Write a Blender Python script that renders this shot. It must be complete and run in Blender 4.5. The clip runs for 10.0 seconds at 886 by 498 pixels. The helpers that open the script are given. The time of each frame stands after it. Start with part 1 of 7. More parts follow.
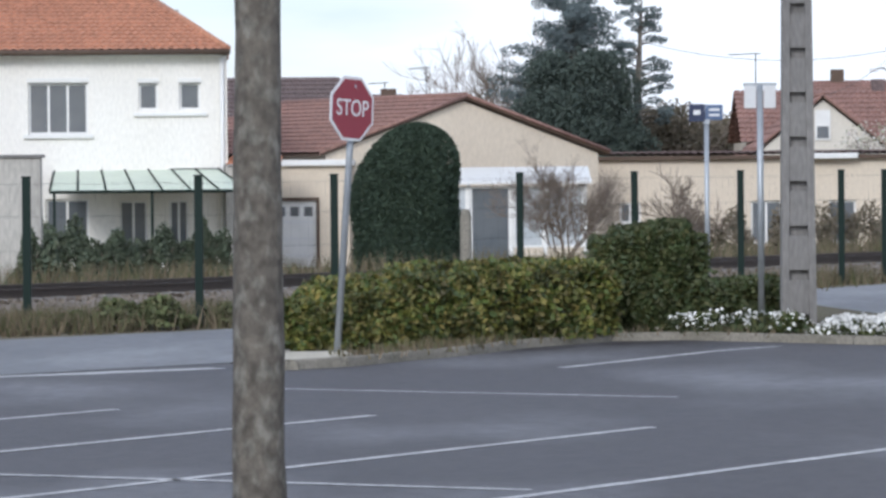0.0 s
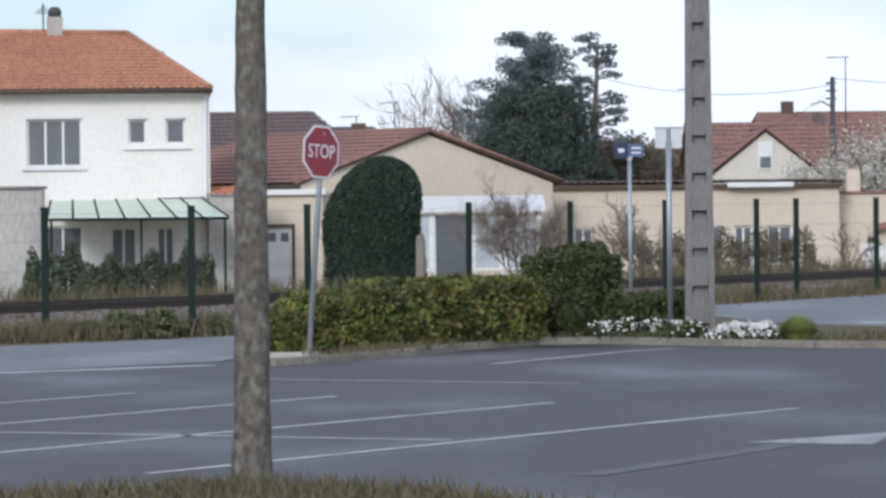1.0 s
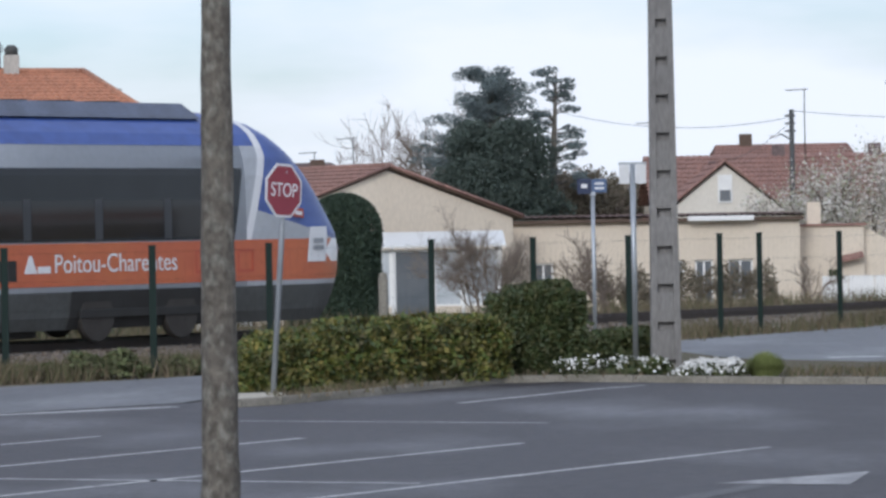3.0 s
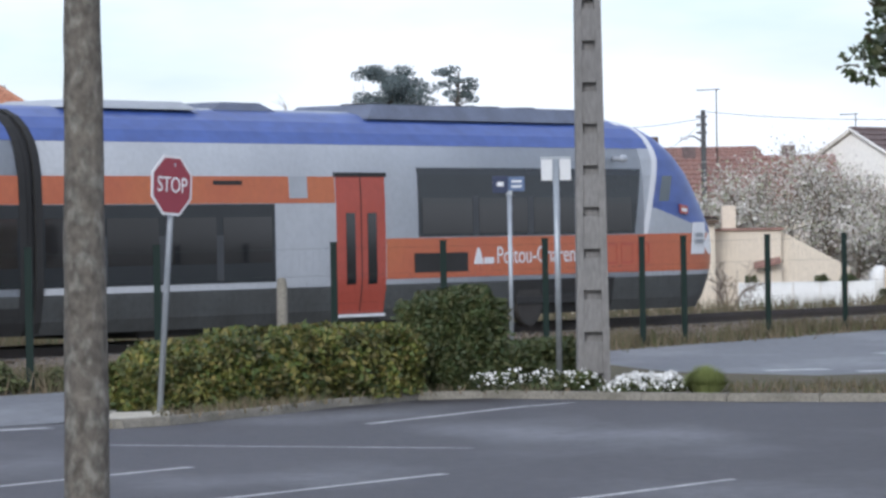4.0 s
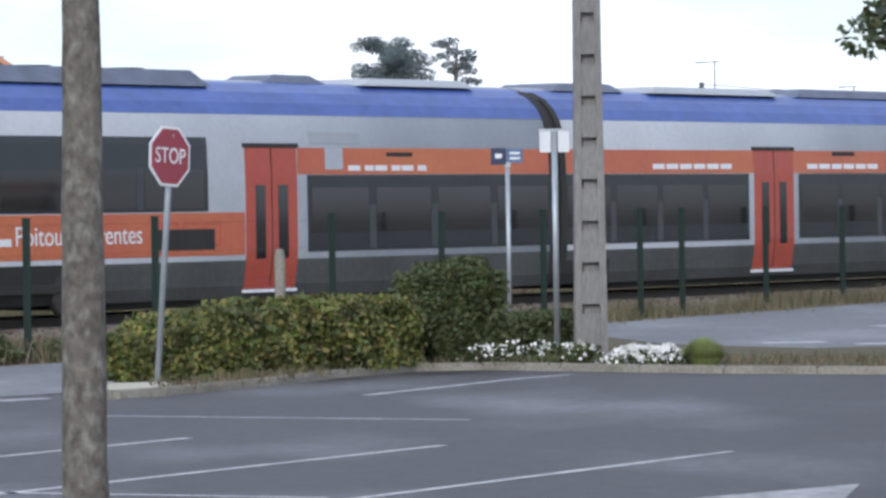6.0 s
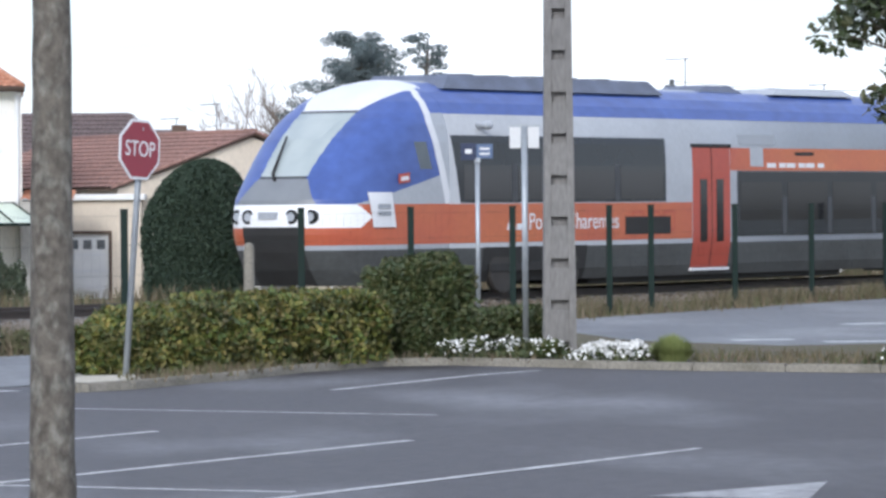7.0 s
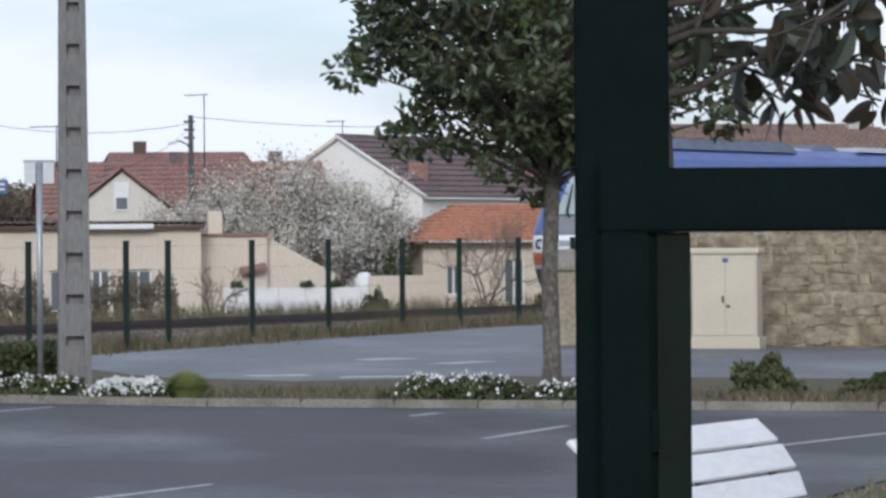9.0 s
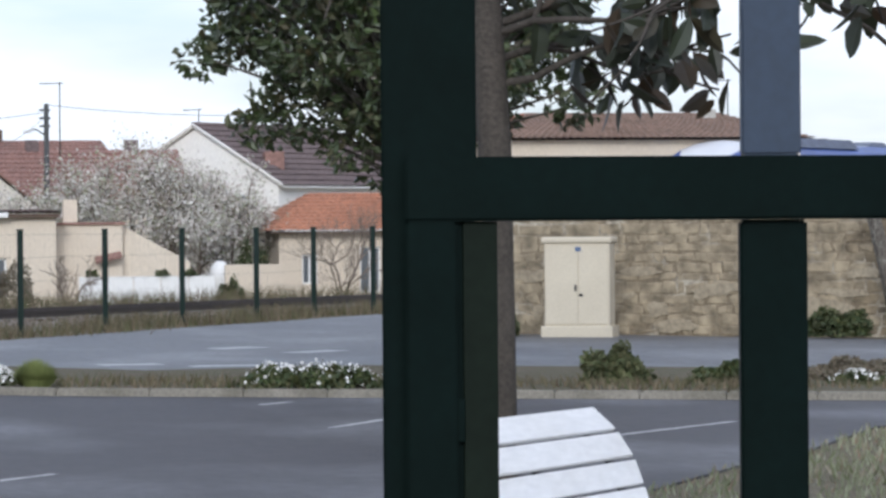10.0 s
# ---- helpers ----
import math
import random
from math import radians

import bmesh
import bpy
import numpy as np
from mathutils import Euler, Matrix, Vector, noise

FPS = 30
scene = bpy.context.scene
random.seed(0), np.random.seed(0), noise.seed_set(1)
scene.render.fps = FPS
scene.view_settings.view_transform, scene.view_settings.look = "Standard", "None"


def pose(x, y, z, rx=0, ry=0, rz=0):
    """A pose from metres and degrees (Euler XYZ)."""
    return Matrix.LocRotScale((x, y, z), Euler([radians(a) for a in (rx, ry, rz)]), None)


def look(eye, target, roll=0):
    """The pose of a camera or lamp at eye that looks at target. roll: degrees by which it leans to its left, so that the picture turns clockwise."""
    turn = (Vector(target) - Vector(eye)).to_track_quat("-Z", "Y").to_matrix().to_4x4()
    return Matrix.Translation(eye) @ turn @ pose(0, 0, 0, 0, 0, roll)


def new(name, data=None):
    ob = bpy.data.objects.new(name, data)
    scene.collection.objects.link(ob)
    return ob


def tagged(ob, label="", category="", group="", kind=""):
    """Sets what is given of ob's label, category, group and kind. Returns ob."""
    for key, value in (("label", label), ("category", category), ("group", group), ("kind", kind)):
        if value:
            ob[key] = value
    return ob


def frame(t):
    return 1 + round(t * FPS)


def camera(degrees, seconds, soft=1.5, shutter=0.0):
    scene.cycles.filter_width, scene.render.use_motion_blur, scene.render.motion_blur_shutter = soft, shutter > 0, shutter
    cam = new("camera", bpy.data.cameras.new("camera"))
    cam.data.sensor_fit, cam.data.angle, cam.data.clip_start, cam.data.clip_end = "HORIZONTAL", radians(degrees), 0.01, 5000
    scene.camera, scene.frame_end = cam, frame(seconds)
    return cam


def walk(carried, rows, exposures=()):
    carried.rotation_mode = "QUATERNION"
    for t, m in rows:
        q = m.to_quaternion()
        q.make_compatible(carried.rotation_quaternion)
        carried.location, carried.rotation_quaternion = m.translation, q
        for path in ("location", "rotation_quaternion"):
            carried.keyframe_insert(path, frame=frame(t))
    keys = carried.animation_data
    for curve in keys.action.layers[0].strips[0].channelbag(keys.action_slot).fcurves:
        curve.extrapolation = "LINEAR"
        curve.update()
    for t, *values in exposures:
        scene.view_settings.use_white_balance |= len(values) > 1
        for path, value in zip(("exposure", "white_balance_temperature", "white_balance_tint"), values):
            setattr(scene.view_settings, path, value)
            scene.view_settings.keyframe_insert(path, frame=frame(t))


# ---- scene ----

# ---------------------------------------------------------------- camera
cam = camera(12.1, 10.0, soft=2.9)
PATH = [
    (0.0, look((-0.155, 3.029, 1.765), (-0.617, 63.017, 0.681), -0.50)),
    (0.5, look((-0.045, 1.831, 1.792), (0.850, 61.820, 0.973), -0.04)),
    (1.0, look((0.169, -5.411, 1.829), (0.056, 54.585, 1.112), -0.61)),
    (1.5, look((0.123, -5.556, 1.852), (-0.356, 54.436, 1.057), -0.94)),
    (2.0, look((0.132, -5.656, 1.838), (-0.241, 54.338, 1.078), -0.53)),
    (2.2, look((0.132, -5.503, 1.840), (-0.145, 54.494, 1.271), -0.35)),
    (3.3, look((0.070, -4.918, 1.877), (0.757, 55.077, 1.683), -1.21)),
    (3.5, look((0.070, -4.494, 1.868), (0.715, 55.502, 1.713), -1.22)),
    (4.0, look((0.000, 0.000, 1.800), (2.027, 59.966, 1.645), -1.00)),
    (4.5, look((0.000, 0.000, 1.800), (2.780, 59.935, 1.651), -0.84)),
    (5.0, look((0.000, 0.000, 1.800), (3.146, 59.917, 1.657), -0.80)),
    (5.5, look((0.000, 0.000, 1.800), (2.309, 59.955, 1.453), -1.11)),
    (6.8, look((0.000, 0.000, 1.800), (1.989, 59.963, 1.108), -0.63)),
    (7.0, look((0.000, 0.000, 1.800), (2.489, 59.945, 1.163), -0.44)),
    (7.5, look((0.000, 0.000, 1.800), (3.877, 59.872, 1.274), -0.19)),
    (8.0, look((-0.048, 0.000, 1.800), (6.002, 59.694, 1.139), -0.48)),
    (8.5, look((-0.020, 0.000, 1.800), (7.921, 59.474, 1.575), -0.11)),
    (9.0, look((0.070, 0.000, 1.800), (9.389, 59.261, 1.625), -0.43)),
    (9.5, look((0.135, 0.000, 1.800), (10.332, 59.103, 1.477), -0.51)),
    (9.7, look((0.153, 0.000, 1.800), (10.829, 59.014, 1.435), -0.50)),
    (10.0, look((0.182, 0.000, 1.800), (11.475, 58.891, 1.449), -0.43)),
]
walk(cam, PATH, [(t, e, 6020, 11) for t, e in ((0.0, 0.05), (1.0, -0.08), (2.2, -0.08), (3.4, -0.24), (4.0, 0.04), (5.0, 0.08), (5.7, 0.12), (6.8, 0.38), (7.0, 0.35), (7.5, 0.06), (8.0, -0.05), (8.5, -0.16), (9.0, -0.18), (10.0, 0.0))])

# ---------------------------------------------------------------- world and sun
world = bpy.data.worlds.new("overcast_sky")
scene.world = world
world.use_nodes = True
wn, wl = world.node_tree.nodes, world.node_tree.links
wn.clear()
w_out = wn.new("ShaderNodeOutputWorld")
w_bg = wn.new("ShaderNodeBackground")
w_cloud = wn.new("ShaderNodeBackground")
w_mix = wn.new("ShaderNodeMixShader")
w_sky = wn.new("ShaderNodeTexSky")
w_sky.sky_type = "NISHITA"
w_sky.sun_disc = False
w_sky.sun_elevation, w_sky.sun_rotation = radians(26), radians(163)
w_bg.inputs["Strength"].default_value = 0.13
w_cloud.inputs["Color"].default_value = (0.93, 0.96, 1.0, 1)
w_cloud.inputs["Strength"].default_value = 1.14
w_co = wn.new("ShaderNodeTexCoord")
w_map = wn.new("ShaderNodeMapping")
w_map.inputs["Scale"].default_value = (7.0, 7.0, 26.0)
w_map.inputs["Location"].default_value = (0.4, 1.7, 0.9)
w_noise = wn.new("ShaderNodeTexNoise")
w_noise.inputs["Scale"].default_value = 1.0
w_noise.inputs["Detail"].default_value = 5.0
w_ramp = wn.new("ShaderNodeValToRGB")
w_ramp.color_ramp.elements[0].position, w_ramp.color_ramp.elements[0].color = 0.37, (0.14, 0.14, 0.14, 1)
w_ramp.color_ramp.elements[1].position, w_ramp.color_ramp.elements[1].color = 0.6, (1, 1, 1, 1)
wl.new(w_co.outputs["Generated"], w_map.inputs["Vector"])
wl.new(w_map.outputs["Vector"], w_noise.inputs["Vector"])
wl.new(w_noise.outputs["Fac"], w_ramp.inputs["Fac"])
wl.new(w_ramp.outputs["Color"], w_mix.inputs["Fac"])
w_tint = wn.new("ShaderNodeMix")
w_tint.data_type, w_tint.blend_type = "RGBA", "MULTIPLY"
w_tint.inputs["Factor"].default_value = 1.0
w_tint.inputs["B"].default_value = (0.86, 0.95, 1.2, 1)
wl.new(w_sky.outputs["Color"], w_tint.inputs["A"])
wl.new(w_tint.outputs["Result"], w_bg.inputs["Color"])
wl.new(w_bg.outputs["Background"], w_mix.inputs[1])
wl.new(w_cloud.outputs["Background"], w_mix.inputs[2])
wl.new(w_mix.outputs["Shader"], w_out.inputs["Surface"])

sun = new("sun", bpy.data.lights.new("sun", "SUN"))
sun.data.energy, sun.data.angle, sun.data.color = 1.85, radians(16), (1.0, 0.96, 0.9)
sun.matrix_world = look((-22, -30, 34), (0, 40, 0))
scene.view_settings.exposure = 0.0


# ---------------------------------------------------------------- building helpers
def part(name, bm, material, parent, label=""):
    """Link a bmesh as one mesh object under parent."""
    me = bpy.data.meshes.new(name)
    bm.to_mesh(me)
    bm.free()
    me.materials.append(material)
    ob = new(name, me)
    ob.parent = parent
    if label:
        tagged(ob, label)
    return ob


def shared(name, me, parent, m):
    """An object of its own on a mesh that alike pieces share."""
    ob = new(name, me)
    ob.parent = parent
    ob.matrix_basis = m
    return ob


def thing(name, label, category, at=(0, 0, 0), rz=0, group="", kind=""):
    ob = new(name)
    ob.matrix_basis = pose(at[0], at[1], at[2], 0, 0, rz)
    return tagged(ob, label, category, group, kind)


def single(name, bm, material, label, category, group="", kind="", smooth=False):
    me = bpy.data.meshes.new(name)
    if smooth:
        for f in bm.faces:
            f.smooth = True
    bm.to_mesh(me)
    bm.free()
    me.materials.append(material)
    return tagged(new(name, me), label, category, group, kind)


def box(bm, x0, x1, y0, y1, z0, z1, bevel=0.0):
    vs = [bm.verts.new(p) for p in ((x0, y0, z0), (x1, y0, z0), (x1, y1, z0), (x0, y1, z0), (x0, y0, z1), (x1, y0, z1), (x1, y1, z1), (x0, y1, z1))]
    fs = [bm.faces.new([vs[i] for i in q]) for q in ((3, 2, 1, 0), (4, 5, 6, 7), (0, 1, 5, 4), (1, 2, 6, 5), (2, 3, 7, 6), (3, 0, 4, 7))]
    if bevel:
        es = list({e for f in fs for e in f.edges})
        bmesh.ops.bevel(bm, geom=es, offset=bevel, segments=2, affect="EDGES", profile=0.5)
    return bm


def boxed(*a, **k):
    return box(bmesh.new(), *a, **k)


def tube(bm, pts, radii, n=10, cap=True):
    """A tapered tube through pts."""
    rings = []
    for i, p in enumerate(pts):
        p = Vector(p)
        d = (Vector(pts[min(i + 1, len(pts) - 1)]) - Vector(pts[max(i - 1, 0)])).normalized()
        a = d.cross(Vector((0, 0, 1)) if abs(d.z) < 0.9 else Vector((1, 0, 0))).normalized()
        b = d.cross(a)
        rings.append([bm.verts.new(p + (a * math.cos(2 * math.pi * k / n) + b * math.sin(2 * math.pi * k / n)) * radii[i]) for k in range(n)])
    for r, s in zip(rings, rings[1:]):
        for k in range(n):
            bm.faces.new((r[k], r[(k + 1) % n], s[(k + 1) % n], s[k])).smooth = True
    if cap:
        bm.faces.new(rings[0][::-1])
        bm.faces.new(rings[-1])
    return bm


def prism(bm, poly, z0, z1):
    """A vertical prism over a plan polygon, counter-clockwise."""
    lo = [bm.verts.new((x, y, z0)) for x, y in poly]
    hi = [bm.verts.new((x, y, z1)) for x, y in poly]
    n = len(poly)
    bm.faces.new(lo[::-1])
    bm.faces.new(hi)
    for i in range(n):
        bm.faces.new((lo[i], lo[(i + 1) % n], hi[(i + 1) % n], hi[i]))
    return bm


def slab(bm, poly, d):
    """A plate: a 3D polygon thickened by the vector d."""
    a = [bm.verts.new(p) for p in poly]
    b = [bm.verts.new(Vector(p) + Vector(d)) for p in poly]
    n = len(poly)
    bm.faces.new(a[::-1])
    bm.faces.new(b)
    for i in range(n):
        bm.faces.new((a[i], a[(i + 1) % n], b[(i + 1) % n], b[i]))
    bmesh.ops.recalc_face_normals(bm, faces=bm.faces)
    return bm


def wall_panel(bm, x0, x1, z0, z1, y0, y1, holes=()):
    """A wall along x with rectangular openings (xa, xb, za, zb) that go through it."""
    xs = sorted({x0, x1, *(h[0] for h in holes), *(h[1] for h in holes)})
    zs = sorted({z0, z1, *(h[2] for h in holes), *(h[3] for h in holes)})
    for xa, xb in zip(xs, xs[1:]):
        for za, zb in zip(zs, zs[1:]):
            cx, cz = (xa + xb) / 2, (za + zb) / 2
            if not any(h[0] < cx < h[1] and h[2] < cz < h[3] for h in holes):
                box(bm, xa, xb, y0, y1, za, zb)
    bmesh.ops.remove_doubles(bm, verts=bm.verts, dist=1e-4)
    seen = {}
    for f in bm.faces:
        c = f.calc_center_median()
        seen.setdefault((round(c.x, 3), round(c.y, 3), round(c.z, 3)), []).append(f)
    bmesh.ops.delete(bm, geom=[f for fs in seen.values() if len(fs) > 1 for f in fs], context="FACES_ONLY")
    return bm


def mesh_object(name, verts, faces, material, parent=None, smooth=False):
    me = bpy.data.meshes.new(name)
    me.from_pydata([tuple(v) for v in verts], [], [tuple(f) for f in faces])
    me.materials.append(material)
    if smooth:
        me.polygons.foreach_set("use_smooth", [True] * len(me.polygons))
    ob = new(name, me)
    ob.parent = parent
    return ob


def leaf_mesh(name, centres, size, material, parent, rng, outward=None, slim=0.55, droop=0.0):
    """Many small folded leaves, four triangles each, round the centres."""
    c = np.asarray(centres, float)
    n = len(c)
    a = rng.normal(size=(n, 3))
    if outward is not None:
        a += np.asarray(outward) * 0.8
    a[:, 2] -= droop
    a /= np.linalg.norm(a, axis=1)[:, None]
    b = np.cross(a, rng.normal(size=(n, 3)))
    b /= np.linalg.norm(b, axis=1)[:, None]
    up = np.cross(a, b)
    s = size * rng.uniform(0.6, 1.35, (n, 1))
    tip, base = c + a * s * 0.5, c - a * s * 0.5
    l = c + b * s * slim * 0.5 + up * s * 0.1
    r = c - b * s * slim * 0.5 + up * s * 0.1
    v = np.stack([base, l, tip, r], 1).reshape(-1, 3)
    i = np.arange(n)[:, None] * 4
    f = np.concatenate([i + np.array([[0, 1, 2]]), i + np.array([[0, 2, 3]])], 0)
    return mesh_object(name, v, f, material, parent)


def limbs(bm, rng, base, way, length, radius, depth, spread=0.6, forks=3, tips=None, rise=0.15, sides=5, shrink=0.7):
    """Tapered, crooked branches that fork."""
    p, d = Vector(base), Vector(way).normalized()
    pts, rad = [p.copy()], [radius]
    for k in range(3):
        d = (d + Vector(rng.normal(size=3)) * 0.13 + Vector((0, 0, rise * 0.3))).normalized()
        p = p + d * (length / 3)
        pts.append(p.copy())
        rad.append(radius * (1 - 0.4 * (k + 1) / 3))
    tube(bm, pts, rad, sides, cap=False)
    if tips is not None:
        tips.extend((tuple(q), depth) for q in pts[1:])
    if depth > 0:
        for k in range(forks):
            q = pts[-1] if k == 0 else pts[int(rng.integers(1, 4))]
            nd = (d + Vector(rng.normal(size=3)) * spread + Vector((0, 0, rise))).normalized()
            limbs(bm, rng, q, nd, length * shrink * rng.uniform(0.75, 1.15), radius * 0.64, depth - 1, spread, forks, tips, rise, max(3, sides - 1), shrink)


def lettering(name, text, size, material, parent, m, label="", width=None, depth=0.004):
    cu = bpy.data.curves.new(name, "FONT")
    cu.body, cu.size, cu.extrude = text, size, depth
    cu.align_x, cu.align_y = "CENTER", "CENTER"
    tmp = bpy.data.objects.new(name + "_curve", cu)
    me = bpy.data.meshes.new_from_object(tmp)
    bpy.data.objects.remove(tmp)
    if width:
        xs = [v.co.x for v in me.vertices]
        k = width / (max(xs) - min(xs))
        for v in me.vertices:
            v.co.x *= k
    me.materials.clear()
    me.materials.append(material)
    ob = new(name, me)
    ob.parent = parent
    ob.matrix_basis = m
    if label:
        tagged(ob, label)
    return ob


# ---------------------------------------------------------------- materials
def material(name, colour, rough=0.7, metal=0.0, second=None, scale=3.0, amount=0.5, fine=40.0, fine_amount=0.15, bump=0.0, bump_scale=60.0,
             island=None, stretch=(1, 1, 1), spec=0.5, third=None, third_scale=0.6, coat=0.0):
    """Base colour with stains at one scale, grain at another, bump and optional variation from piece to piece."""
    m = bpy.data.materials.new(name)
    m.use_nodes = True
    nt = m.node_tree
    n, l = nt.nodes, nt.links
    bsdf = n["Principled BSDF"]
    bsdf.inputs["Roughness"].default_value = rough
    bsdf.inputs["Metallic"].default_value = metal
    bsdf.inputs["Specular IOR Level"].default_value = spec
    bsdf.inputs["Coat Weight"].default_value = coat
    co = n.new("ShaderNodeTexCoord")
    mp = n.new("ShaderNodeMapping")
    mp.inputs["Scale"].default_value = stretch
    l.new(co.outputs["Object"], mp.inputs["Vector"])

    def noise_at(s, detail=4.0):
        t = n.new("ShaderNodeTexNoise")
        t.inputs["Scale"].default_value = s
        t.inputs["Detail"].default_value = detail
        l.new(mp.outputs["Vector"], t.inputs["Vector"])
        return t

    def mix(a, b, fac, lo, hi):
        r = n.new("ShaderNodeMapRange")
        r.inputs["From Min"].default_value, r.inputs["From Max"].default_value = lo, hi
        l.new(fac, r.inputs["Value"])
        x = n.new("ShaderNodeMix")
        x.data_type = "RGBA"
        l.new(r.outputs["Result"], x.inputs["Factor"])
        for sock, val in ((x.inputs["A"], a), (x.inputs["B"], b)):
            if isinstance(val, tuple):
                sock.default_value = (*val, 1)
            else:
                l.new(val, sock)
        return x.outputs["Result"]

    col = colour
    if island:
        g = n.new("ShaderNodeNewGeometry")
        ramp = n.new("ShaderNodeValToRGB")
        cols = [colour, *island]
        while len(ramp.color_ramp.elements) < len(cols):
            ramp.color_ramp.elements.new(0.5)
        for k, c in enumerate(cols):
            ramp.color_ramp.elements[k].position = k / (len(cols) - 1)
            ramp.color_ramp.elements[k].color = (*c, 1)
        l.new(g.outputs["Random Per Island"], ramp.inputs["Fac"])
        col = ramp.outputs["Color"]
    if second is None:
        second = tuple(c * 0.72 for c in colour)
    if not island:
        col = mix(col, second, noise_at(scale).outputs["Fac"], 0.5 - 0.5 * amount * 0.6, 0.5 + 0.35)
        if third:
            col = mix(col, third, noise_at(third_scale, 2.0).outputs["Fac"], 0.49, 0.7)
    if fine_amount:
        h = n.new("ShaderNodeHueSaturation")
        r = n.new("ShaderNodeMapRange")
        r.inputs["From Min"].default_value, r.inputs["From Max"].default_value = 0.3, 0.7
        r.inputs["To Min"].default_value, r.inputs["To Max"].default_value = 1 - fine_amount, 1 + fine_amount
        l.new(noise_at(fine, 2.0).outputs["Fac"], r.inputs["Value"])
        l.new(r.outputs["Result"], h.inputs["Value"])
        if isinstance(col, tuple):
            h.inputs["Color"].default_value = (*col, 1)
        else:
            l.new(col, h.inputs["Color"])
        col = h.outputs["Color"]
    if isinstance(col, tuple):
        bsdf.inputs["Base Color"].default_value = (*col, 1)
    else:
        l.new(col, bsdf.inputs["Base Color"])
    if bump:
        b = n.new("ShaderNodeBump")
        b.inputs["Strength"].default_value = bump
        b.inputs["Distance"].default_value = 0.02
        l.new(noise_at(bump_scale).outputs["Fac"], b.inputs["Height"])
        l.new(b.outputs["Normal"], bsdf.inputs["Normal"])
    return m


# third colour paints a pale wet sheen in streaks over the worn asphalt
ASPHALT = material("asphalt", (0.048, 0.0435, 0.047), 0.6, second=(0.03, 0.027, 0.03), scale=0.55, amount=0.9, fine=7, fine_amount=0.22, bump=0.3, bump_scale=80,
                   third=(0.14, 0.14, 0.15), third_scale=0.33, stretch=(1, 0.45, 1))
ROAD = material("road_asphalt", (0.13, 0.134, 0.143), 0.55, second=(0.095, 0.097, 0.104), scale=0.5, fine=6, fine_amount=0.2, bump=0.3, bump_scale=80, third=(0.19, 0.194, 0.205), third_scale=0.45, stretch=(1, 0.5, 1))
PAINT = material("road_paint", (0.62, 0.62, 0.62), 0.7, second=(0.3, 0.3, 0.31), scale=2.5, amount=1.0, fine=12, fine_amount=0.3)
GRASS = material("dry_grass_ground", (0.115, 0.1, 0.06), 0.95, second=(0.17, 0.14, 0.095), scale=0.8, fine=18, fine_amount=0.4, bump=0.6, bump_scale=30)
SOIL = material("bed_soil", (0.11, 0.085, 0.055), 0.95, second=(0.08, 0.09, 0.035), scale=2.5, fine=30, fine_amount=0.3, bump=0.6, bump_scale=40)
KERB = material("kerb_concrete", (0.27, 0.25, 0.21), 0.9, second=(0.14, 0.13, 0.1), scale=2.0, fine=30, fine_amount=0.2, bump=0.4)
NOSE_CONCRETE = material("pale_concrete", (0.5, 0.47, 0.4), 0.9, second=(0.36, 0.32, 0.24), scale=3.0, fine=25, fine_amount=0.15, bump=0.3)
BALLAST = material("ballast", (0.22, 0.185, 0.15), 0.95, second=(0.1, 0.082, 0.066), scale=8, amount=1.0, fine=22, fine_amount=0.5, bump=1.0, bump_scale=18)
RAIL = material("rail_steel", (0.05, 0.038, 0.032), 0.6, metal=0.1, second=(0.035, 0.027, 0.023), scale=6)
CONCRETE = material("pole_concrete", (0.215, 0.208, 0.2), 0.85, second=(0.15, 0.145, 0.14), scale=2.0, fine=25, fine_amount=0.15, bump=0.3, stretch=(1, 1, 0.3))
GALV = material("galvanised_steel", (0.42, 0.45, 0.48), 0.45, metal=0.55, second=(0.34, 0.37, 0.4), scale=6, fine_amount=0.08)
GREEN_STEEL = material("green_steel", (0.008, 0.02, 0.016), 0.6, second=(0.01, 0.022, 0.018), scale=4, fine_amount=0.1, spec=0.2)
CURTAIN = material("pale_curtain", (0.5, 0.53, 0.55), 0.4, second=(0.36, 0.4, 0.42), scale=2.0, fine_amount=0.05)
DARK_GREEN = material("dark_green_gloss", (0.003, 0.009, 0.008), 0.55, second=(0.002, 0.006, 0.005), scale=6, fine_amount=0.12, spec=0.06)
# blue-grey paints the sky's reflection onto the steel of the upper post
SKY_TINTED = material("sky_tinted_steel", (0.03, 0.05, 0.085), 0.55, second=(0.022, 0.037, 0.064), scale=4, fine_amount=0.1)
PALER_GREEN = material("paler_green_steel", (0.008, 0.014, 0.009), 0.6, second=(0.006, 0.01, 0.007), scale=4, fine_amount=0.15, spec=0.1)
DARK_BARK = material("dark_bark", (0.07, 0.06, 0.05), 0.95, second=(0.042, 0.036, 0.03), scale=5, fine_amount=0.3, bump=0.5)
ARROW_PAINT = material("faded_arrow_paint", (0.42, 0.42, 0.43), 0.7, second=(0.16, 0.16, 0.165), scale=2.2, amount=1.0, fine=9, fine_amount=0.3)
WORN_PAINT = material("worn_away_paint", (0.13, 0.13, 0.135), 0.7, second=(0.07, 0.07, 0.075), scale=2.0, amount=1.0, fine=10, fine_amount=0.3)
T_APRON = material("train_apron_grey", (0.2, 0.215, 0.23), 0.45, second=(0.16, 0.17, 0.185), scale=2, fine_amount=0.05)
T_FRAME_PALE = material("train_pale_grey_panel", (0.3, 0.32, 0.35), 0.4, second=(0.26, 0.28, 0.3), scale=2, fine_amount=0.04)
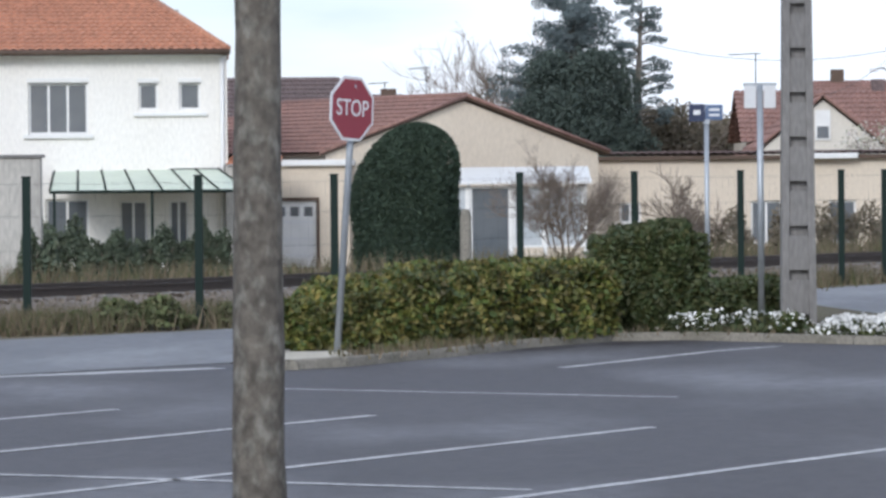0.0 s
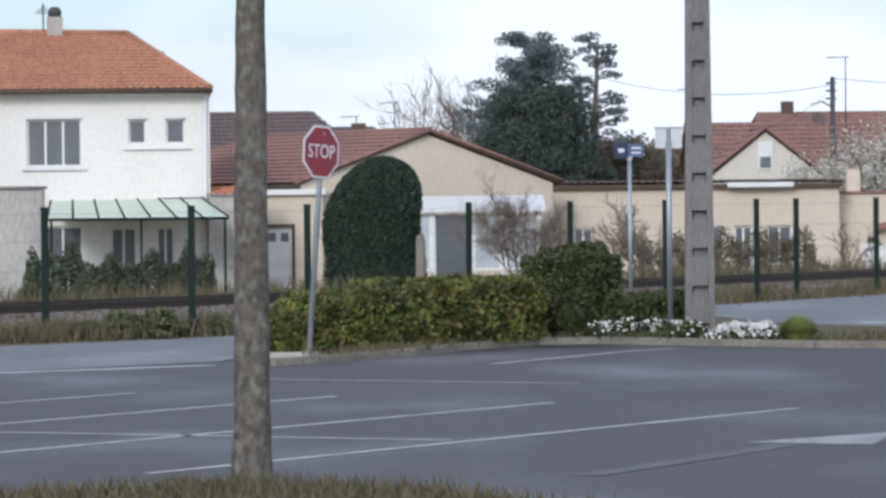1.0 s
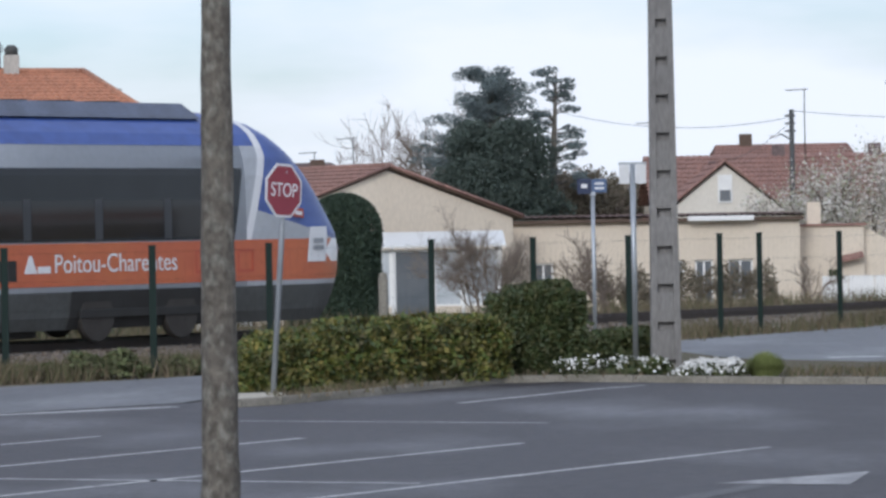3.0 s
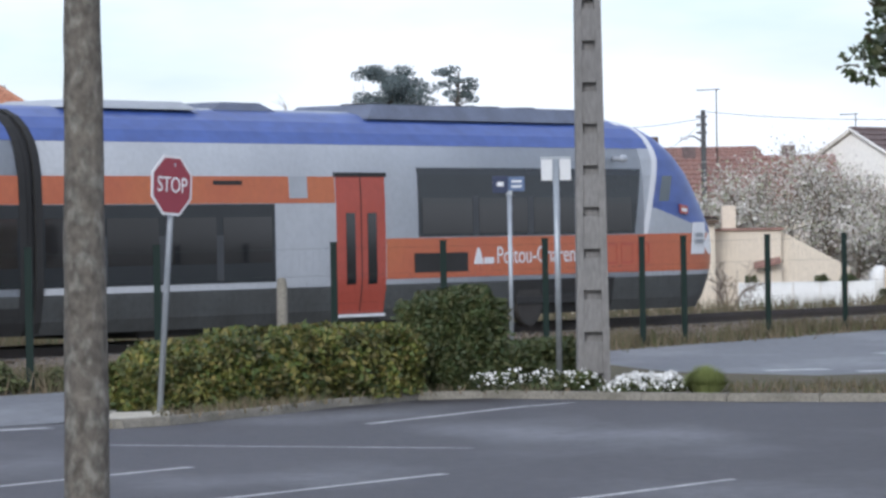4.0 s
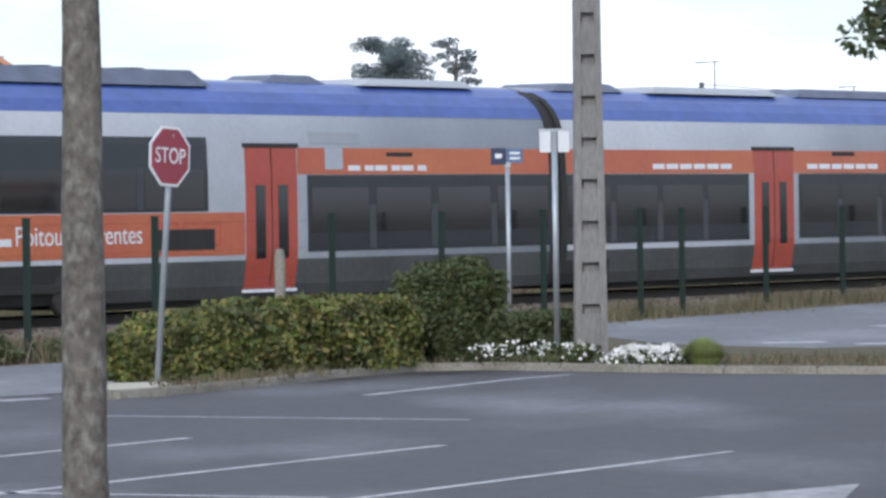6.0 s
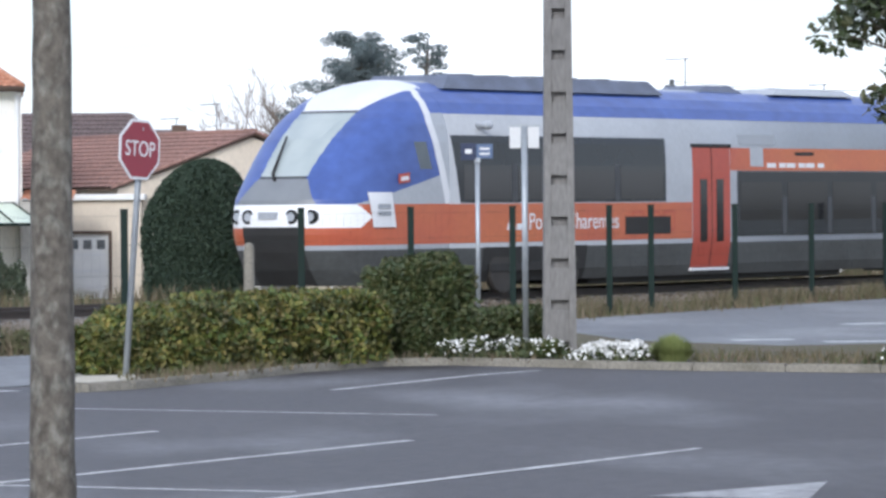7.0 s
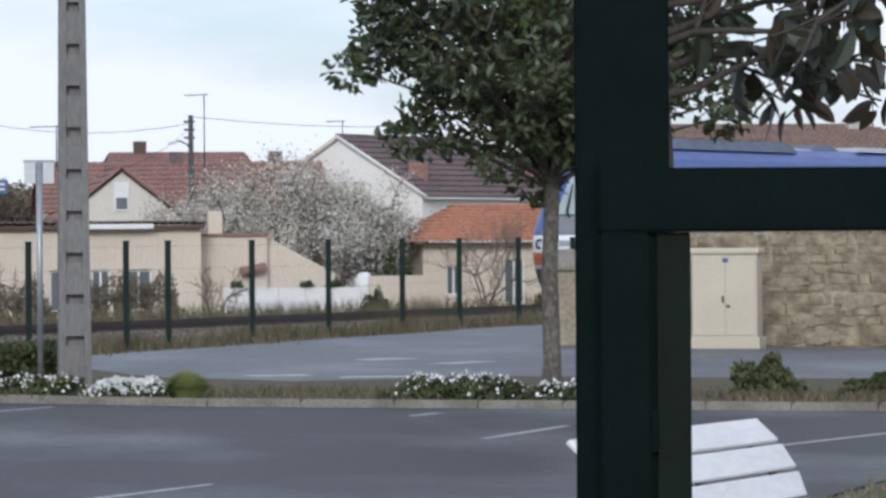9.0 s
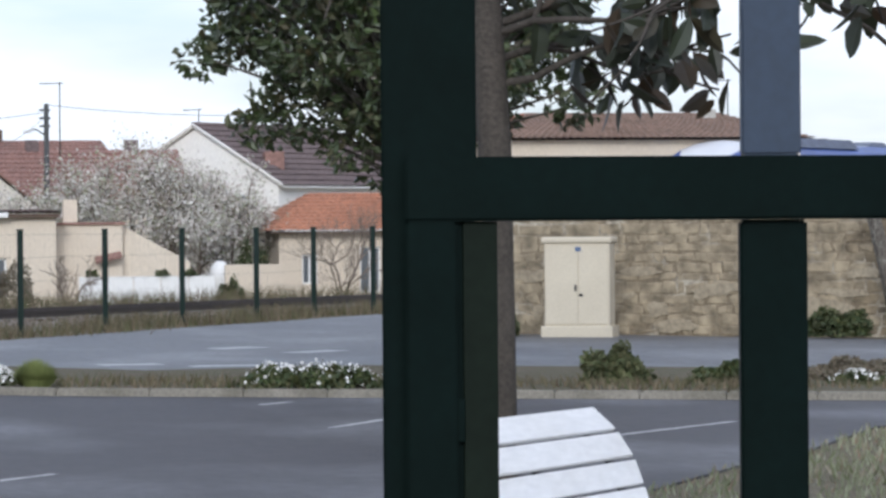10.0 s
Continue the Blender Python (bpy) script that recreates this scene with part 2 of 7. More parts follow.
T_FRAME = material("train_window_frame", (0.042, 0.046, 0.052), 0.4, second=(0.03, 0.033, 0.038), scale=2, fine_amount=0.04)
ROAD_PAINT = material("road_dash_paint", (0.62, 0.63, 0.64), 0.6, second=(0.3, 0.31, 0.32), scale=1.2, fine_amount=0.2)
BARK = material("grey_bark", (0.135, 0.12, 0.1), 0.95, second=(0.085, 0.075, 0.063), scale=4.0, amount=0.9, fine=22, fine_amount=0.35, bump=0.8, bump_scale=24,
                third=(0.185, 0.176, 0.152), third_scale=16.0, stretch=(1, 1, 0.7))
TWIG = material("bare_twigs", (0.24, 0.195, 0.16), 0.9, second=(0.16, 0.13, 0.105), scale=4)
HEDGE_LEAF = material("hedge_leaves", (0.045, 0.075, 0.016), 0.6, island=((0.085, 0.11, 0.022), (0.17, 0.165, 0.035), (0.035, 0.05, 0.014), (0.06, 0.09, 0.02), (0.22, 0.18, 0.05), (0.075, 0.07, 0.024)), fine=3.2, fine_amount=0.55)
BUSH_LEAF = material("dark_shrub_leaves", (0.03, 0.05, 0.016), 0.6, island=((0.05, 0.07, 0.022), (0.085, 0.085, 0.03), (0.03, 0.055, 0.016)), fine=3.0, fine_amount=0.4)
GARDEN_LEAF = material("garden_shrub_leaves", (0.05, 0.07, 0.042), 0.7, island=((0.075, 0.1, 0.06), (0.1, 0.115, 0.075), (0.05, 0.075, 0.045)), fine=3.0, fine_amount=0.35)
WEED_LEAF = material("weed_leaves", (0.07, 0.09, 0.035), 0.8, island=((0.1, 0.12, 0.05), (0.13, 0.125, 0.06), (0.06, 0.08, 0.03)), fine=3.0, fine_amount=0.35)
CONIFER_LEAF = material("conifer_foliage", (0.05, 0.072, 0.06), 0.8, island=((0.065, 0.09, 0.072), (0.045, 0.065, 0.055), (0.075, 0.095, 0.08)), fine_amount=0.15)
THUJA_LEAF = material("thuja_foliage", (0.026, 0.046, 0.029), 0.8, island=((0.036, 0.063, 0.037), (0.022, 0.039, 0.025), (0.05, 0.076, 0.044)), fine_amount=0.15)
# needles paled towards blue-grey, which paints distance haze into them
HAZED_PINE_LEAF = material("hazed_pine_needles", (0.115, 0.15, 0.155), 0.8, island=((0.14, 0.175, 0.18), (0.105, 0.14, 0.14), (0.16, 0.19, 0.195)), fine_amount=0.15)
# near-black tones paint the shade of leaves seen from below against the sky
BACKLIT_LEAF = material("backlit_leathery_leaves", (0.02, 0.027, 0.014), 0.5, island=((0.028, 0.036, 0.018), (0.016, 0.022, 0.012), (0.06, 0.036, 0.02), (0.022, 0.028, 0.015)), fine=3, fine_amount=0.3)
MAGNOLIA_LEAF = material("glossy_leaves", (0.03, 0.048, 0.018), 0.4, island=((0.06, 0.085, 0.03), (0.04, 0.058, 0.026), (0.085, 0.1, 0.05), (0.07, 0.06, 0.03)), fine=1.6, fine_amount=0.35)
BROWN_WOOD_LEAF = material("bare_wood_twigs", (0.17, 0.14, 0.1), 0.9, island=((0.13, 0.115, 0.08), (0.22, 0.18, 0.135), (0.12, 0.115, 0.075)), fine_amount=0.15)
BLOSSOM = material("blossom", (0.6, 0.57, 0.53), 0.8, island=((0.48, 0.41, 0.38), (0.33, 0.36, 0.23), (0.7, 0.68, 0.64), (0.55, 0.51, 0.46)), fine_amount=0.1)
WHITE_FLOWER = material("white_flowers", (0.8, 0.8, 0.78), 0.7, island=((0.7, 0.7, 0.68), (0.85, 0.85, 0.83)), fine_amount=0.05)
GRASS_BLADE = material("grass_blades", (0.1, 0.09, 0.045), 0.85, island=((0.15, 0.115, 0.07), (0.07, 0.08, 0.03), (0.19, 0.15, 0.1), (0.1, 0.075, 0.048), (0.06, 0.075, 0.026)), fine_amount=0.15)
PALE_BLADE = material("pale_grass_blades", (0.16, 0.17, 0.1), 0.85, island=((0.24, 0.26, 0.17), (0.13, 0.15, 0.07), (0.28, 0.28, 0.2), (0.19, 0.13, 0.09)), fine_amount=0.15)
TUFT = material("shrublet_leaves", (0.19, 0.23, 0.07), 0.8, island=((0.24, 0.27, 0.1), (0.14, 0.18, 0.05)), fine_amount=0.15)
WHITE_WALL = material("white_render", (0.83, 0.81, 0.76), 0.9, second=(0.76, 0.73, 0.67), scale=0.5, fine=18, fine_amount=0.06, bump=0.2, bump_scale=50, stretch=(1, 1, 0.4))
BEIGE_WALL = material("beige_render", (0.66, 0.58, 0.47), 0.9, second=(0.58, 0.5, 0.4), scale=0.5, fine=18, fine_amount=0.06, bump=0.2, bump_scale=50, stretch=(1, 1, 0.4))
CREAM_WALL = material("cream_render", (0.68, 0.64, 0.56), 0.9, second=(0.58, 0.54, 0.47), scale=0.5, fine=18, fine_amount=0.06, bump=0.2, bump_scale=50, stretch=(1, 1, 0.4))
GREY_WALL = material("weathered_render", (0.55, 0.53, 0.48), 0.95, second=(0.28, 0.27, 0.25), scale=0.9, amount=0.9, fine=14, fine_amount=0.15, bump=0.3, stretch=(1, 1, 0.35))
TILE_ORANGE = material("orange_roof_tiles", (0.46, 0.22, 0.135), 0.85, second=(0.37, 0.175, 0.11), scale=1.2, fine=9, fine_amount=0.25, bump=0.3)
TILE_RED = material("brown_red_roof_tiles", (0.29, 0.165, 0.135), 0.85, second=(0.21, 0.125, 0.105), scale=0.9, fine=9, fine_amount=0.25, bump=0.3)
TILE_BROWN = material("brown_roof_tiles", (0.24, 0.165, 0.13), 0.85, second=(0.17, 0.12, 0.095), scale=0.9, fine=9, fine_amount=0.25, bump=0.3)
TILE_DARK = material("dark_roof_tiles", (0.15, 0.112, 0.108), 0.85, second=(0.11, 0.085, 0.083), scale=0.9, fine=9, fine_amount=0.25)
TRIM = material("white_painted_trim", (0.78, 0.78, 0.76), 0.5, second=(0.7, 0.7, 0.68), scale=3, fine_amount=0.04)
BROWN_TRIM = material("brown_fascia", (0.1, 0.065, 0.045), 0.7, second=(0.07, 0.045, 0.03), scale=3)
PANE = material("window_glass", (0.11, 0.125, 0.14), 0.12, second=(0.17, 0.18, 0.19), scale=1.2, fine_amount=0.0)
CANOPY = material("pale_green_canopy", (0.6, 0.68, 0.56), 0.35, second=(0.5, 0.58, 0.48), scale=2)
STONE = material("rubble_stone", (0.24, 0.195, 0.13), 0.95, second=(0.15, 0.12, 0.085), scale=2.2, amount=0.9, fine=14, fine_amount=0.3, bump=0.9, bump_scale=14, third=(0.45, 0.41, 0.33), third_scale=1.5)
CABINET = material("beige_cabinet", (0.6, 0.54, 0.42), 0.6, second=(0.53, 0.47, 0.36), scale=1.5, fine_amount=0.05)
RED_SIGN = material("faded_red_sign", (0.28, 0.045, 0.065), 0.45, second=(0.24, 0.04, 0.056), scale=4, fine_amount=0.05)
WHITE_SIGN = material("white_sign", (0.72, 0.73, 0.74), 0.45, second=(0.64, 0.65, 0.66), scale=4, fine_amount=0.04)
BLUE_SIGN = material("blue_enamel_sign", (0.02, 0.032, 0.08), 0.4, second=(0.017, 0.026, 0.065), scale=4, fine_amount=0.05)
BLUE_PLATE = material("pale_blue_plate", (0.09, 0.14, 0.25), 0.4, second=(0.075, 0.12, 0.22), scale=4, fine_amount=0.05)
WHITE_WOOD = material("white_painted_slats", (0.8, 0.8, 0.8), 0.55, second=(0.72, 0.71, 0.69), scale=5, fine=30, fine_amount=0.05, bump=0.1, stretch=(0.3, 1, 1))
IRON = material("dark_iron", (0.04, 0.04, 0.042), 0.55, metal=0.3, second=(0.03, 0.03, 0.03))
T_BLUE = material("train_blue", (0.062, 0.112, 0.34), 0.36, second=(0.045, 0.078, 0.25), scale=1.1, fine=5, fine_amount=0.14, stretch=(0.6, 1, 1))
T_GREY = material("train_silver_grey", (0.39, 0.415, 0.45), 0.35, second=(0.32, 0.34, 0.37), scale=0.6, fine=10, fine_amount=0.05)
T_ORANGE = material("train_orange", (0.48, 0.14, 0.052), 0.42, second=(0.4, 0.07, 0.05), scale=0.35, fine=10, fine_amount=0.06)
T_RED = material("train_door_red", (0.4, 0.068, 0.042), 0.42, second=(0.35, 0.058, 0.036), scale=0.8, fine=10, fine_amount=0.06)
T_SKIRT = material("train_skirt_grey", (0.07, 0.075, 0.075), 0.65, second=(0.045, 0.046, 0.044), scale=1.2, fine=10, fine_amount=0.12)
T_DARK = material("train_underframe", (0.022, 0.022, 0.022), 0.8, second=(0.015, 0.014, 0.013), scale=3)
T_GLASS = material("train_tinted_glass", (0.02, 0.025, 0.03), 0.16, second=(0.012, 0.015, 0.019), scale=0.7, fine_amount=0.0, spec=0.35)
T_PANE = material("train_window_pane", (0.012, 0.013, 0.015), 0.06, second=(0.02, 0.02, 0.023), scale=0.7, fine_amount=0.0)
T_WHITE = material("train_white", (0.7, 0.71, 0.73), 0.35, second=(0.62, 0.63, 0.66), scale=1.5, fine_amount=0.05)
T_LAMP_BAR = material("train_lamp_bar_white", (0.86, 0.87, 0.88), 0.35, second=(0.8, 0.81, 0.82), scale=1.5, fine_amount=0.03)
T_WHEEL = material("train_wheel_steel", (0.05, 0.046, 0.042), 0.6, metal=0.4, second=(0.035, 0.03, 0.027), scale=4)
T_CAB_GLASS = material("train_cab_side_glass", (0.06, 0.08, 0.1), 0.12, second=(0.1, 0.125, 0.14), scale=1.5, fine_amount=0.0)
T_ROOF = material("train_roof_grey", (0.14, 0.165, 0.23), 0.6, second=(0.085, 0.095, 0.13), scale=2)
# glass base colour raised to imitate reflected sky
T_SCREEN = material("train_windscreen_sky_sheen", (0.32, 0.37, 0.37), 0.08, second=(0.42, 0.46, 0.46), scale=1.2, fine_amount=0.0)


# ---------------------------------------------------------------- ground, lot, road
TRACK = Vector((-4.946, 64.875, 0))
ALONG = Vector((0.6035, 0.7974, 0))
ACROSS = Vector((-0.7974, 0.6035, 0))
YAW = 52.88


def beyond(x, y):
    return (x - TRACK.x) * ACROSS.x + (y - TRACK.y) * ACROSS.y


def ground_z(x, y):
    k = min(1.0, max(0.0, (beyond(x, y) - 5.0) / 12.0))
    return -0.02 - 0.43 * k * k * (3 - 2 * k)


def spaced(lo, hi, fine_lo, fine_hi, step):
    a = list(np.arange(fine_lo, fine_hi, step))
    return [lo, lo * 0.5 + fine_lo * 0.5, *a, fine_hi, hi * 0.5 + fine_hi * 0.5, hi]


gx, gy = spaced(-2500, 2500, -40, 60, 2.0), spaced(-400, 4000, 0, 160, 2.0)
gv = [(x, y, ground_z(x, y)) for y in gy for x in gx]
gf = [(j * len(gx) + i, j * len(gx) + i + 1, (j + 1) * len(gx) + i + 1, (j + 1) * len(gx) + i) for j in range(len(gy) - 1) for i in range(len(gx) - 1)]
ground = tagged(mesh_object("ground", gv, gf, GRASS, None, True), "dry rough grass ground with bare patches", "ground", kind="structure")

bm = bmesh.new()
prism(bm, [(-60, 18.6), (-3.0, 20.7), (-1.2, 21.9), (0.1, 20.9), (2.0, 17.0), (5.0, 24.0), (6.8, 27.3), (8.1, 29.9), (9.1, 31.6), (10.8, 35.3), (16, 37), (60, 37),
           (60, 46.0), (25, 45.0), (12, 46.4), (8, 48.6), (4, 51.0), (0.5, 51.0), (-1.5, 46.0), (-2.4, 42.2), (-5, 39.5), (-60, 20.5)], -0.2, 0.0)
single("parking_lot", bm, ASPHALT, "worn dark grey asphalt of a parking lot with painted sheen streaks", "asphalt", kind="structure")
bm = bmesh.new()
prism(bm, [(-60, 20.6), (-5, 39.6), (-2.5, 42.3), (-1.6, 46.1), (0.4, 51.2), (4, 51.2), (8, 48.8), (12, 46.6), (25, 45.2), (60, 46.2), (60, 60), (19.2, 60.5), (15.0, 66.5),
           (16.0, 84.5), (14.6, 82.6), (4.4, 64.2), (-2.6, 51.6), (-3.2, 50.6), (-6.4, 47.0), (-60, 36)], -0.2, 0.004)
single("road", bm, ROAD, "light grey asphalt road along the railway fence", "road", kind="structure")


def stripe(a, b, w, name="painted_line", label="thin worn white parking line on asphalt", z=0.004, group="parking lines", mat=PAINT):
    a, b = Vector((*a, 0)), Vector((*b, 0))
    s = (b - a).normalized().cross(Vector((0, 0, 1))) * (w / 2)
    bm = bmesh.new()
    n = 12
    rng = np.random.default_rng(int(abs(a.x * 100 + a.y * 10)))
    l = [a.lerp(b, k / n) + s * rng.uniform(0.75, 1.1) for k in range(n + 1)]
    r = [a.lerp(b, k / n) - s * rng.uniform(0.75, 1.1) for k in range(n + 1)]
    for k in range(n):
        bm.faces.new([bm.verts.new((*p.xy, z)) for p in (l[k], r[k], r[k + 1], l[k + 1])])
    bmesh.ops.remove_doubles(bm, verts=bm.verts, dist=1e-4)
    bmesh.ops.recalc_face_normals(bm, faces=bm.faces)
    return single(name, bm, mat, label, "road marking", group, "structure")


stripe((3.13, 30.46), (-1.9, 22.7), 0.1)
stripe((1.06, 31.86), (-5.0, 22.4), 0.1)
stripe((-0.92, 33.52), (-7.0, 23.8), 0.1)
stripe((-2.87, 34.62), (-9.0, 25.0), 0.1)
stripe((-6.5, 29.5), (0.14, 26.24), 0.1)
stripe((1.42, 35.66), (-1.9, 37.5), 0.1, label="faint white aisle line on asphalt")
stripe((0.62, 40.74), (2.24, 44.06), 0.12)
stripe((2.24, 44.06), (2.9, 45.0), 0.1)
stripe((6.19, 36.65), (7.35, 38.85), 0.1)
stripe((7.86, 33.96), (9.85, 36.55), 0.1)
stripe((6.27, 41.55), (6.68, 42.18), 0.12)
stripe((-5.2, 39.3), (-2.5, 41.2), 0.3, label="pale worn edge line between lot and road")
stripe((-40, 26.0), (-5.2, 39.3), 0.3, label="pale worn edge line between lot and road")
for a, b in (((6.0, 54.1), (6.8, 54.25)), ((7.07, 53.2), (8.1, 53.26)), ((8.39, 60.7), (9.15, 61.2)), ((9.2, 58.3), (9.98, 59.1)), ((5.6, 51.9), (7.4, 51.6))):
    stripe(a, b, 0.5, label="worn white dash on the road", z=0.009, group="road dashes", mat=ROAD_PAINT)
# direction arrow on the lot, its shaft nearly worn away
for poly, mat, label in (([(0.95, 22.1), (1.15, 22.0), (2.75, 25.2), (2.55, 25.35)], WORN_PAINT, "worn away shaft of a painted arrow"), ([(2.3, 25.55), (3.24, 25.1), (3.57, 26.7)], ARROW_PAINT, "worn white arrow head painted on asphalt")):
    bm = bmesh.new()
    bm.faces.new([bm.verts.new((x, y, 0.004)) for x, y in poly])
    bmesh.ops.recalc_face_normals(bm, faces=bm.faces)
    single("direction_arrow", bm, mat, label, "road marking", kind="structure")

# ---------------------------------------------------------------- kerbed island
BED = 0.055
FRONT = [(-2.05, 43.2), (-2.03, 41.6), (-1.89, 40.75), (-1.36, 41.3), (-0.83, 42.4), (-0.26, 43.5), (0.34, 45.1), (1.24, 46.6), (2.0, 46.8), (2.83, 46.1), (4.53, 44.6), (6.4, 43.6), (8.05, 42.75), (9.4, 42.0), (11.0, 41.15), (16, 38.6), (30, 34)]
BACK = [(30, 45.0), (16, 47.2), (12.2, 49.4), (9, 51.4), (6.2, 50.6), (4.6, 53.0), (3.9, 57.8), (2.4, 58.4), (0.9, 53.0), (-2.15, 46.4)]
bm = bmesh.new()
prism(bm, FRONT + BACK, -0.2, BED)
single("planting_bed", bm, SOIL, "raised planting bed with bare soil and moss", "planting bed", kind="structure")
kerb = thing("kerb", "weathered pale concrete kerb round the planting bed", "kerb", kind="structure")
for (xa, ya), (xb, yb) in zip(FRONT, FRONT[1:]):
    d = Vector((xb - xa, yb - ya, 0))
    n = max(1, round(d.length / 1.0))
    side = d.normalized().cross(Vector((0, 0, 1)))
    for k in range(n):
        p, q = Vector((xa, ya, 0)) + d * (k / n), Vector((xa, ya, 0)) + d * ((k + 1) / n)
        u = (q - p).normalized() * 0.006
        bm = bmesh.new()
        poly = [p + u + side * 0.03, q - u + side * 0.03, q - u - side * 0.13, p + u - side * 0.13]
        prism(bm, [v.xy for v in poly], -0.1, 0.085)
        bmesh.ops.bevel(bm, geom=[e for e in bm.edges if min(v.co.z for v in e.verts) > 0.07], offset=0.02, segments=2, affect="EDGES")
        part("kerb_stone", bm, KERB, kerb)

bm = bmesh.new()
prism(bm, [(-2.0, 41.75), (-1.9, 41.0), (-1.82, 40.95), (-1.5, 41.4), (-1.3, 42.2), (-1.4, 42.75), (-1.95, 42.6)], 0.0, 0.089)
bmesh.ops.bevel(bm, geom=[e for e in bm.edges if min(v.co.z for v in e.verts) > 0.07], offset=0.015, segments=2, affect="EDGES")
single("kerb_nose", bm, NOSE_CONCRETE, "pale concrete paving at the tip of the planting bed", "kerb", kind="structure")

# ---------------------------------------------------------------- railway
track = thing("railway_track", "single railway track on stone ballast", "railway track", kind="structure")
TM = Matrix.Translation(TRACK) @ Matrix.Rotation(radians(YAW), 4, "Z")
track.matrix_basis = TM
bm = bmesh.new()
L0, L1 = -160.0, 220.0
sec = [(-3.1, -0.15), (-2.1, 0.04), (-1.4, 0.06), (1.4, 0.06), (2.1, 0.04), (3.1, -0.6)]
for (ya, za), (yb, zb) in zip(sec, sec[1:]):
    bm.faces.new([bm.verts.new(p) for p in ((L0, ya, za), (L1, ya, za), (L1, yb, zb), (L0, yb, zb))])
bmesh.ops.remove_doubles(bm, verts=bm.verts, dist=1e-4)
part("ballast_bed", bm, BALLAST, track, "brown-grey stone ballast")
for y in (-0.755, 0.755):
    bm = bmesh.new()
    box(bm, L0, L1, y - 0.035, y + 0.035, 0.17, 0.21)
    box(bm, L0, L1, y - 0.012, y + 0.012, 0.08, 0.17)
    box(bm, L0, L1, y - 0.07, y + 0.07, 0.07, 0.085)
    part("rail", bm, RAIL, track, "rusty steel rail")
me = bpy.data.meshes.new("sleeper")
b2 = boxed(-0.12, 0.12, -1.25, 1.25, -0.03, 0.075)
b2.to_mesh(me)
b2.free()
me.materials.append(CONCRETE)
for k in range(200):
    shared("sleeper", me, track, pose(-18 + k * 0.6, 0, 0))
rng = np.random.default_rng(5)
n = 9000
xx, yy = rng.uniform(-16, 45, n), rng.uniform(-2.7, 2.4, n)
zz = np.where(np.abs(yy) < 2.0, 0.06, 0.06 - (np.abs(yy) - 2.0) * 0.18)
stones = leaf_mesh("ballast_stones", np.stack([xx, yy, zz], 1), 0.09, BALLAST, track, rng, slim=0.9)
tagged(stones, "loose ballast stones", kind="stuff")

# ---------------------------------------------------------------- fence
fence = thing("railway_fence", "dark green steel post fence with thin wire mesh", "fence")
POSTS = [(-8.4, 50.6), (-5.38, 51.7), (-3.4, 52.1), (-1.9, 54.9), (0.45, 59.1), (2.1, 62.07), (3.79, 65.1), (5.56, 68.27), (6.38, 69.74), (8.14, 72.9), (9.9, 76.06), (11.76, 79.4), (13.32, 82.2), (15.07, 85.35), (16.8, 88.45)]
for x, y in POSTS:
    bm = boxed(x - 0.048, x + 0.048, y - 0.048, y + 0.048, -0.1, 1.755, 0.008)
    box(bm, x - 0.055, x + 0.055, y - 0.055, y + 0.055, 1.755, 1.775)
    part("post", bm, GREEN_STEEL, fence)
for (xa, ya), (xb, yb) in zip(POSTS, POSTS[1:]):
    bm = bmesh.new()
    for z in (0.12, 0.5, 0.9, 1.3, 1.68):
        for o in (-0.008, 0.008):
            tube(bm, [(xa, ya, z + o), (xb, yb, z + o)], [0.0009] * 2, 4, False)
    m = int(math.hypot(xb - xa, yb - ya) / 0.2)
    for k in range(1, m):
        f = k / m
        x, y = xa + (xb - xa) * f, ya + (yb - ya) * f
        tube(bm, [(x, y, 0.05), (x, y, 1.7)], [0.0005] * 2, 3, False)
    part("wire_panel", bm, GREEN_STEEL, fence, "thin green welded wire mesh panel")


# ---------------------------------------------------------------- signs and posts
def stop_sign():
    t = thing("stop_sign", "faded red octagonal stop sign on a leaning grey steel post", "stop sign", (-1.47, 42.5, 0.14))
    bm = bmesh.new()
    tube(bm, [(0, 0, -0.1), (0.16, 0, 2.15), (0.19, 0, 2.6)], [0.034, 0.034, 0.034], 12)
    part("post", bm, GALV, t)
    m = Matrix.Translation((0.175, -0.06, 2.36)) @ Matrix.Rotation(radians(50), 4, "Z") @ Matrix.Rotation(radians(3.5), 4, "Y") @ Matrix.Rotation(radians(90), 4, "X")

    def octo(r, z0, z1, mat, name, label, parent):
        bm = bmesh.new()
        prism(bm, [(r * math.cos(radians(22.5 + 45 * k)), r * math.sin(radians(22.5 + 45 * k))) for k in range(8)], z0, z1)
        o = part(name, bm, mat, parent, label)
        return o
    plate = octo(0.345, -0.012, 0.0, WHITE_SIGN, "plate", "white-bordered octagonal plate", t)
    plate.matrix_basis = m
    face = octo(0.315, 0.0, 0.004, RED_SIGN, "red_face", "faded red face", plate)
    lettering("stop_letters", "STOP", 0.235, WHITE_SIGN, plate, Matrix.Translation((0, 0, 0.006)), "white letters", 0.47, 0.002)
    for z in (-0.18, 0.18):
        part("clamp", boxed(-0.1, 0.1, z - 0.02, z + 0.02, -0.05, -0.012), GALV, plate)
    return t


stop_sign().scale = (0.95, 0.95, 0.95)


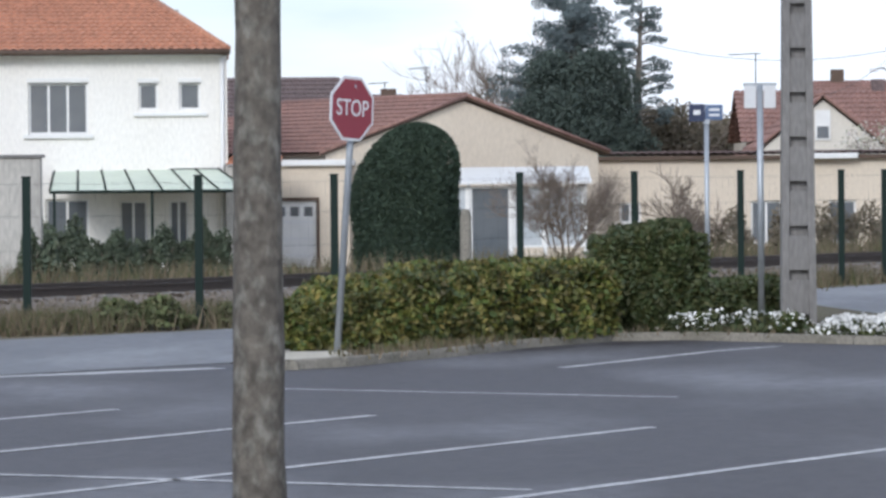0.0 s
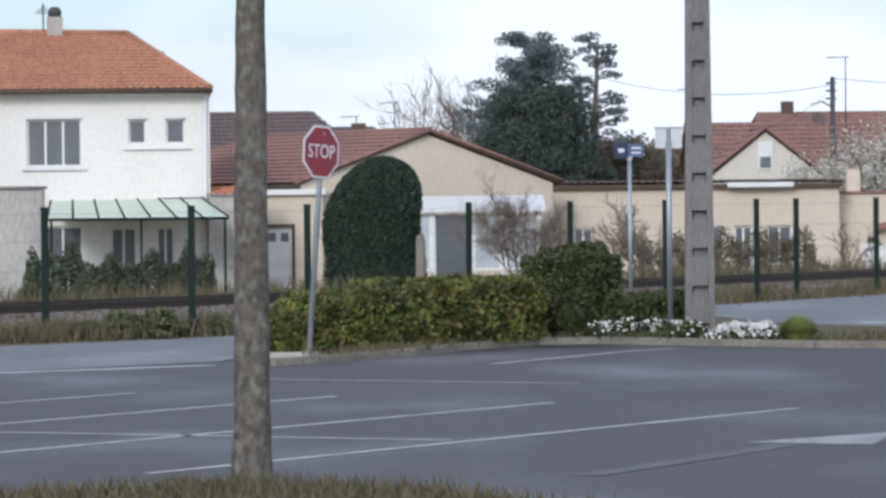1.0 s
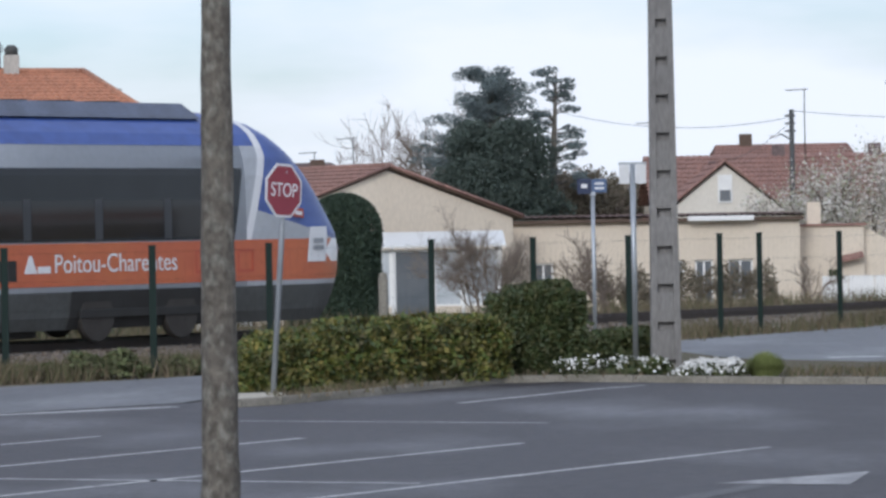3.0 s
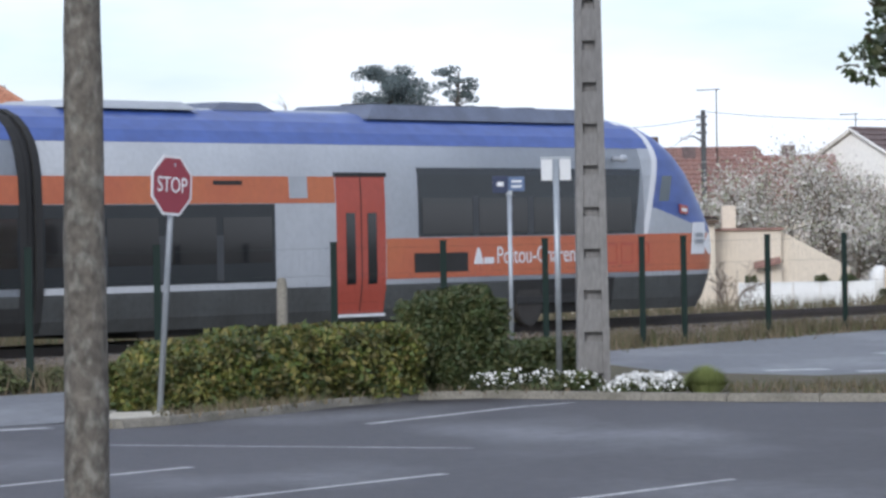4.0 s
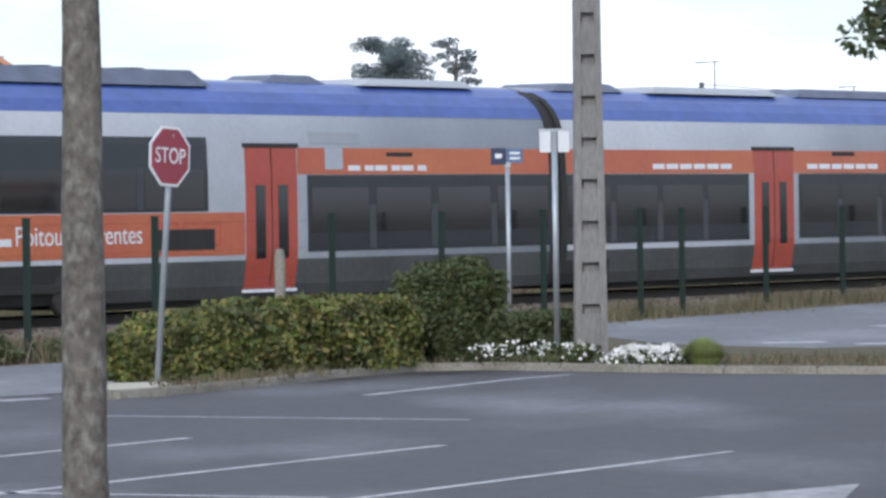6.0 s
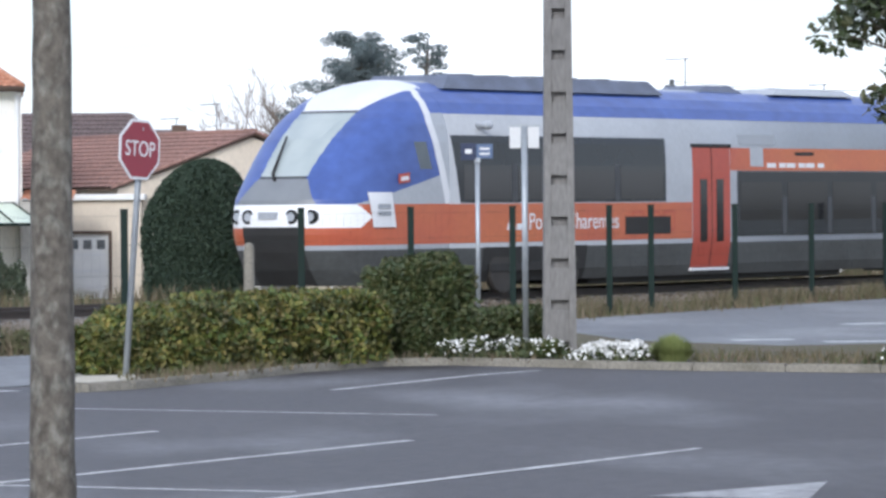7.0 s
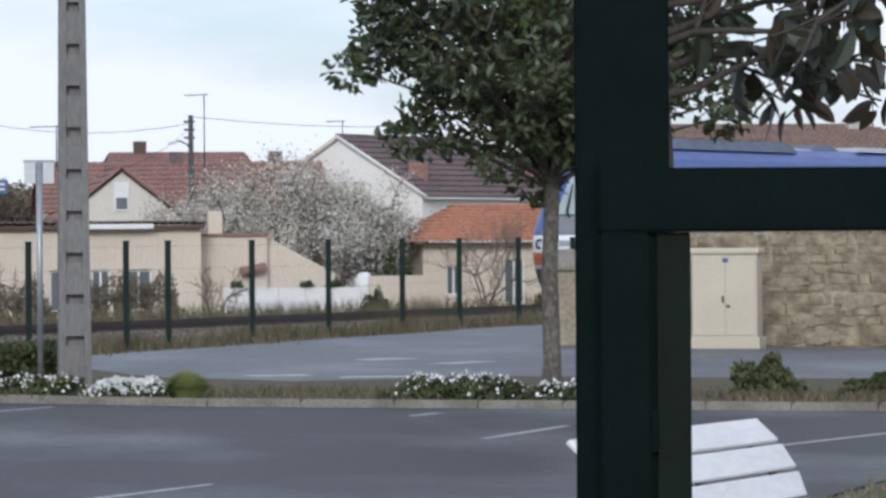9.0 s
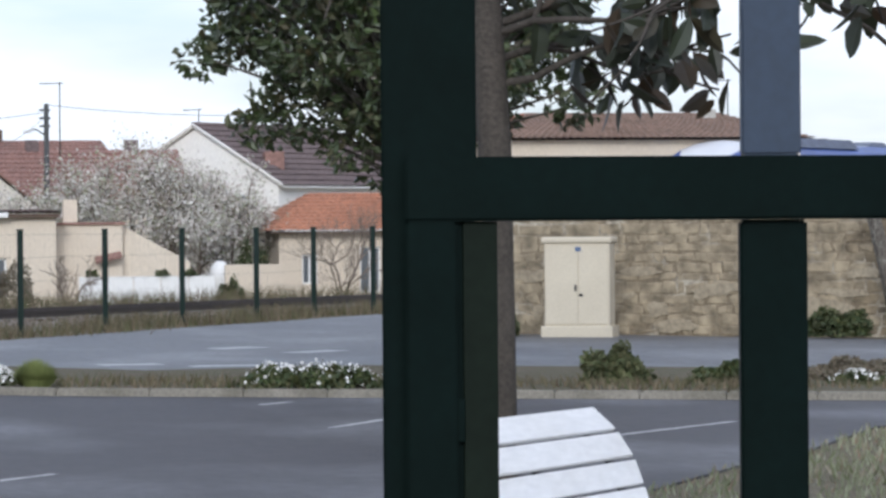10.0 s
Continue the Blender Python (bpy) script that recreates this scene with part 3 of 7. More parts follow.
def white_back_sign():
    t = thing("information_sign", "small white panels either side of a tall grey steel post", "road sign", (3.11, 50.8, 0.16))
    bm = bmesh.new()
    tube(bm, [(0, 0, -0.1), (0, 0, 2.72)], [0.038, 0.038], 12)
    part("post", bm, GALV, t)
    for xa, xb in ((-0.19, -0.045), (0.045, 0.19)):
        bm = boxed(xa, xb, -0.02, 0.0, 2.44, 2.71, 0.006)
        part("panel", bm, WHITE_SIGN, t, "white sheet panel")
    bm = boxed(-0.2, 0.2, -0.01, 0.03, 2.712, 2.745)
    part("top_bracket", bm, GALV, t)
    t.scale = (0.95, 0.95, 0.95)


def street_sign():
    t = thing("street_sign", "dark blue street name sign on a thin grey post", "street sign", (2.87, 57.5, 0.08))
    bm = bmesh.new()
    tube(bm, [(0, 0, -0.1), (0, 0, 2.35)], [0.03, 0.03], 12)
    part("post", bm, GALV, t)
    p = part("dark_plate", boxed(-0.23, -0.02, -0.045, -0.02, 2.33, 2.56, 0.005), BLUE_SIGN, t, "dark blue plate with white bars")
    part("bar", boxed(-0.17, -0.08, -0.05, -0.045, 2.42, 2.48), WHITE_SIGN, p)
    p = part("pale_plate", boxed(-0.015, 0.21, -0.03, -0.005, 2.35, 2.55, 0.005), BLUE_PLATE, t, "paler blue plate with unreadable bars")
    for z in (2.4, 2.47):
        part("bar", boxed(0.03, 0.17, -0.034, -0.03, z, z + 0.03), WHITE_SIGN, p)
    part("clamp", boxed(-0.04, 0.04, -0.034, 0.034, 2.3, 2.36), GALV, t)


white_back_sign()
street_sign()


def concrete_pole():
    t = thing("utility_pole", "tall tapered concrete utility pole with stepped recesses", "utility pole", (3.44, 49.6, 0.05))
    H = 9.0

    def w(z):
        return 0.205 - 0.0088 * z

    def d(z):
        return 0.15 - 0.006 * z
    zs = list(np.arange(-0.4, H, 0.3))
    # two flanges with a recessed, stepped web between them
    for sx in (-1, 1):
        bm = bmesh.new()
        ring = []
        for z in zs:
            a, b = sx * w(z), sx * (w(z) - 0.085)
            ring.append([bm.verts.new((x, y, z)) for x, y in ((a, -d(z)), (b, -d(z)), (b, d(z)), (a, d(z)))])
        for r, s in zip(ring, ring[1:]):
            for k in range(4):
                bm.faces.new((r[k], r[(k + 1) % 4], s[(k + 1) % 4], s[k]))
        bm.faces.new(ring[-1])
        bmesh.ops.recalc_face_normals(bm, faces=bm.faces)
        part("flange", bm, CONCRETE, t)
    for k, z in enumerate(np.arange(-0.4, H - 0.4, 0.52)):
        x = w(z + 0.25) - 0.084
        bm = bmesh.new()
        box(bm, -x, x, -d(z) + 0.02, d(z) - 0.03, z, z + 0.40)
        box(bm, -x, x, -d(z) + 0.12, d(z) - 0.06, z + 0.40, z + 0.52)
        part("web", bm, CONCRETE, t, "recessed concrete web")
    t.scale = (0.95, 0.95, 0.95)


concrete_pole()
bm = bmesh.new()
tube(bm, [(-0.27, 55.0, -0.1), (-0.27, 55.0, 1.22), (-0.27, 55.0, 1.30), (-0.27, 55.0, 1.32)], [0.075, 0.07, 0.055, 0.02], 12)
single("marker_post", bm, KERB, "short pale concrete marker post with rounded top behind the hedge", "post")


# ---------------------------------------------------------------- near trunk
def plane_trunk():
    t = thing("street_tree", "slender straight tree trunk with mottled grey bark", "tree", (-1.152, 22.0, 0))
    bm = bmesh.new()
    rng = np.random.default_rng(3)
    pts, rad = [], []
    for k in range(40):
        z = -0.15 + k * 0.16
        pts.append((0.008 * z + 0.0018 * rng.normal(), 0.002 * rng.normal(), z))
        r = 0.125 - 0.0092 * z + (0.02 * math.exp(-z / 0.15) if z < 0.8 else 0) + 0.0012 * rng.normal() + (0.003 if k % 5 == 2 else 0)
        rad.append(r)
    tube(bm, pts, rad, 20)
    part("trunk", bm, BARK, t)
    bm = bmesh.new()
    tips = []
    for k in range(5):
        a = k * 1.26
        limbs(bm, rng, (0.05, 0, 5.4 + 0.15 * k), (math.cos(a), math.sin(a), 1.3), 1.3, 0.05, 3, tips=tips)
    part("bare_crown", bm, BARK, t, "bare upper limbs")


plane_trunk()


def grass_stuff(name, label, pts, size, rng, mat, parent=None):
    """Upright blades."""
    c = np.asarray(pts)
    n = len(c)
    h = size * rng.uniform(0.5, 1.4, n)
    a = rng.uniform(0, 6.283, n)
    w = 0.010 + 0.006 * rng.random(n)
    lean = rng.normal(size=(n, 2)) * 0.35 * h[:, None]
    b0 = c + np.stack([np.cos(a) * w, np.sin(a) * w, 0 * a], 1)
    b1 = c - np.stack([np.cos(a) * w, np.sin(a) * w, 0 * a], 1)
    tip = c + np.stack([lean[:, 0], lean[:, 1], h], 1)
    v = np.stack([b0, b1, tip], 1).reshape(-1, 3)
    f = np.arange(3 * n).reshape(-1, 3)
    ob = mesh_object(name, v, f, mat, parent)
    return tagged(ob, label, "grass", kind="stuff")


# ---------------------------------------------------------------- hedges, flowers, grass
def leafy_block(name, label, category, spine, half, top, z0, n, size, mat, seed, round_end=0.5, group=""):
    """A clipped hedge along a spine: a dark twiggy core under a skin of leaves."""
    rng = np.random.default_rng(seed)
    t = thing(name, label, category, group=group)
    a, b = np.array(spine[0], float), np.array(spine[1], float)
    d = b - a
    L = np.linalg.norm(d)
    d /= L
    s = np.array([-d[1], d[0]])
    bm = bmesh.new()
    rings = []
    for k in range(17):
        f = k / 16
        e = min(1, (f * L / round_end) ** 0.5, ((1 - f) * L / 0.25 + 1e-4) ** 0.5) if round_end else 1
        e = max(e, 0.25)
        c = a + d * f * L
        h = (half - 0.1) * e
        zt = z0 + (top(f) - 0.08 - z0) * (0.55 + 0.45 * e)
        rings.append([bm.verts.new((*(c + s * q), z)) for q, z in ((-h * 0.92, z0), (-h, z0 + (zt - z0) * 0.5), (-h * 0.9, zt - 0.06), (-h * 0.6, zt), (h * 0.6, zt), (h * 0.9, zt - 0.06), (h, z0 + (zt - z0) * 0.5), (h * 0.92, z0))])
    for r, q in zip(rings, rings[1:]):
        for k in range(7):
            bm.faces.new((r[k], r[k + 1], q[k + 1], q[k]))
    bm.faces.new(rings[0])
    bm.faces.new(rings[-1])
    bmesh.ops.recalc_face_normals(bm, faces=bm.faces)
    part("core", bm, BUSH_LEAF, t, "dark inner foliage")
    # leaves over the top and both long sides, then both ends
    h = top(0.7) - z0
    f = rng.random(n)
    e = np.minimum(1, np.sqrt(np.maximum(f * L / max(round_end, 0.01), 0.03)))
    e = np.minimum(e, np.sqrt(np.maximum((1 - f) * L / 0.12, 0.2)))
    tz = (np.array([top(q) for q in f]) - z0) * (0.6 + 0.4 * e)
    on_top = rng.random(n) < 2 * half / (2 * half + 1.6 * h)
    q = np.where(on_top, rng.uniform(-1, 1, n), rng.choice([-1.0, 1.0], n))
    v = np.where(on_top, 1.0, rng.random(n))
    lump = 0.06 * np.sin(f * L * 4.3 + v * 4 + q) + 0.05 * np.sin(f * L * 9.7 + v * 7 + q * 5) + rng.normal(0, 0.035, n)
    corner = 1 - 0.12 * np.clip(v - 0.8, 0, 1) / 0.2 * np.abs(q)
    side_out = np.where(on_top, q * half * 0.97, q * (half * corner + lump * 0.8)) * e
    z = z0 + 0.02 + tz * v * (1 - 0.05 * q ** 4 * on_top) + np.where(on_top, lump * 0.7, 0)
    pts = np.column_stack([a[None] + d[None] * (f * L)[:, None] + s[None] * side_out[:, None], z])
    out = np.column_stack([s[0] * np.where(on_top, 0, q), s[1] * np.where(on_top, 0, q), np.where(on_top, 1.0, 0.2)])
    m = n // 7
    for end, way in ((a, -d), (b, d)):
        q = rng.uniform(-1, 1, m)
        zz = z0 + rng.random(m) * (top(0 if end is a else 1) - z0) * 0.97
        k = 0.3 if (end is a and round_end > 0.5) else 0.92
        cc = end[None] + s[None] * (q * half * k)[:, None] + way[None] * (rng.normal(0, 0.045, m) + 0.02)[:, None]
        pts = np.vstack([pts, np.column_stack([cc, zz])])
        out = np.vstack([out, np.column_stack([np.repeat(way[None], m, 0), 0 * zz])])
    leaf_mesh("leaves", pts, size, mat, t, rng, out)
    bm = bmesh.new()
    for k in range(14):
        f = rng.random()
        c = a + d * f * L + s * rng.uniform(-0.5, 0.5) * half
        tube(bm, [(*c, z0 - 0.1), (*(c + rng.normal(size=2) * 0.1), z0 + 0.35)], [0.02, 0.012], 5, False)
    tagged(part("woody_base", bm, TWIG, t, "woody stems"), kind="stuff")
    return t


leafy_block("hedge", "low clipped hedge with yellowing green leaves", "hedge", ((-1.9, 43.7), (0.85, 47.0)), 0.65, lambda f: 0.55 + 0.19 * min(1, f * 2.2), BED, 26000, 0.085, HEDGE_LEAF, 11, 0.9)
leafy_block("hedge", "taller dark green clipped hedge block", "hedge", ((1.18, 47.75), (2.22, 47.75)), 0.5, lambda f: 1.12, BED, 17000, 0.075, BUSH_LEAF, 12, 0.12)
leafy_block("hedge", "small low green clipped hedge beside the utility pole", "hedge", ((2.35, 51.6), (3.4, 51.8)), 0.45, lambda f: 0.42, BED, 7000, 0.07, BUSH_LEAF, 13, 0.2)


def flower_patch(label, spots, n_leaf, n_flower, seed):
    rng = np.random.default_rng(seed)
    t = thing("flower_clump", label, "flowers", group="flower clumps")
    pts, fl = [], []
    for x, y, r, h in spots:
        k = max(20, int(n_leaf * r))
        q = rng.normal(0, 0.5, (k, 2)) * r
        zz = BED + h * np.exp(-(q ** 2).sum(1) / r ** 2) * rng.uniform(0.3, 1.05, k)
        pts.append(np.column_stack([x + q[:, 0], y + q[:, 1] * 0.7, zz]))
        k = max(8, int(n_flower * r))
        q = rng.normal(0, 0.5, (k, 2)) * r
        zz = BED + 0.02 + h * np.exp(-(q ** 2).sum(1) / r ** 2) * rng.uniform(0.8, 1.15, k)
        fl.append(np.column_stack([x + q[:, 0], y + q[:, 1] * 0.7, zz]))
    leaf_mesh("foliage", np.vstack(pts), 0.07, BUSH_LEAF, t, rng)
    up = np.tile([0, -0.6, 1.2], (sum(len(f) for f in fl), 1))
    tagged(leaf_mesh("blossom", np.vstack(fl), 0.042, WHITE_FLOWER, t, rng, up, slim=0.95), "small white blooms", kind="stuff")


rng0 = np.random.default_rng(21)
flower_patch("low green clump with scattered white flowers along the kerb", [(x, 46.75 + 0.4 * rng0.random(), 0.26, 0.17 + 0.06 * rng0.random()) for x in np.arange(2.05, 3.2, 0.16)], 1500, 190, 22)
flower_patch("dense white flowering clump beside the utility pole", [(x, 45.85 + 0.4 * rng0.random(), 0.23, 0.17 + 0.04 * rng0.random()) for x in np.arange(3.55, 4.05, 0.12)], 1000, 1100, 23)
flower_patch("green and white flower clump under the street tree", [(x, 44.0 + 0.6 * rng0.random(), 0.32, 0.22 + 0.06 * rng0.random()) for x in np.arange(6.8, 7.8, 0.17)], 1500, 150, 24)
flower_patch("green and white flower clump under the street tree", [(x, 43.5 + 0.5 * rng0.random(), 0.26, 0.17 + 0.05 * rng0.random()) for x in np.arange(8.1, 8.9, 0.2)], 1300, 220, 25)
flower_patch("sparse flowering clump near the kerb", [(x, 43.0 + 0.5 * rng0.random(), 0.3, 0.14) for x in np.arange(13.0, 16.0, 0.4)], 900, 200, 26)


def bush(name, label, at, r, h, n, size, mat, seed, category="shrub", z0=0.04, group=""):
    rng = np.random.default_rng(seed)
    t = thing(name, label, category, group=group)
    u = rng.normal(size=(n, 3))
    u /= np.linalg.norm(u, axis=1)[:, None]
    u[:, 2] = np.abs(u[:, 2])
    k = rng.uniform(0.45, 1.0, n) ** 0.5 * (1 + 0.18 * np.sin(u[:, 0] * 7 + seed) + 0.12 * np.sin(u[:, 2] * 11 + u[:, 1] * 5))
    p = np.column_stack([at[0] + u[:, 0] * r * k, at[1] + u[:, 1] * r * k, z0 + u[:, 2] * h * k])
    leaf_mesh("leaves", p, size, mat, t, rng, u)
    bm = bmesh.new()
    for j in range(9):
        a = rng.uniform(0, 6.28)
        tube(bm, [(at[0], at[1], z0 - 0.06), (at[0] + math.cos(a) * r * 0.6, at[1] + math.sin(a) * r * 0.6, z0 + h * 0.65)], [0.018, 0.006], 5, False)
    tagged(part("woody_base", bm, TWIG, t), kind="stuff")
    return t


rg = np.random.default_rng(31)
n = 2600
a, r = rg.uniform(0, 6.283, n), 0.15 * np.sqrt(rg.random(n))
lean = (r / 0.15)[:, None] * np.stack([np.cos(a), np.sin(a)], 1) * 0.12 + rg.normal(0, 0.025, (n, 2))
root = np.stack([4.4 + np.cos(a) * r, 45.7 + np.sin(a) * r, 0 * a + 0.05], 1)
side = np.stack([np.cos(a + 1.2), np.sin(a + 1.2), 0 * a], 1) * 0.007
tip = root + np.column_stack([lean, 0.33 * np.sqrt(1 - 0.8 * (r / 0.15) ** 2) * rg.uniform(0.6, 1.05, n)])
mid = (root + tip) / 2 + np.array([0, 0, 0.03])
v = np.stack([root - side, root + side, mid - side, mid + side, tip], 1).reshape(-1, 3)
o = np.arange(n) * 5
faces = [q for k in o for q in ((k, k + 1, k + 3, k + 2), (k + 2, k + 3, k + 4))]
tagged(mesh_object("grass_tuft", v, faces, TUFT, None), "rounded bright green grass tuft by the kerb", "grass tuft")
bush("shrub", "small spiky dark green shrub in the planting bed", (10.6, 44.4), 0.36, 0.42, 3200, 0.07, WEED_LEAF, 32, group="bed shrubs")
bush("shrub", "low dark green shrub in the planting bed", (11.9, 44.4), 0.4, 0.22, 4000, 0.06, BUSH_LEAF, 33, group="bed shrubs")
bush("shrub", "low brown-green shrub in the planting bed", (13.3, 44.6), 0.5, 0.25, 4000, 0.06, BROWN_WOOD_LEAF, 34, group="bed shrubs")
bush("shrub", "weedy shrub at the foot of the stone wall", (18.3, 62.4), 0.6, 0.4, 5000, 0.07, BUSH_LEAF, 35, group="wall shrubs")
bush("shrub", "weedy shrub at the foot of the stone wall", (13.5, 65.4), 0.5, 0.35, 2000, 0.1, BUSH_LEAF, 36, group="wall shrubs")
bush("weed_clump", "green weeds at the fence foot", (-4.0, 51.6), 0.62, 0.3, 3200, 0.08, WEED_LEAF, 37, "weeds", group="verge weeds")
bush("weed_clump", "thin green weeds in the verge grass", (-4.9, 51.5), 0.5, 0.16, 1200, 0.07, WEED_LEAF, 38, "weeds", group="verge weeds")
bush("weed_clump", "thin green weeds in the verge grass", (-3.1, 52.4), 0.4, 0.2, 1000, 0.07, WEED_LEAF, 39, "weeds", group="verge weeds")

rg = np.random.default_rng(40)
pts = []
for (xa, ya), (xb, yb) in zip(POSTS, POSTS[1:]):
    n = int(330 * math.hypot(xb - xa, yb - ya))
    f = rg.random(n)
    q = rg.normal(0, 0.55, n) + 0.25
    x, y = xa + (xb - xa) * f - q * 0.87, ya + (yb - ya) * f + q * 0.49
    keep = np.sin(x * 1.7) + np.sin(y * 0.9 + 2) + rg.normal(0, 0.8, n) > -0.15
    pts.append(np.column_stack([x, y, 0 * x - 0.02])[keep])
n = 9000
x = rg.uniform(-10.5, -2.2, n)
y = np.interp(x, [-10.5, -6.4, -3.2, -2.2], [48.0, 49.2, 52.0, 54.0]) + rg.uniform(-0.6, 3.2, n)
keep = np.sin(x * 2.3 + 1) + np.sin(y * 1.9) + rg.normal(0, 0.9, n) > -0.5
pts.append(np.column_stack([x, y, 0 * x - 0.02])[keep])
grass_stuff("verge_grass", "dry yellow and green verge grass along the fence", np.vstack(pts), 0.25, rg, GRASS_BLADE)
n = 9000
s, q = rg.uniform(-14, 50, n), rg.uniform(3.0, 13.0, n)
x, y = TRACK.x + ALONG.x * s + ACROSS.x * q, TRACK.y + ALONG.y * s + ACROSS.y * q
grass_stuff("garden_grass", "rough grass beyond the railway", np.column_stack([x, y, [ground_z(a, b) for a, b in zip(x, y)]]), 0.35, rg, GRASS_BLADE)
n = 16000
x, y = rg.uniform(-4.5, 3.5, n), rg.uniform(18.0, 22.6, n)
keep = y < np.interp(x, [-5, -3, -1.2, 0.1, 2], [20.4, 20.6, 21.8, 20.8, 17.0]) + rg.normal(0, 0.12, n)
grass_stuff("lawn_grass", "short mown grass at the foot of the street tree", np.column_stack([x, y, 0 * x - 0.02])[keep], 0.1, rg, GRASS_BLADE)
n = 16000
x, y = rg.uniform(5.5, 15, n), rg.uniform(24, 37.5, n)
keep = (y < np.interp(x, [5, 6.8, 8.1, 9.1, 10.8, 15], [24, 27.3, 29.9, 31.6, 35.3, 37]) + rg.normal(0, 0.15, n))
grass_stuff("lawn_grass", "short patchy grass beside the bench", np.column_stack([x, y, 0 * x - 0.02])[keep], 0.07, rg, PALE_BLADE)
n = 14000
x, y = rg.uniform(4.4, 16, n), rg.uniform(41, 52, n)
fy = np.interp(x, [p[0] for p in FRONT[7:]], [p[1] for p in FRONT[7:]])
keep = (y > fy + 0.2) & (y < fy + 3.4) & (np.sin(x * 1.3) + np.sin(y * 2.1 + x) + rg.normal(0, 0.5, n) > -0.1)
grass_stuff("bed_grass", "thin weeds and moss in the planting bed", np.column_stack([x, y, 0 * x + BED])[keep], 0.1, rg, GRASS_BLADE)
n = 1200
f = rg.random(n) * 6
i = f.astype(int) + 3
fr = np.array(FRONT)
p = fr[i] + (fr[i + 1] - fr[i]) * (f % 1)[:, None]
grass_stuff("bed_grass", "thin weeds and litter under the hedge", np.column_stack([p[:, 0] + rg.normal(0, 0.15, n), p[:, 1] + 0.55 + rg.normal(0, 0.3, n), 0 * f + BED]), 0.1, rg, GRASS_BLADE)


# ---------------------------------------------------------------- trees and shrubs beyond the railway
def thuja():
    t = thing("clipped_conifer", "dense dark green clipped conifer with a domed top", "tree", (-1.45, 82, -0.2))
    rng = np.random.default_rng(51)
    n = 26000
    h, r0 = 2.92, 1.03

    def rad(f):
        return r0 * np.where(f < 0.62, 1.0 - 0.1 * f, 0.938 * np.sqrt(np.maximum(1 - (np.maximum(f - 0.62, 0) / 0.38) ** 1.9, 0)))
    f = rng.random(n) ** 0.85
    a = rng.uniform(0, 6.2832, n)
    r = rad(f) * (0.97 + 0.05 * np.sin(a * 9 + f * 6) + rng.normal(0, 0.025, n))
    r *= 1 + 0.05 * np.sin(a * 3 + 1.0) * np.sin(f * 9)
    lean = 0.28 * np.maximum(f - 0.5, 0) ** 1.3 * 2.0
    p = np.column_stack([np.cos(a) * r + lean, np.sin(a) * r, f * h])
    bm = bmesh.new()
    fs = [0, 0.2, 0.4, 0.6, 0.75, 0.88, 0.96, 0.995]
    tube(bm, [(0.5 * max(q - 0.5, 0) ** 1.3, 0, q * h * 0.97) for q in fs], [max(0.02, float(rad(np.array(q))) * 0.86) for q in fs], 24)
    part("core", bm, THUJA_LEAF, t, "dark inner foliage")
    leaf_mesh("foliage", p, 0.085, THUJA_LEAF, t, rng, np.column_stack([np.cos(a), np.sin(a), 0.8 + 0 * a]), slim=0.5)
    bm = bmesh.new()
    tube(bm, [(0, 0, -0.15), (0, 0, 1.0)], [0.12, 0.08], 8)
    part("trunk", bm, DARK_BARK, t)


thuja()


def clump(rng, centre, r, n):
    u = rng.normal(size=(n, 3))
    u /= np.linalg.norm(u, axis=1)[:, None]
    return np.asarray(centre) + u * np.asarray(r) * rng.uniform(0.3, 1.0, (n, 1)) ** 0.6


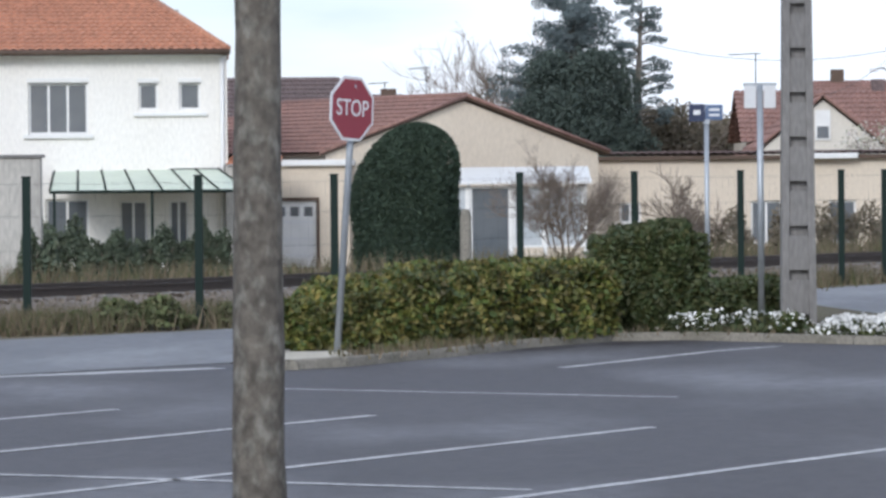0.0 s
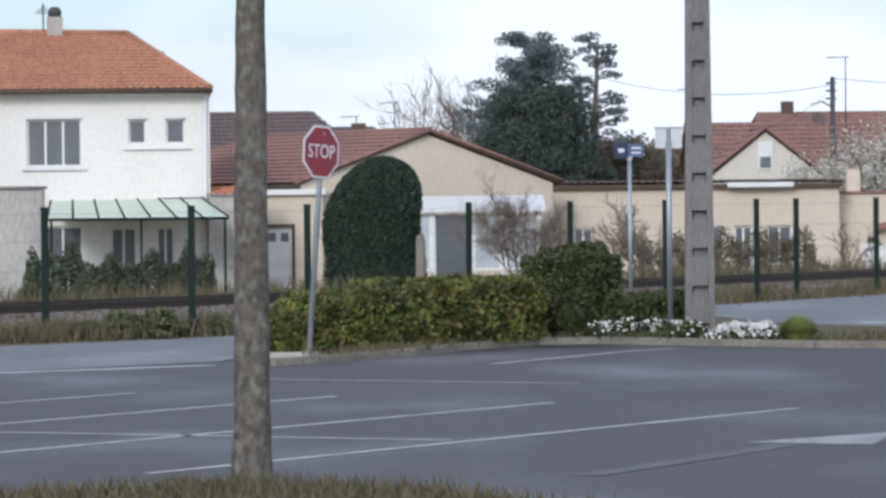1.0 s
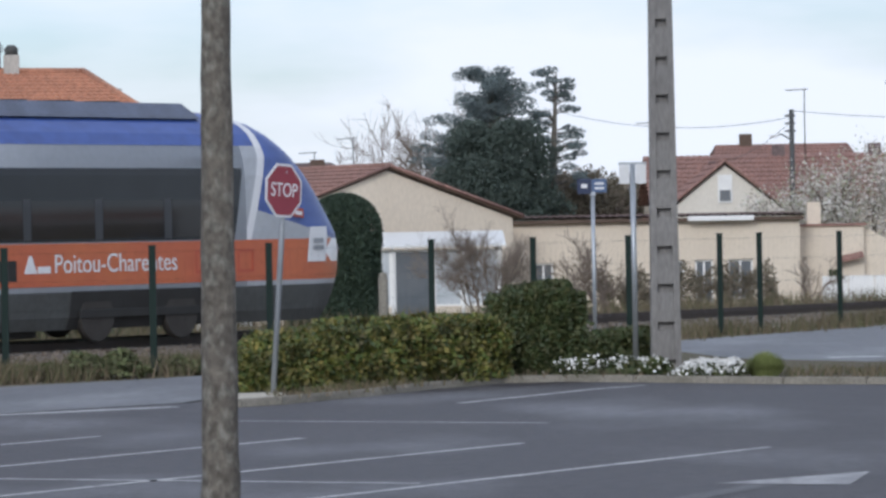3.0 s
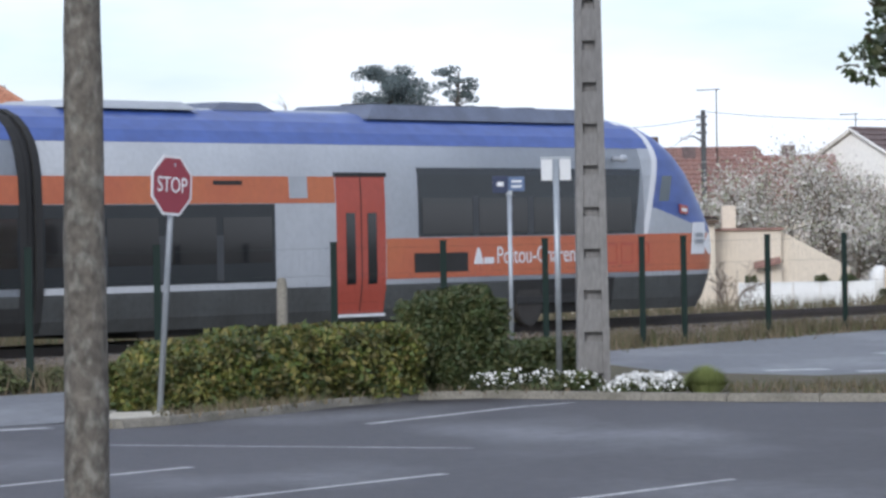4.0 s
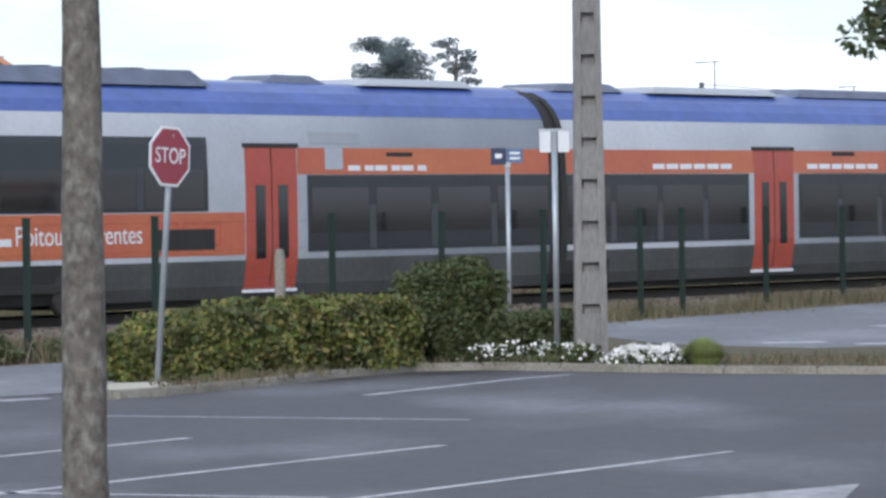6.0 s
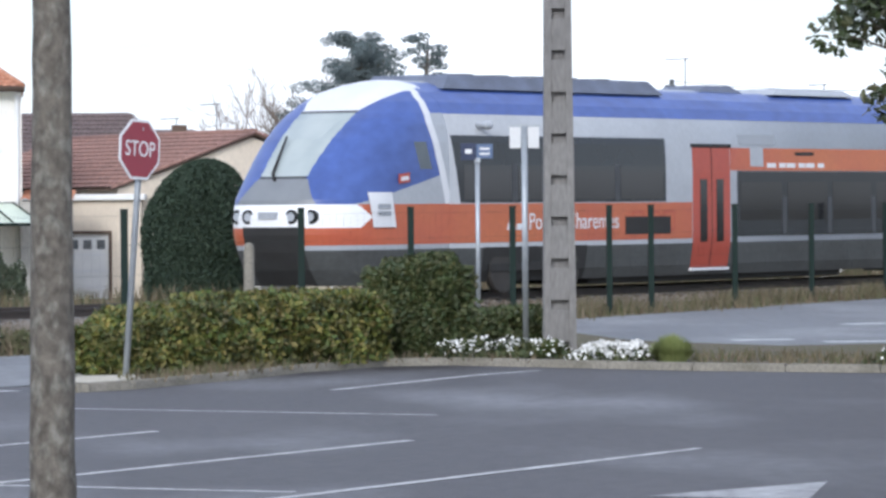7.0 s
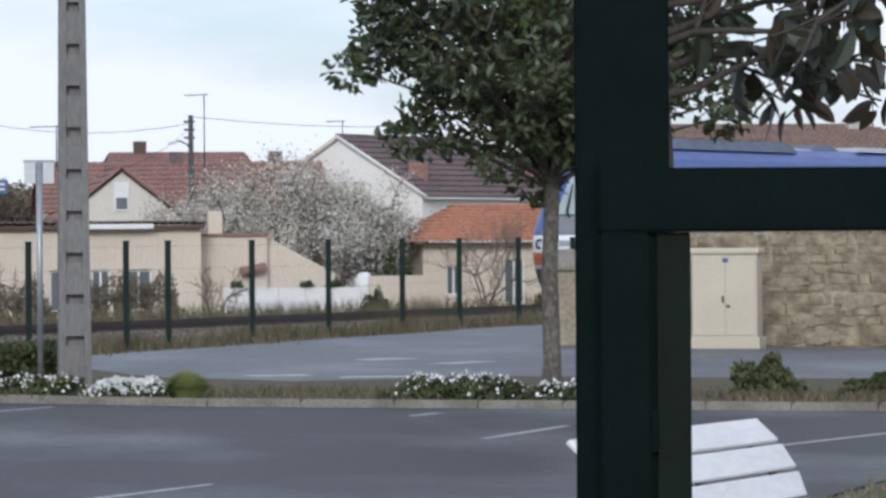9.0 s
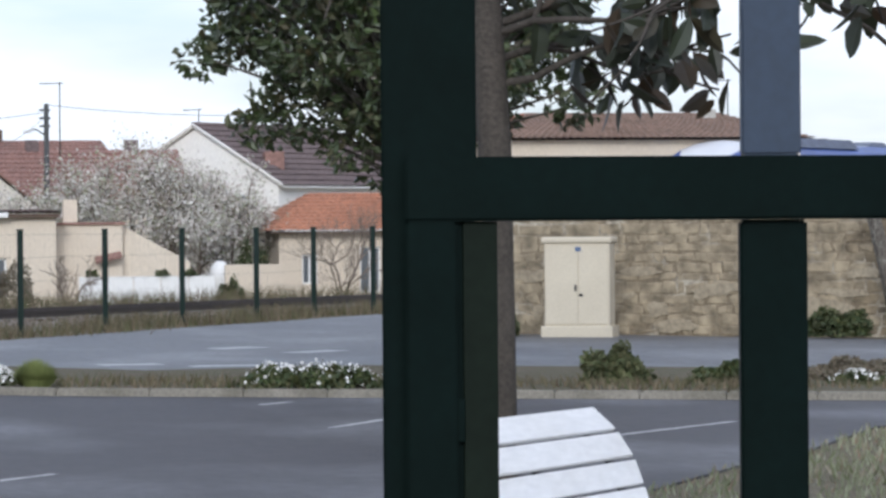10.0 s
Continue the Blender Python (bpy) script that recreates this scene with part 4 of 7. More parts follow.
def pines():
    rng = np.random.default_rng(52)
    # broad old pine with flat layered plates
    t = thing("pine_tree", "tall pine with layered crown, distance haze painted into its needles", "tree", (3.3, 140, -0.65), group="pines")
    bm = bmesh.new()
    tube(bm, [(0, 0, -0.2), (0.1, 0, 3.0), (-0.15, 0, 5.5), (-0.2, 0, 8.0)], [0.28, 0.22, 0.14, 0.04], 8)
    pts = []
    for k in range(64):
        z = 4.2 + 3.85 * (k / 63) ** 1.05
        reach = (2.4 - 1.05 * ((z - 4.2) / 3.85) ** 2) * rng.uniform(0.25, 1.0)
        a = rng.choice([0.0, math.pi]) + rng.normal(0, 0.7)
        tip = np.array([-0.6 + math.cos(a) * reach, math.sin(a) * reach, z + rng.uniform(0.0, 0.25)])
        tube(bm, [(-0.15, 0, z - 0.3), tuple(tip)], [0.05, 0.012], 4, False)
        for f in (0.45, 0.72, 1.0):
            c = np.array([-0.15, 0, z - 0.2]) * (1 - f) + tip * f
            pts.append(clump(rng, c + rng.normal(0, 0.06, 3), (0.44, 0.38, 0.2), 130))
    part("trunk", bm, BARK, t)
    leaf_mesh("crown", np.vstack(pts), 0.12, HAZED_PINE_LEAF, t, rng, slim=0.4)
    # the narrow ragged one beside it
    t = thing("pine_tree", "thin ragged pine spire", "tree", (5.15, 141, -0.65), group="pines")
    bm = bmesh.new()
    tube(bm, [(0.1, 0, -0.2), (0.1, 0, 5.0), (0.25, 0, 8.05)], [0.2, 0.12, 0.03], 8)
    pts = []
    for k in range(46):
        z = 3.7 + 4.35 * k / 45
        a = rng.uniform(0, 6.28) if k % 2 else rng.choice([0.2, 2.9])
        reach = rng.uniform(0.35, 0.85) * (1.3 - 0.6 * k / 45)
        c = np.array([0.15 + math.cos(a) * reach, math.sin(a) * reach, z + rng.uniform(-0.05, 0.25)])
        tube(bm, [(0.15, 0, z - 0.1), tuple(c)], [0.035, 0.012], 4, False)
        pts.append(clump(rng, c, (0.3, 0.26, 0.13), 100))
    part("trunk", bm, BARK, t)
    leaf_mesh("crown", np.vstack(pts), 0.13, HAZED_PINE_LEAF, t, rng, slim=0.4)
    # dark round conifer mass below
    t = thing("conifer", "broad dark conifer mass below the pines", "tree", (3.25, 137, -0.4))
    pts = []
    for k in range(130):
        a, z = rng.uniform(0, 6.28), rng.uniform(1.4, 5.7)
        w = 2.3 * math.sqrt(max(0.12, 1 - ((z - 3.1) / 3.4) ** 2)) * rng.uniform(0.8, 1.08)
        c = (math.cos(a) * w * rng.uniform(0.6, 0.95), math.sin(a) * w * 0.8, z)
        pts.append(clump(rng, c, (0.6, 0.6, 0.5), 260))
    leaf_mesh("crown", np.vstack(pts), 0.14, CONIFER_LEAF, t, rng, slim=0.5)
    bm = bmesh.new()
    tube(bm, [(0, 0, -0.2), (0, 0, 5.2)], [0.3, 0.05], 8)
    part("trunk", bm, BARK, t)
    bm = bmesh.new()
    bmesh.ops.create_icosphere(bm, subdivisions=3, radius=1.0, matrix=Matrix.Translation((0, 0, 2.6)) @ Matrix.Diagonal((1.6, 1.2, 2.3, 1)))
    for v in bm.verts:
        v.co += v.co.normalized() * 0.25 * noise.noise(v.co * 1.4)
    part("core", bm, CONIFER_LEAF, t, "dark inner foliage")


pines()


def bare_tree(name, label, at, height, seed, depth=4, radius=0.06, spread=0.55, mat=None, group="bare trees", stems=4, shrink=0.72, category="tree", forks=3):
    rng = np.random.default_rng(seed)
    t = thing(name, label, category, (at[0], at[1], ground_z(at[0], at[1])), group=group)
    tips = []
    for k in range(stems):
        bm = bmesh.new()
        a = k * 6.28 / stems + rng.random()
        limbs(bm, rng, (0, 0, -0.05), (math.cos(a) * 0.45, math.sin(a) * 0.45, 1), height * 0.34, radius, depth, spread, forks, tips, 0.2, 5, shrink)
        part("branching_stem", bm, mat or TWIG, t)
    return t, tips, rng


bare_tree("bare_shrub", "leafless grey-brown garden shrub", (1.75, 92), 2.75, 61, 5, 0.028, 0.55, category="shrub", stems=5, forks=4)
bare_tree("bare_shrub", "leafless pruned garden tree with knobby limbs", (4.75, 96), 2.6, 62, 4, 0.045, 0.75, stems=3, category="shrub", forks=4)
bare_tree("bare_shrub", "leafless pruned garden tree beside the low building", (10.6, 104), 2.0, 63, 4, 0.045, 0.8, stems=2, category="shrub")
bare_tree("bare_tree", "bare pale tree behind the gable roof", (1.6, 147), 8.0, 64, 5, 0.08, 0.5, stems=4, forks=4)
bare_tree("bare_shrub", "leafless reddish shrub by the orange roofed house", (18.2, 108), 2.9, 65, 5, 0.035, 0.55, category="shrub", stems=4)

for at, h, seed, lab in (((13.2, 119), 5.0, 71, "white and pink blossoming garden tree"), ((15.4, 117), 4.6, 72, "blossoming tree with fresh green among white flowers"), ((11.9, 121), 4.3, 73, "pinkish blossoming garden tree"), ((16.9, 118), 4.3, 76, "blossoming tree with fresh green among white flowers")):
    t, tips, rng = bare_tree("blossom_tree", lab, at, h, seed, 4, 0.06, 0.6, group="blossom trees", stems=4, shrink=0.74)
    c = np.array([q for q, d in tips if d <= 2])
    k = rng.integers(0, len(c), 10500)
    tagged(leaf_mesh("blossom", c[k] + rng.normal(0, 0.22, (len(k), 3)), 0.08, BLOSSOM, t, rng, slim=0.9), "clouds of small pale blossom")

# brown winter wood behind the houses
rng = np.random.default_rng(77)
for x, y, r, h in ((6.6, 146, 1.7, 4.2), (8.4, 148, 1.7, 4.0), (10.2, 150, 1.8, 3.9), (5.6, 150, 1.6, 4.3)):
    t = thing("winter_tree", "brown leafless tree crown behind the houses", "tree", (x, y, -0.45), group="winter trees")
    bm = bmesh.new()
    tips = []
    for k in range(3):
        limbs(bm, rng, (0, 0, 0), (rng.normal() * 0.3, rng.normal() * 0.3, 1), h * 0.4, 0.09, 3, 0.5, 3, tips)
    part("trunk", bm, TWIG, t)
    leaf_mesh("crown", np.vstack([clump(rng, (rng.normal() * r * 0.5, rng.normal() * r * 0.4, rng.uniform(1.5, h)), (0.65, 0.6, 0.5), 150) for _ in range(60)]), 0.17, BROWN_WOOD_LEAF, t, rng, slim=0.4)
pts = []
for k in range(240):
    x = rng.uniform(-70, 110)
    pts.append(clump(rng, (x, 190 + rng.uniform(0, 25), rng.uniform(0.0, 3.2)), (2.6, 2.0, 1.1), 60))
far = leaf_mesh("far_woods", np.vstack(pts), 0.7, BROWN_WOOD_LEAF, None, rng, slim=0.5)
tagged(far, "distant brown winter woods on the horizon", "woods", kind="stuff")
# garden shrubs below the white house
for x, y, r, h, sd in ((-8.9, 92, 0.75, 1.25, 81), (-7.8, 91, 0.7, 1.0, 82), (-6.8, 92, 0.8, 1.05, 83), (-5.9, 92, 0.55, 1.2, 84)):
    bush("garden_shrub", "dark green garden shrub in front of the white house", (x, y), r, h, 6000, 0.09, GARDEN_LEAF, sd, z0=ground_z(x, y), group="garden shrubs")
bush("garden_shrub", "dark shrub trained on the weathered garden wall", (-8.15, 79), 0.45, 1.1, 1800, 0.12, GARDEN_LEAF, 85, z0=-0.3, group="garden shrubs")
for x, y, r, h, sd in ((7.8, 106, 1.0, 1.3, 86), (9.2, 106, 1.0, 1.3, 87), (5.9, 104, 0.9, 1.2, 88)):
    bush("garden_shrub", "brownish garden shrub in front of the low beige building", (x, y), r, h, 3000, 0.1, BROWN_WOOD_LEAF, sd, z0=ground_z(x, y), group="brown shrubs")
bush("garden_shrub", "dark evergreen shrub behind the water tank", (16.9, 116), 0.6, 1.7, 1800, 0.12, BUSH_LEAF, 91, z0=-0.4, group="garden shrubs")
bush("garden_shrub", "small dark evergreen shrub by the white wall", (15.5, 109.5), 0.36, 0.8, 1500, 0.1, BUSH_LEAF, 89, z0=-0.4, group="garden shrubs")
bush("garden_shrub", "dark evergreen shrub by the beige house", (20.8, 112), 0.6, 0.9, 1800, 0.12, BUSH_LEAF, 90, z0=-0.4, group="garden shrubs")


# ---------------------------------------------------------------- houses
def tiles(a, b, c, d, mat, parent, pitch=0.2, course=0.33, name="roof_slope", label=""):
    """A slope of curved tiles: a, b along the eave, d, c above them. Rounded ribs run up it, courses step."""
    a, b, c, d = (Vector(p) for p in (a, b, c, d))
    nrm = (b - a).cross(d - a).normalized()
    if nrm.z < 0:
        nrm = -nrm
    U = max((b - a).length, (c - d).length)
    V = ((d - a).length + (c - b).length) / 2
    nu, nv = max(4, int(U / pitch) * 4), max(2, int(V / course))
    nu = min(nu, 260)
    verts, faces = [], []
    for j in range(nv):
        for e in (0, 1):
            v = (j + e) / nv
            l, r = a.lerp(d, v), b.lerp(c, v)
            lift = 0.045 * (1 - e)
            for i in range(nu + 1):
                u = i / nu
                p = l.lerp(r, u) + nrm * (0.035 * abs(math.sin(math.pi * u * nu / 4)) + lift)
                verts.append(p)
        o = j * 2 * (nu + 1)
        for i in range(nu):
            faces.append((o + i, o + i + 1, o + nu + 2 + i, o + nu + 1 + i))
        if j:
            q = o - (nu + 1)
            for i in range(nu):
                faces.append((q + i, q + i + 1, o + i + 1, o + i))
    ob = mesh_object(name, verts, faces, mat, parent)
    if label:
        tagged(ob, label)
    return ob


def window(parent, xa, xb, za, zb, y, panes=2, sill=True, name="window", shutter=False):
    """A window set into an opening of a wall that faces -y."""
    bm = bmesh.new()
    f = 0.055
    wall_panel(bm, xa, xb, za, zb, y + 0.08, y + 0.14, [(xa + f + k * (xb - xa - f) / panes, xa + (k + 1) * (xb - xa - f) / panes, za + f, zb - f) for k in range(panes)])
    w = part(name, bm, TRIM, parent, "white framed window")
    for k in range(panes):
        part("pane", boxed(xa + f + k * (xb - xa - f) / panes, xa + (k + 1) * (xb - xa - f) / panes, y + 0.1, y + 0.115, za + f, zb - f), PANE, w, "dark glass pane")
    if sill:
        part("sill", boxed(xa - 0.12, xb + 0.12, y - 0.09, y + 0.08, za - 0.09, za, 0.01), TRIM, w, "pale window sill")
    if shutter:
        part("shutter_box", boxed(xa - 0.03, xb + 0.03, y - 0.04, y + 0.1, zb, zb + 0.11, 0.01), TRIM, w, "white roller shutter box")
    # dark sheet behind the glass stands for the unlit room
    part("room_shade_sheet", boxed(xa, xb, y + 0.45, y + 0.5, za, zb), IRON, w)
    return w


def box_walls(parent, x0, x1, y0, y1, z0, z1, mat, holes=(), th=0.25):
    bm = bmesh.new()
    wall_panel(bm, x0, x1, z0, z1, y0, y0 + th, holes)
    part("front_wall", bm, mat, parent)
    part("rear_wall", boxed(x0, x1, y1 - th, y1, z0, z1), mat, parent)
    for xa, xb in ((x0, x0 + th), (x1 - th, x1)):
        part("side_wall", boxed(xa, xb, y0 + th, y1 - th, z0, z1), mat, parent)


def white_house():
    t = thing("house", "white two-storey house with orange tiled hip roof", "house", (-0.21, 100.35, 0.1), 3.5)
    big = (-10.28, -8.9, 2.64, 3.84)
    s1, s2 = (-7.73, -7.28, 3.19, 3.82), (-6.79, -6.3, 3.19, 3.82)
    lows = [(-8.2, -7.55, -0.1, 1.1), (-7.05, -6.6, -0.05, 1.1), (-9.9, -8.9, 0.1, 1.15)]
    box_walls(t, -15.5, -5.68, 0, 8.5, -0.7, 4.45, WHITE_WALL, [big, s1, s2, *lows])
    window(t, *big, 0, 3, shutter=True)
    window(t, *s1, 0, 1, sill=False, shutter=True)
    window(t, *s2, 0, 1, sill=False, shutter=True)
    part("long_sill", boxed(-7.85, -6.15, -0.09, 0.0, 3.05, 3.13, 0.01), TRIM, t)
    for h in lows:
        window(t, *h, 0, 2, sill=False)
    part("cornice", boxed(-15.7, -5.78, -0.3, 8.8, 4.45, 4.53, 0.02), TRIM, t, "white boxed eave")
    e = 4.54
    A, B, C, D = (-15.9, -0.42, e), (-5.66, -0.42, e), (-5.66, 8.92, e), (-15.9, 8.92, e)
    r0, r1 = (-13.8, 4.25, 6.2), (-7.8, 4.25, 6.1)
    tiles(A, B, r1, r0, TILE_ORANGE, t, label="orange clay tile slope")
    tiles(B, C, r1, r1, TILE_ORANGE, t, label="orange clay tile hip")
    tiles(C, D, r0, r1, TILE_ORANGE, t)
    tiles(D, A, r0, r0, TILE_ORANGE, t)
    part("roof_deck", slab(bmesh.new(), [A, B, C, D], (0, 0, -0.02)), BROWN_TRIM, t)
    for p, q in ((r0, r1), (B, r1)):
        bm = bmesh.new()
        tube(bm, [Vector(p) + Vector((0, 0, 0.05)), Vector(q) + Vector((0, 0, 0.05))], [0.09, 0.09], 8)
        part("ridge_tiles", bm, TILE_ORANGE, t)
    bm = boxed(-9.88, -9.48, 4.0, 4.45, 5.9, 6.6, 0.01)
    c = part("chimney", bm, GREY_WALL, t, "pale rendered chimney")
    bm = bmesh.new()
    tube(bm, [(-9.68, 4.22, 6.6), (-9.68, 4.22, 6.76), (-9.68, 4.22, 6.86)], [0.17, 0.19, 0.1], 10)
    part("chimney_pot", bm, T_SKIRT, c, "dark chimney cowl")
    bm = bmesh.new()
    tube(bm, [(-9.98, 4.2, 5.9), (-9.98, 4.2, 6.95)], [0.02, 0.02], 5)
    for k in range(4):
        tube(bm, [(-10.2 + 0.06 * k, 4.0, 6.7 + 0.05 * k), (-9.9, 4.4, 6.7 + 0.05 * k)], [0.012, 0.012], 4)
    part("aerial", bm, IRON, t, "thin television aerial")
    bm = bmesh.new()
    tube(bm, [(-5.8, -0.08, 4.4), (-5.8, -0.08, -0.5)], [0.05, 0.05], 8)
    part("downpipe", bm, TRIM, t)
    bm = bmesh.new()
    tube(bm, [(-15.7, -0.46, 4.52), (-5.6, -0.46, 4.52)], [0.065, 0.065], 8)
    part("gutter", bm, BROWN_TRIM, t, "dark gutter")
    tube_bm = bmesh.new()
    tube(tube_bm, [(-6.9, 6.0, 5.0), (-6.9, 6.0, 5.75)], [0.06, 0.06], 8)
    part("flue", tube_bm, GREY_WALL, t)


white_house()


def canopy():
    t = thing("glazed_canopy", "pale green glazed veranda canopy on thin posts", "canopy", (0, 97, 0))
    a, b, c, d = Vector((-9.9, 2.95, 1.9)), Vector((-6.1, 2.95, 1.9)), Vector((-5.25, -0.2, 1.42)), Vector((-9.7, -0.2, 1.42))
    part("glazing", slab(bmesh.new(), [a, b, c, d], (0, 0, 0.015)), CANOPY, t)
    for k in range(8):
        bm = bmesh.new()
        tube(bm, [a.lerp(b, k / 7) + Vector((0, 0, 0.03)), d.lerp(c, k / 7) + Vector((0, 0, 0.03))], [0.025, 0.025], 4)
        part("rafter", bm, GREEN_STEEL, t)
    for p, q in ((a, b), (d, c)):
        bm = bmesh.new()
        tube(bm, [p, q], [0.04, 0.04], 6)
        part("beam", bm, GREEN_STEEL, t)
    for x in (-9.6, -7.4, -5.35):
        part("post", boxed(x - 0.03, x + 0.03, -0.18, -0.12, -0.6, 1.42), GREEN_STEEL, t)


canopy()


def garage():
    t = thing("garage", "cream flat-roofed garage with white door", "garage", (-0.25, 103, -0.08))
    h = (-4.75, -3.7, -0.5, 1.22)
    box_walls(t, -5.8, -2.9, 0, 6, -0.6, 2.05, BEIGE_WALL, [h])
    d = part("garage_door", boxed(h[0], h[1], 0.06, 0.1, h[2], h[3]), TRIM, t, "white panelled garage door")
    for k in range(3):
        xa = h[0] + 0.1 + k * 0.33
        part("door_pane", boxed(xa, xa + 0.2, 0.045, 0.062, 0.85, 1.08), PANE, d)
    for z in (-0.1, 0.3, 0.7):
        part("door_rib", boxed(h[0], h[1], 0.05, 0.06, z, z + 0.03), WHITE_SIGN, d)
    bm = bmesh.new()
    wall_panel(bm, h[0] - 0.08, h[1] + 0.08, h[2], h[3] + 0.08, -0.03, 0.04, [(h[0], h[1], h[2], h[3])])
    part("door_frame", bm, BROWN_TRIM, t)
    part("flat_roof", boxed(-5.9, -2.8, -0.15, 6.1, 2.05, 2.2, 0.02), TRIM, t, "white fascia of the flat roof")


garage()


def gable_body(t, apex, dirv, half, length, z_apex, z_eave, z0, wall, roof, verge=None):
    """A gabled house: apex over the gable's middle, dirv the ridge's way from the gable."""
    d = Vector((*dirv, 0)).normalized()
    s = Vector((-d.y, d.x, 0))
    o = Vector((*apex, 0))
    g = [o - s * half + Vector((0, 0, z0)), o + s * half + Vector((0, 0, z0)), o + s * half + Vector((0, 0, z_eave)), o + Vector((0, 0, z_apex)), o - s * half + Vector((0, 0, z_eave))]
    part("gable_wall", slab(bmesh.new(), g, d * 0.3), wall, t)
    part("rear_gable_wall", slab(bmesh.new(), [p + d * (length - 0.3) for p in g], d * 0.3), wall, t)
    for k in (-1, 1):
        p = o + s * half * k
        q = p - s * 0.3 * k
        part("side_wall", slab(bmesh.new(), [p + d * 0.3 + Vector((0, 0, z0)), p + d * (length - 0.3) + Vector((0, 0, z0)), p + d * (length - 0.3) + Vector((0, 0, z_eave)), p + d * 0.3 + Vector((0, 0, z_eave))], q - p), wall, t)
    up = Vector((0, 0, 0.1))
    drop = (z_apex - z_eave) / half
    for k in (-1, 1):
        e = o + s * (half + 0.25) * k + Vector((0, 0, z_eave - 0.25 * drop)) + up
        r = o + Vector((0, 0, z_apex)) + up
        a, b = e - d * 0.15, e + d * (length + 0.15)
        c, f = r + d * (length + 0.15), r - d * 0.15
        tiles(a, b, c, f, roof, t)
        part("roof_deck", slab(bmesh.new(), [a, b, c, f], (0, 0, -0.05)), verge or BROWN_TRIM, t)
        bm = bmesh.new()
        tube(bm, [a - d * 0.02 + Vector((0, 0, 0.04)), f - d * 0.02 + Vector((0, 0, 0.04))], [0.045, 0.045], 6)
        part("verge_tiles", bm, verge or roof, t)
    bm = bmesh.new()
    r = o + Vector((0, 0, z_apex + 0.14))
    tube(bm, [r - d * 0.15, r + d * (length + 0.15)], [0.08, 0.08], 8)
    part("ridge_tiles", bm, roof, t)
    return d, s, o


def beige_house():
    t = thing("house", "single-storey beige house with low brown-red tiled gable roof", "house")
    d, s, o = gable_body(t, (-0.4, 106), (-0.5, 0.866), 3.87, 10.5, 3.54, 2.24, -0.6, BEIGE_WALL, TILE_RED)
    bm = boxed(-2.55, -2.15, 110.2, 110.6, 3.2, 3.95, 0.01)
    part("chimney", bm, BROWN_TRIM, t, "dark chimney")


beige_house()


def conservatory():
    t = thing("conservatory", "white framed glazed porch in front of the beige house", "porch", (0, 101.5, 0))
    z0 = -0.45
    part("roof", slab(bmesh.new(), [(-0.95, -0.2, 1.5), (2.6, -0.2, 1.5), (2.6, 3.2, 1.85), (-0.95, 3.2, 1.85)], (0, 0, 0.06)), TRIM, t, "white flat porch roof")
    xs = [-0.85, -0.3, 0.72, 1.5, 2.45]
    for xa, xb in zip(xs, xs[1:]):
        g = window(t, xa + 0.03, xb - 0.03, z0 if xa == -0.3 else z0 + 0.45, 1.45, 0, 1, sill=False, name="glazing")
        if xa != -0.3:
            part("curtain", boxed(xa + 0.08, xb - 0.08, 0.085, 0.098, z0 + 0.5, 1.4), CURTAIN, g, "pale net curtain")
        if xa != -0.3:
            part("low_wall", boxed(xa, xb, 0.03, 0.2, z0 - 0.15, z0 + 0.44), BEIGE_WALL, t)
    for x in xs:
        part("post", boxed(x - 0.04, x + 0.04, 0.02, 0.16, z0 - 0.15, 1.5), TRIM, t)
    part("side_wall", boxed(2.35, 2.5, 0.2, 3.2, z0 - 0.15, 1.5), BEIGE_WALL, t)


conservatory()


def low_building():
    t = thing("outbuilding", "long low beige outbuilding with dark fascia", "outbuilding", (0, 110, 0))
    w = (3.55, 4.1, 0.45, 0.98)
    w2 = [(6.9, 7.7, -0.1, 1.0), (8.0, 8.5, -0.2, 1.0), (8.9, 9.6, -0.1, 1.0)]
    box_walls(t, 2.9, 10.9, 0, 6, -0.6, 2.06, BEIGE_WALL, [w, *w2])
    window(t, *w, 0, 2)
    for q in w2:
        window(t, *q, 0, 2, sill=False)
    part("fascia", boxed(2.8, 11.0, -0.2, 6.2, 2.06, 2.16, 0.01), BROWN_TRIM, t, "dark brown fascia")
    tiles((2.8, -0.22, 2.17), (11.0, -0.22, 2.17), (11.0, 6.2, 2.24), (2.8, 6.2, 2.24), TILE_DARK, t)
    part("awning_box", boxed(7.8, 9.62, -0.38, -0.21, 2.06, 2.2, 0.02), TRIM, t, "white awning cassette")
    t2 = thing("outbuilding", "plain beige rendered shed with sloping side", "outbuilding", (0, 111, 0))
    box_walls(t2, 10.95, 12.77, 0, 4, -0.5, 1.86, BEIGE_WALL)
    part("coping", boxed(10.9, 12.84, -0.08, 4.08, 1.86, 1.93, 0.01), TILE_RED, t2, "tile coping")
    part("sloping_wall", slab(bmesh.new(), [(12.78, 0.3, -0.5), (14.62, 0.3, -0.5), (14.62, 0.3, 0.85), (12.78, 0.3, 1.84)], (0, 0.2, 0)), BEIGE_WALL, t2)
    part("canopy_tiles", slab(bmesh.new(), [(12.02, -0.35, 0.83), (12.72, -0.35, 0.98), (12.72, 0.0, 1.1), (12.02, 0.0, 0.95)], (0, 0, 0.06)), TILE_RED, t2)
    t3 = thing("garden_wall", "low white garden wall", "wall", (0, 109, 0))
    for k in range(5):
        xa = 11.4 + k * 0.72
        part("panel", boxed(xa, xa + 0.7, 0, 0.08, -0.5, 0.5, 0.01), TRIM, t3)


low_building()


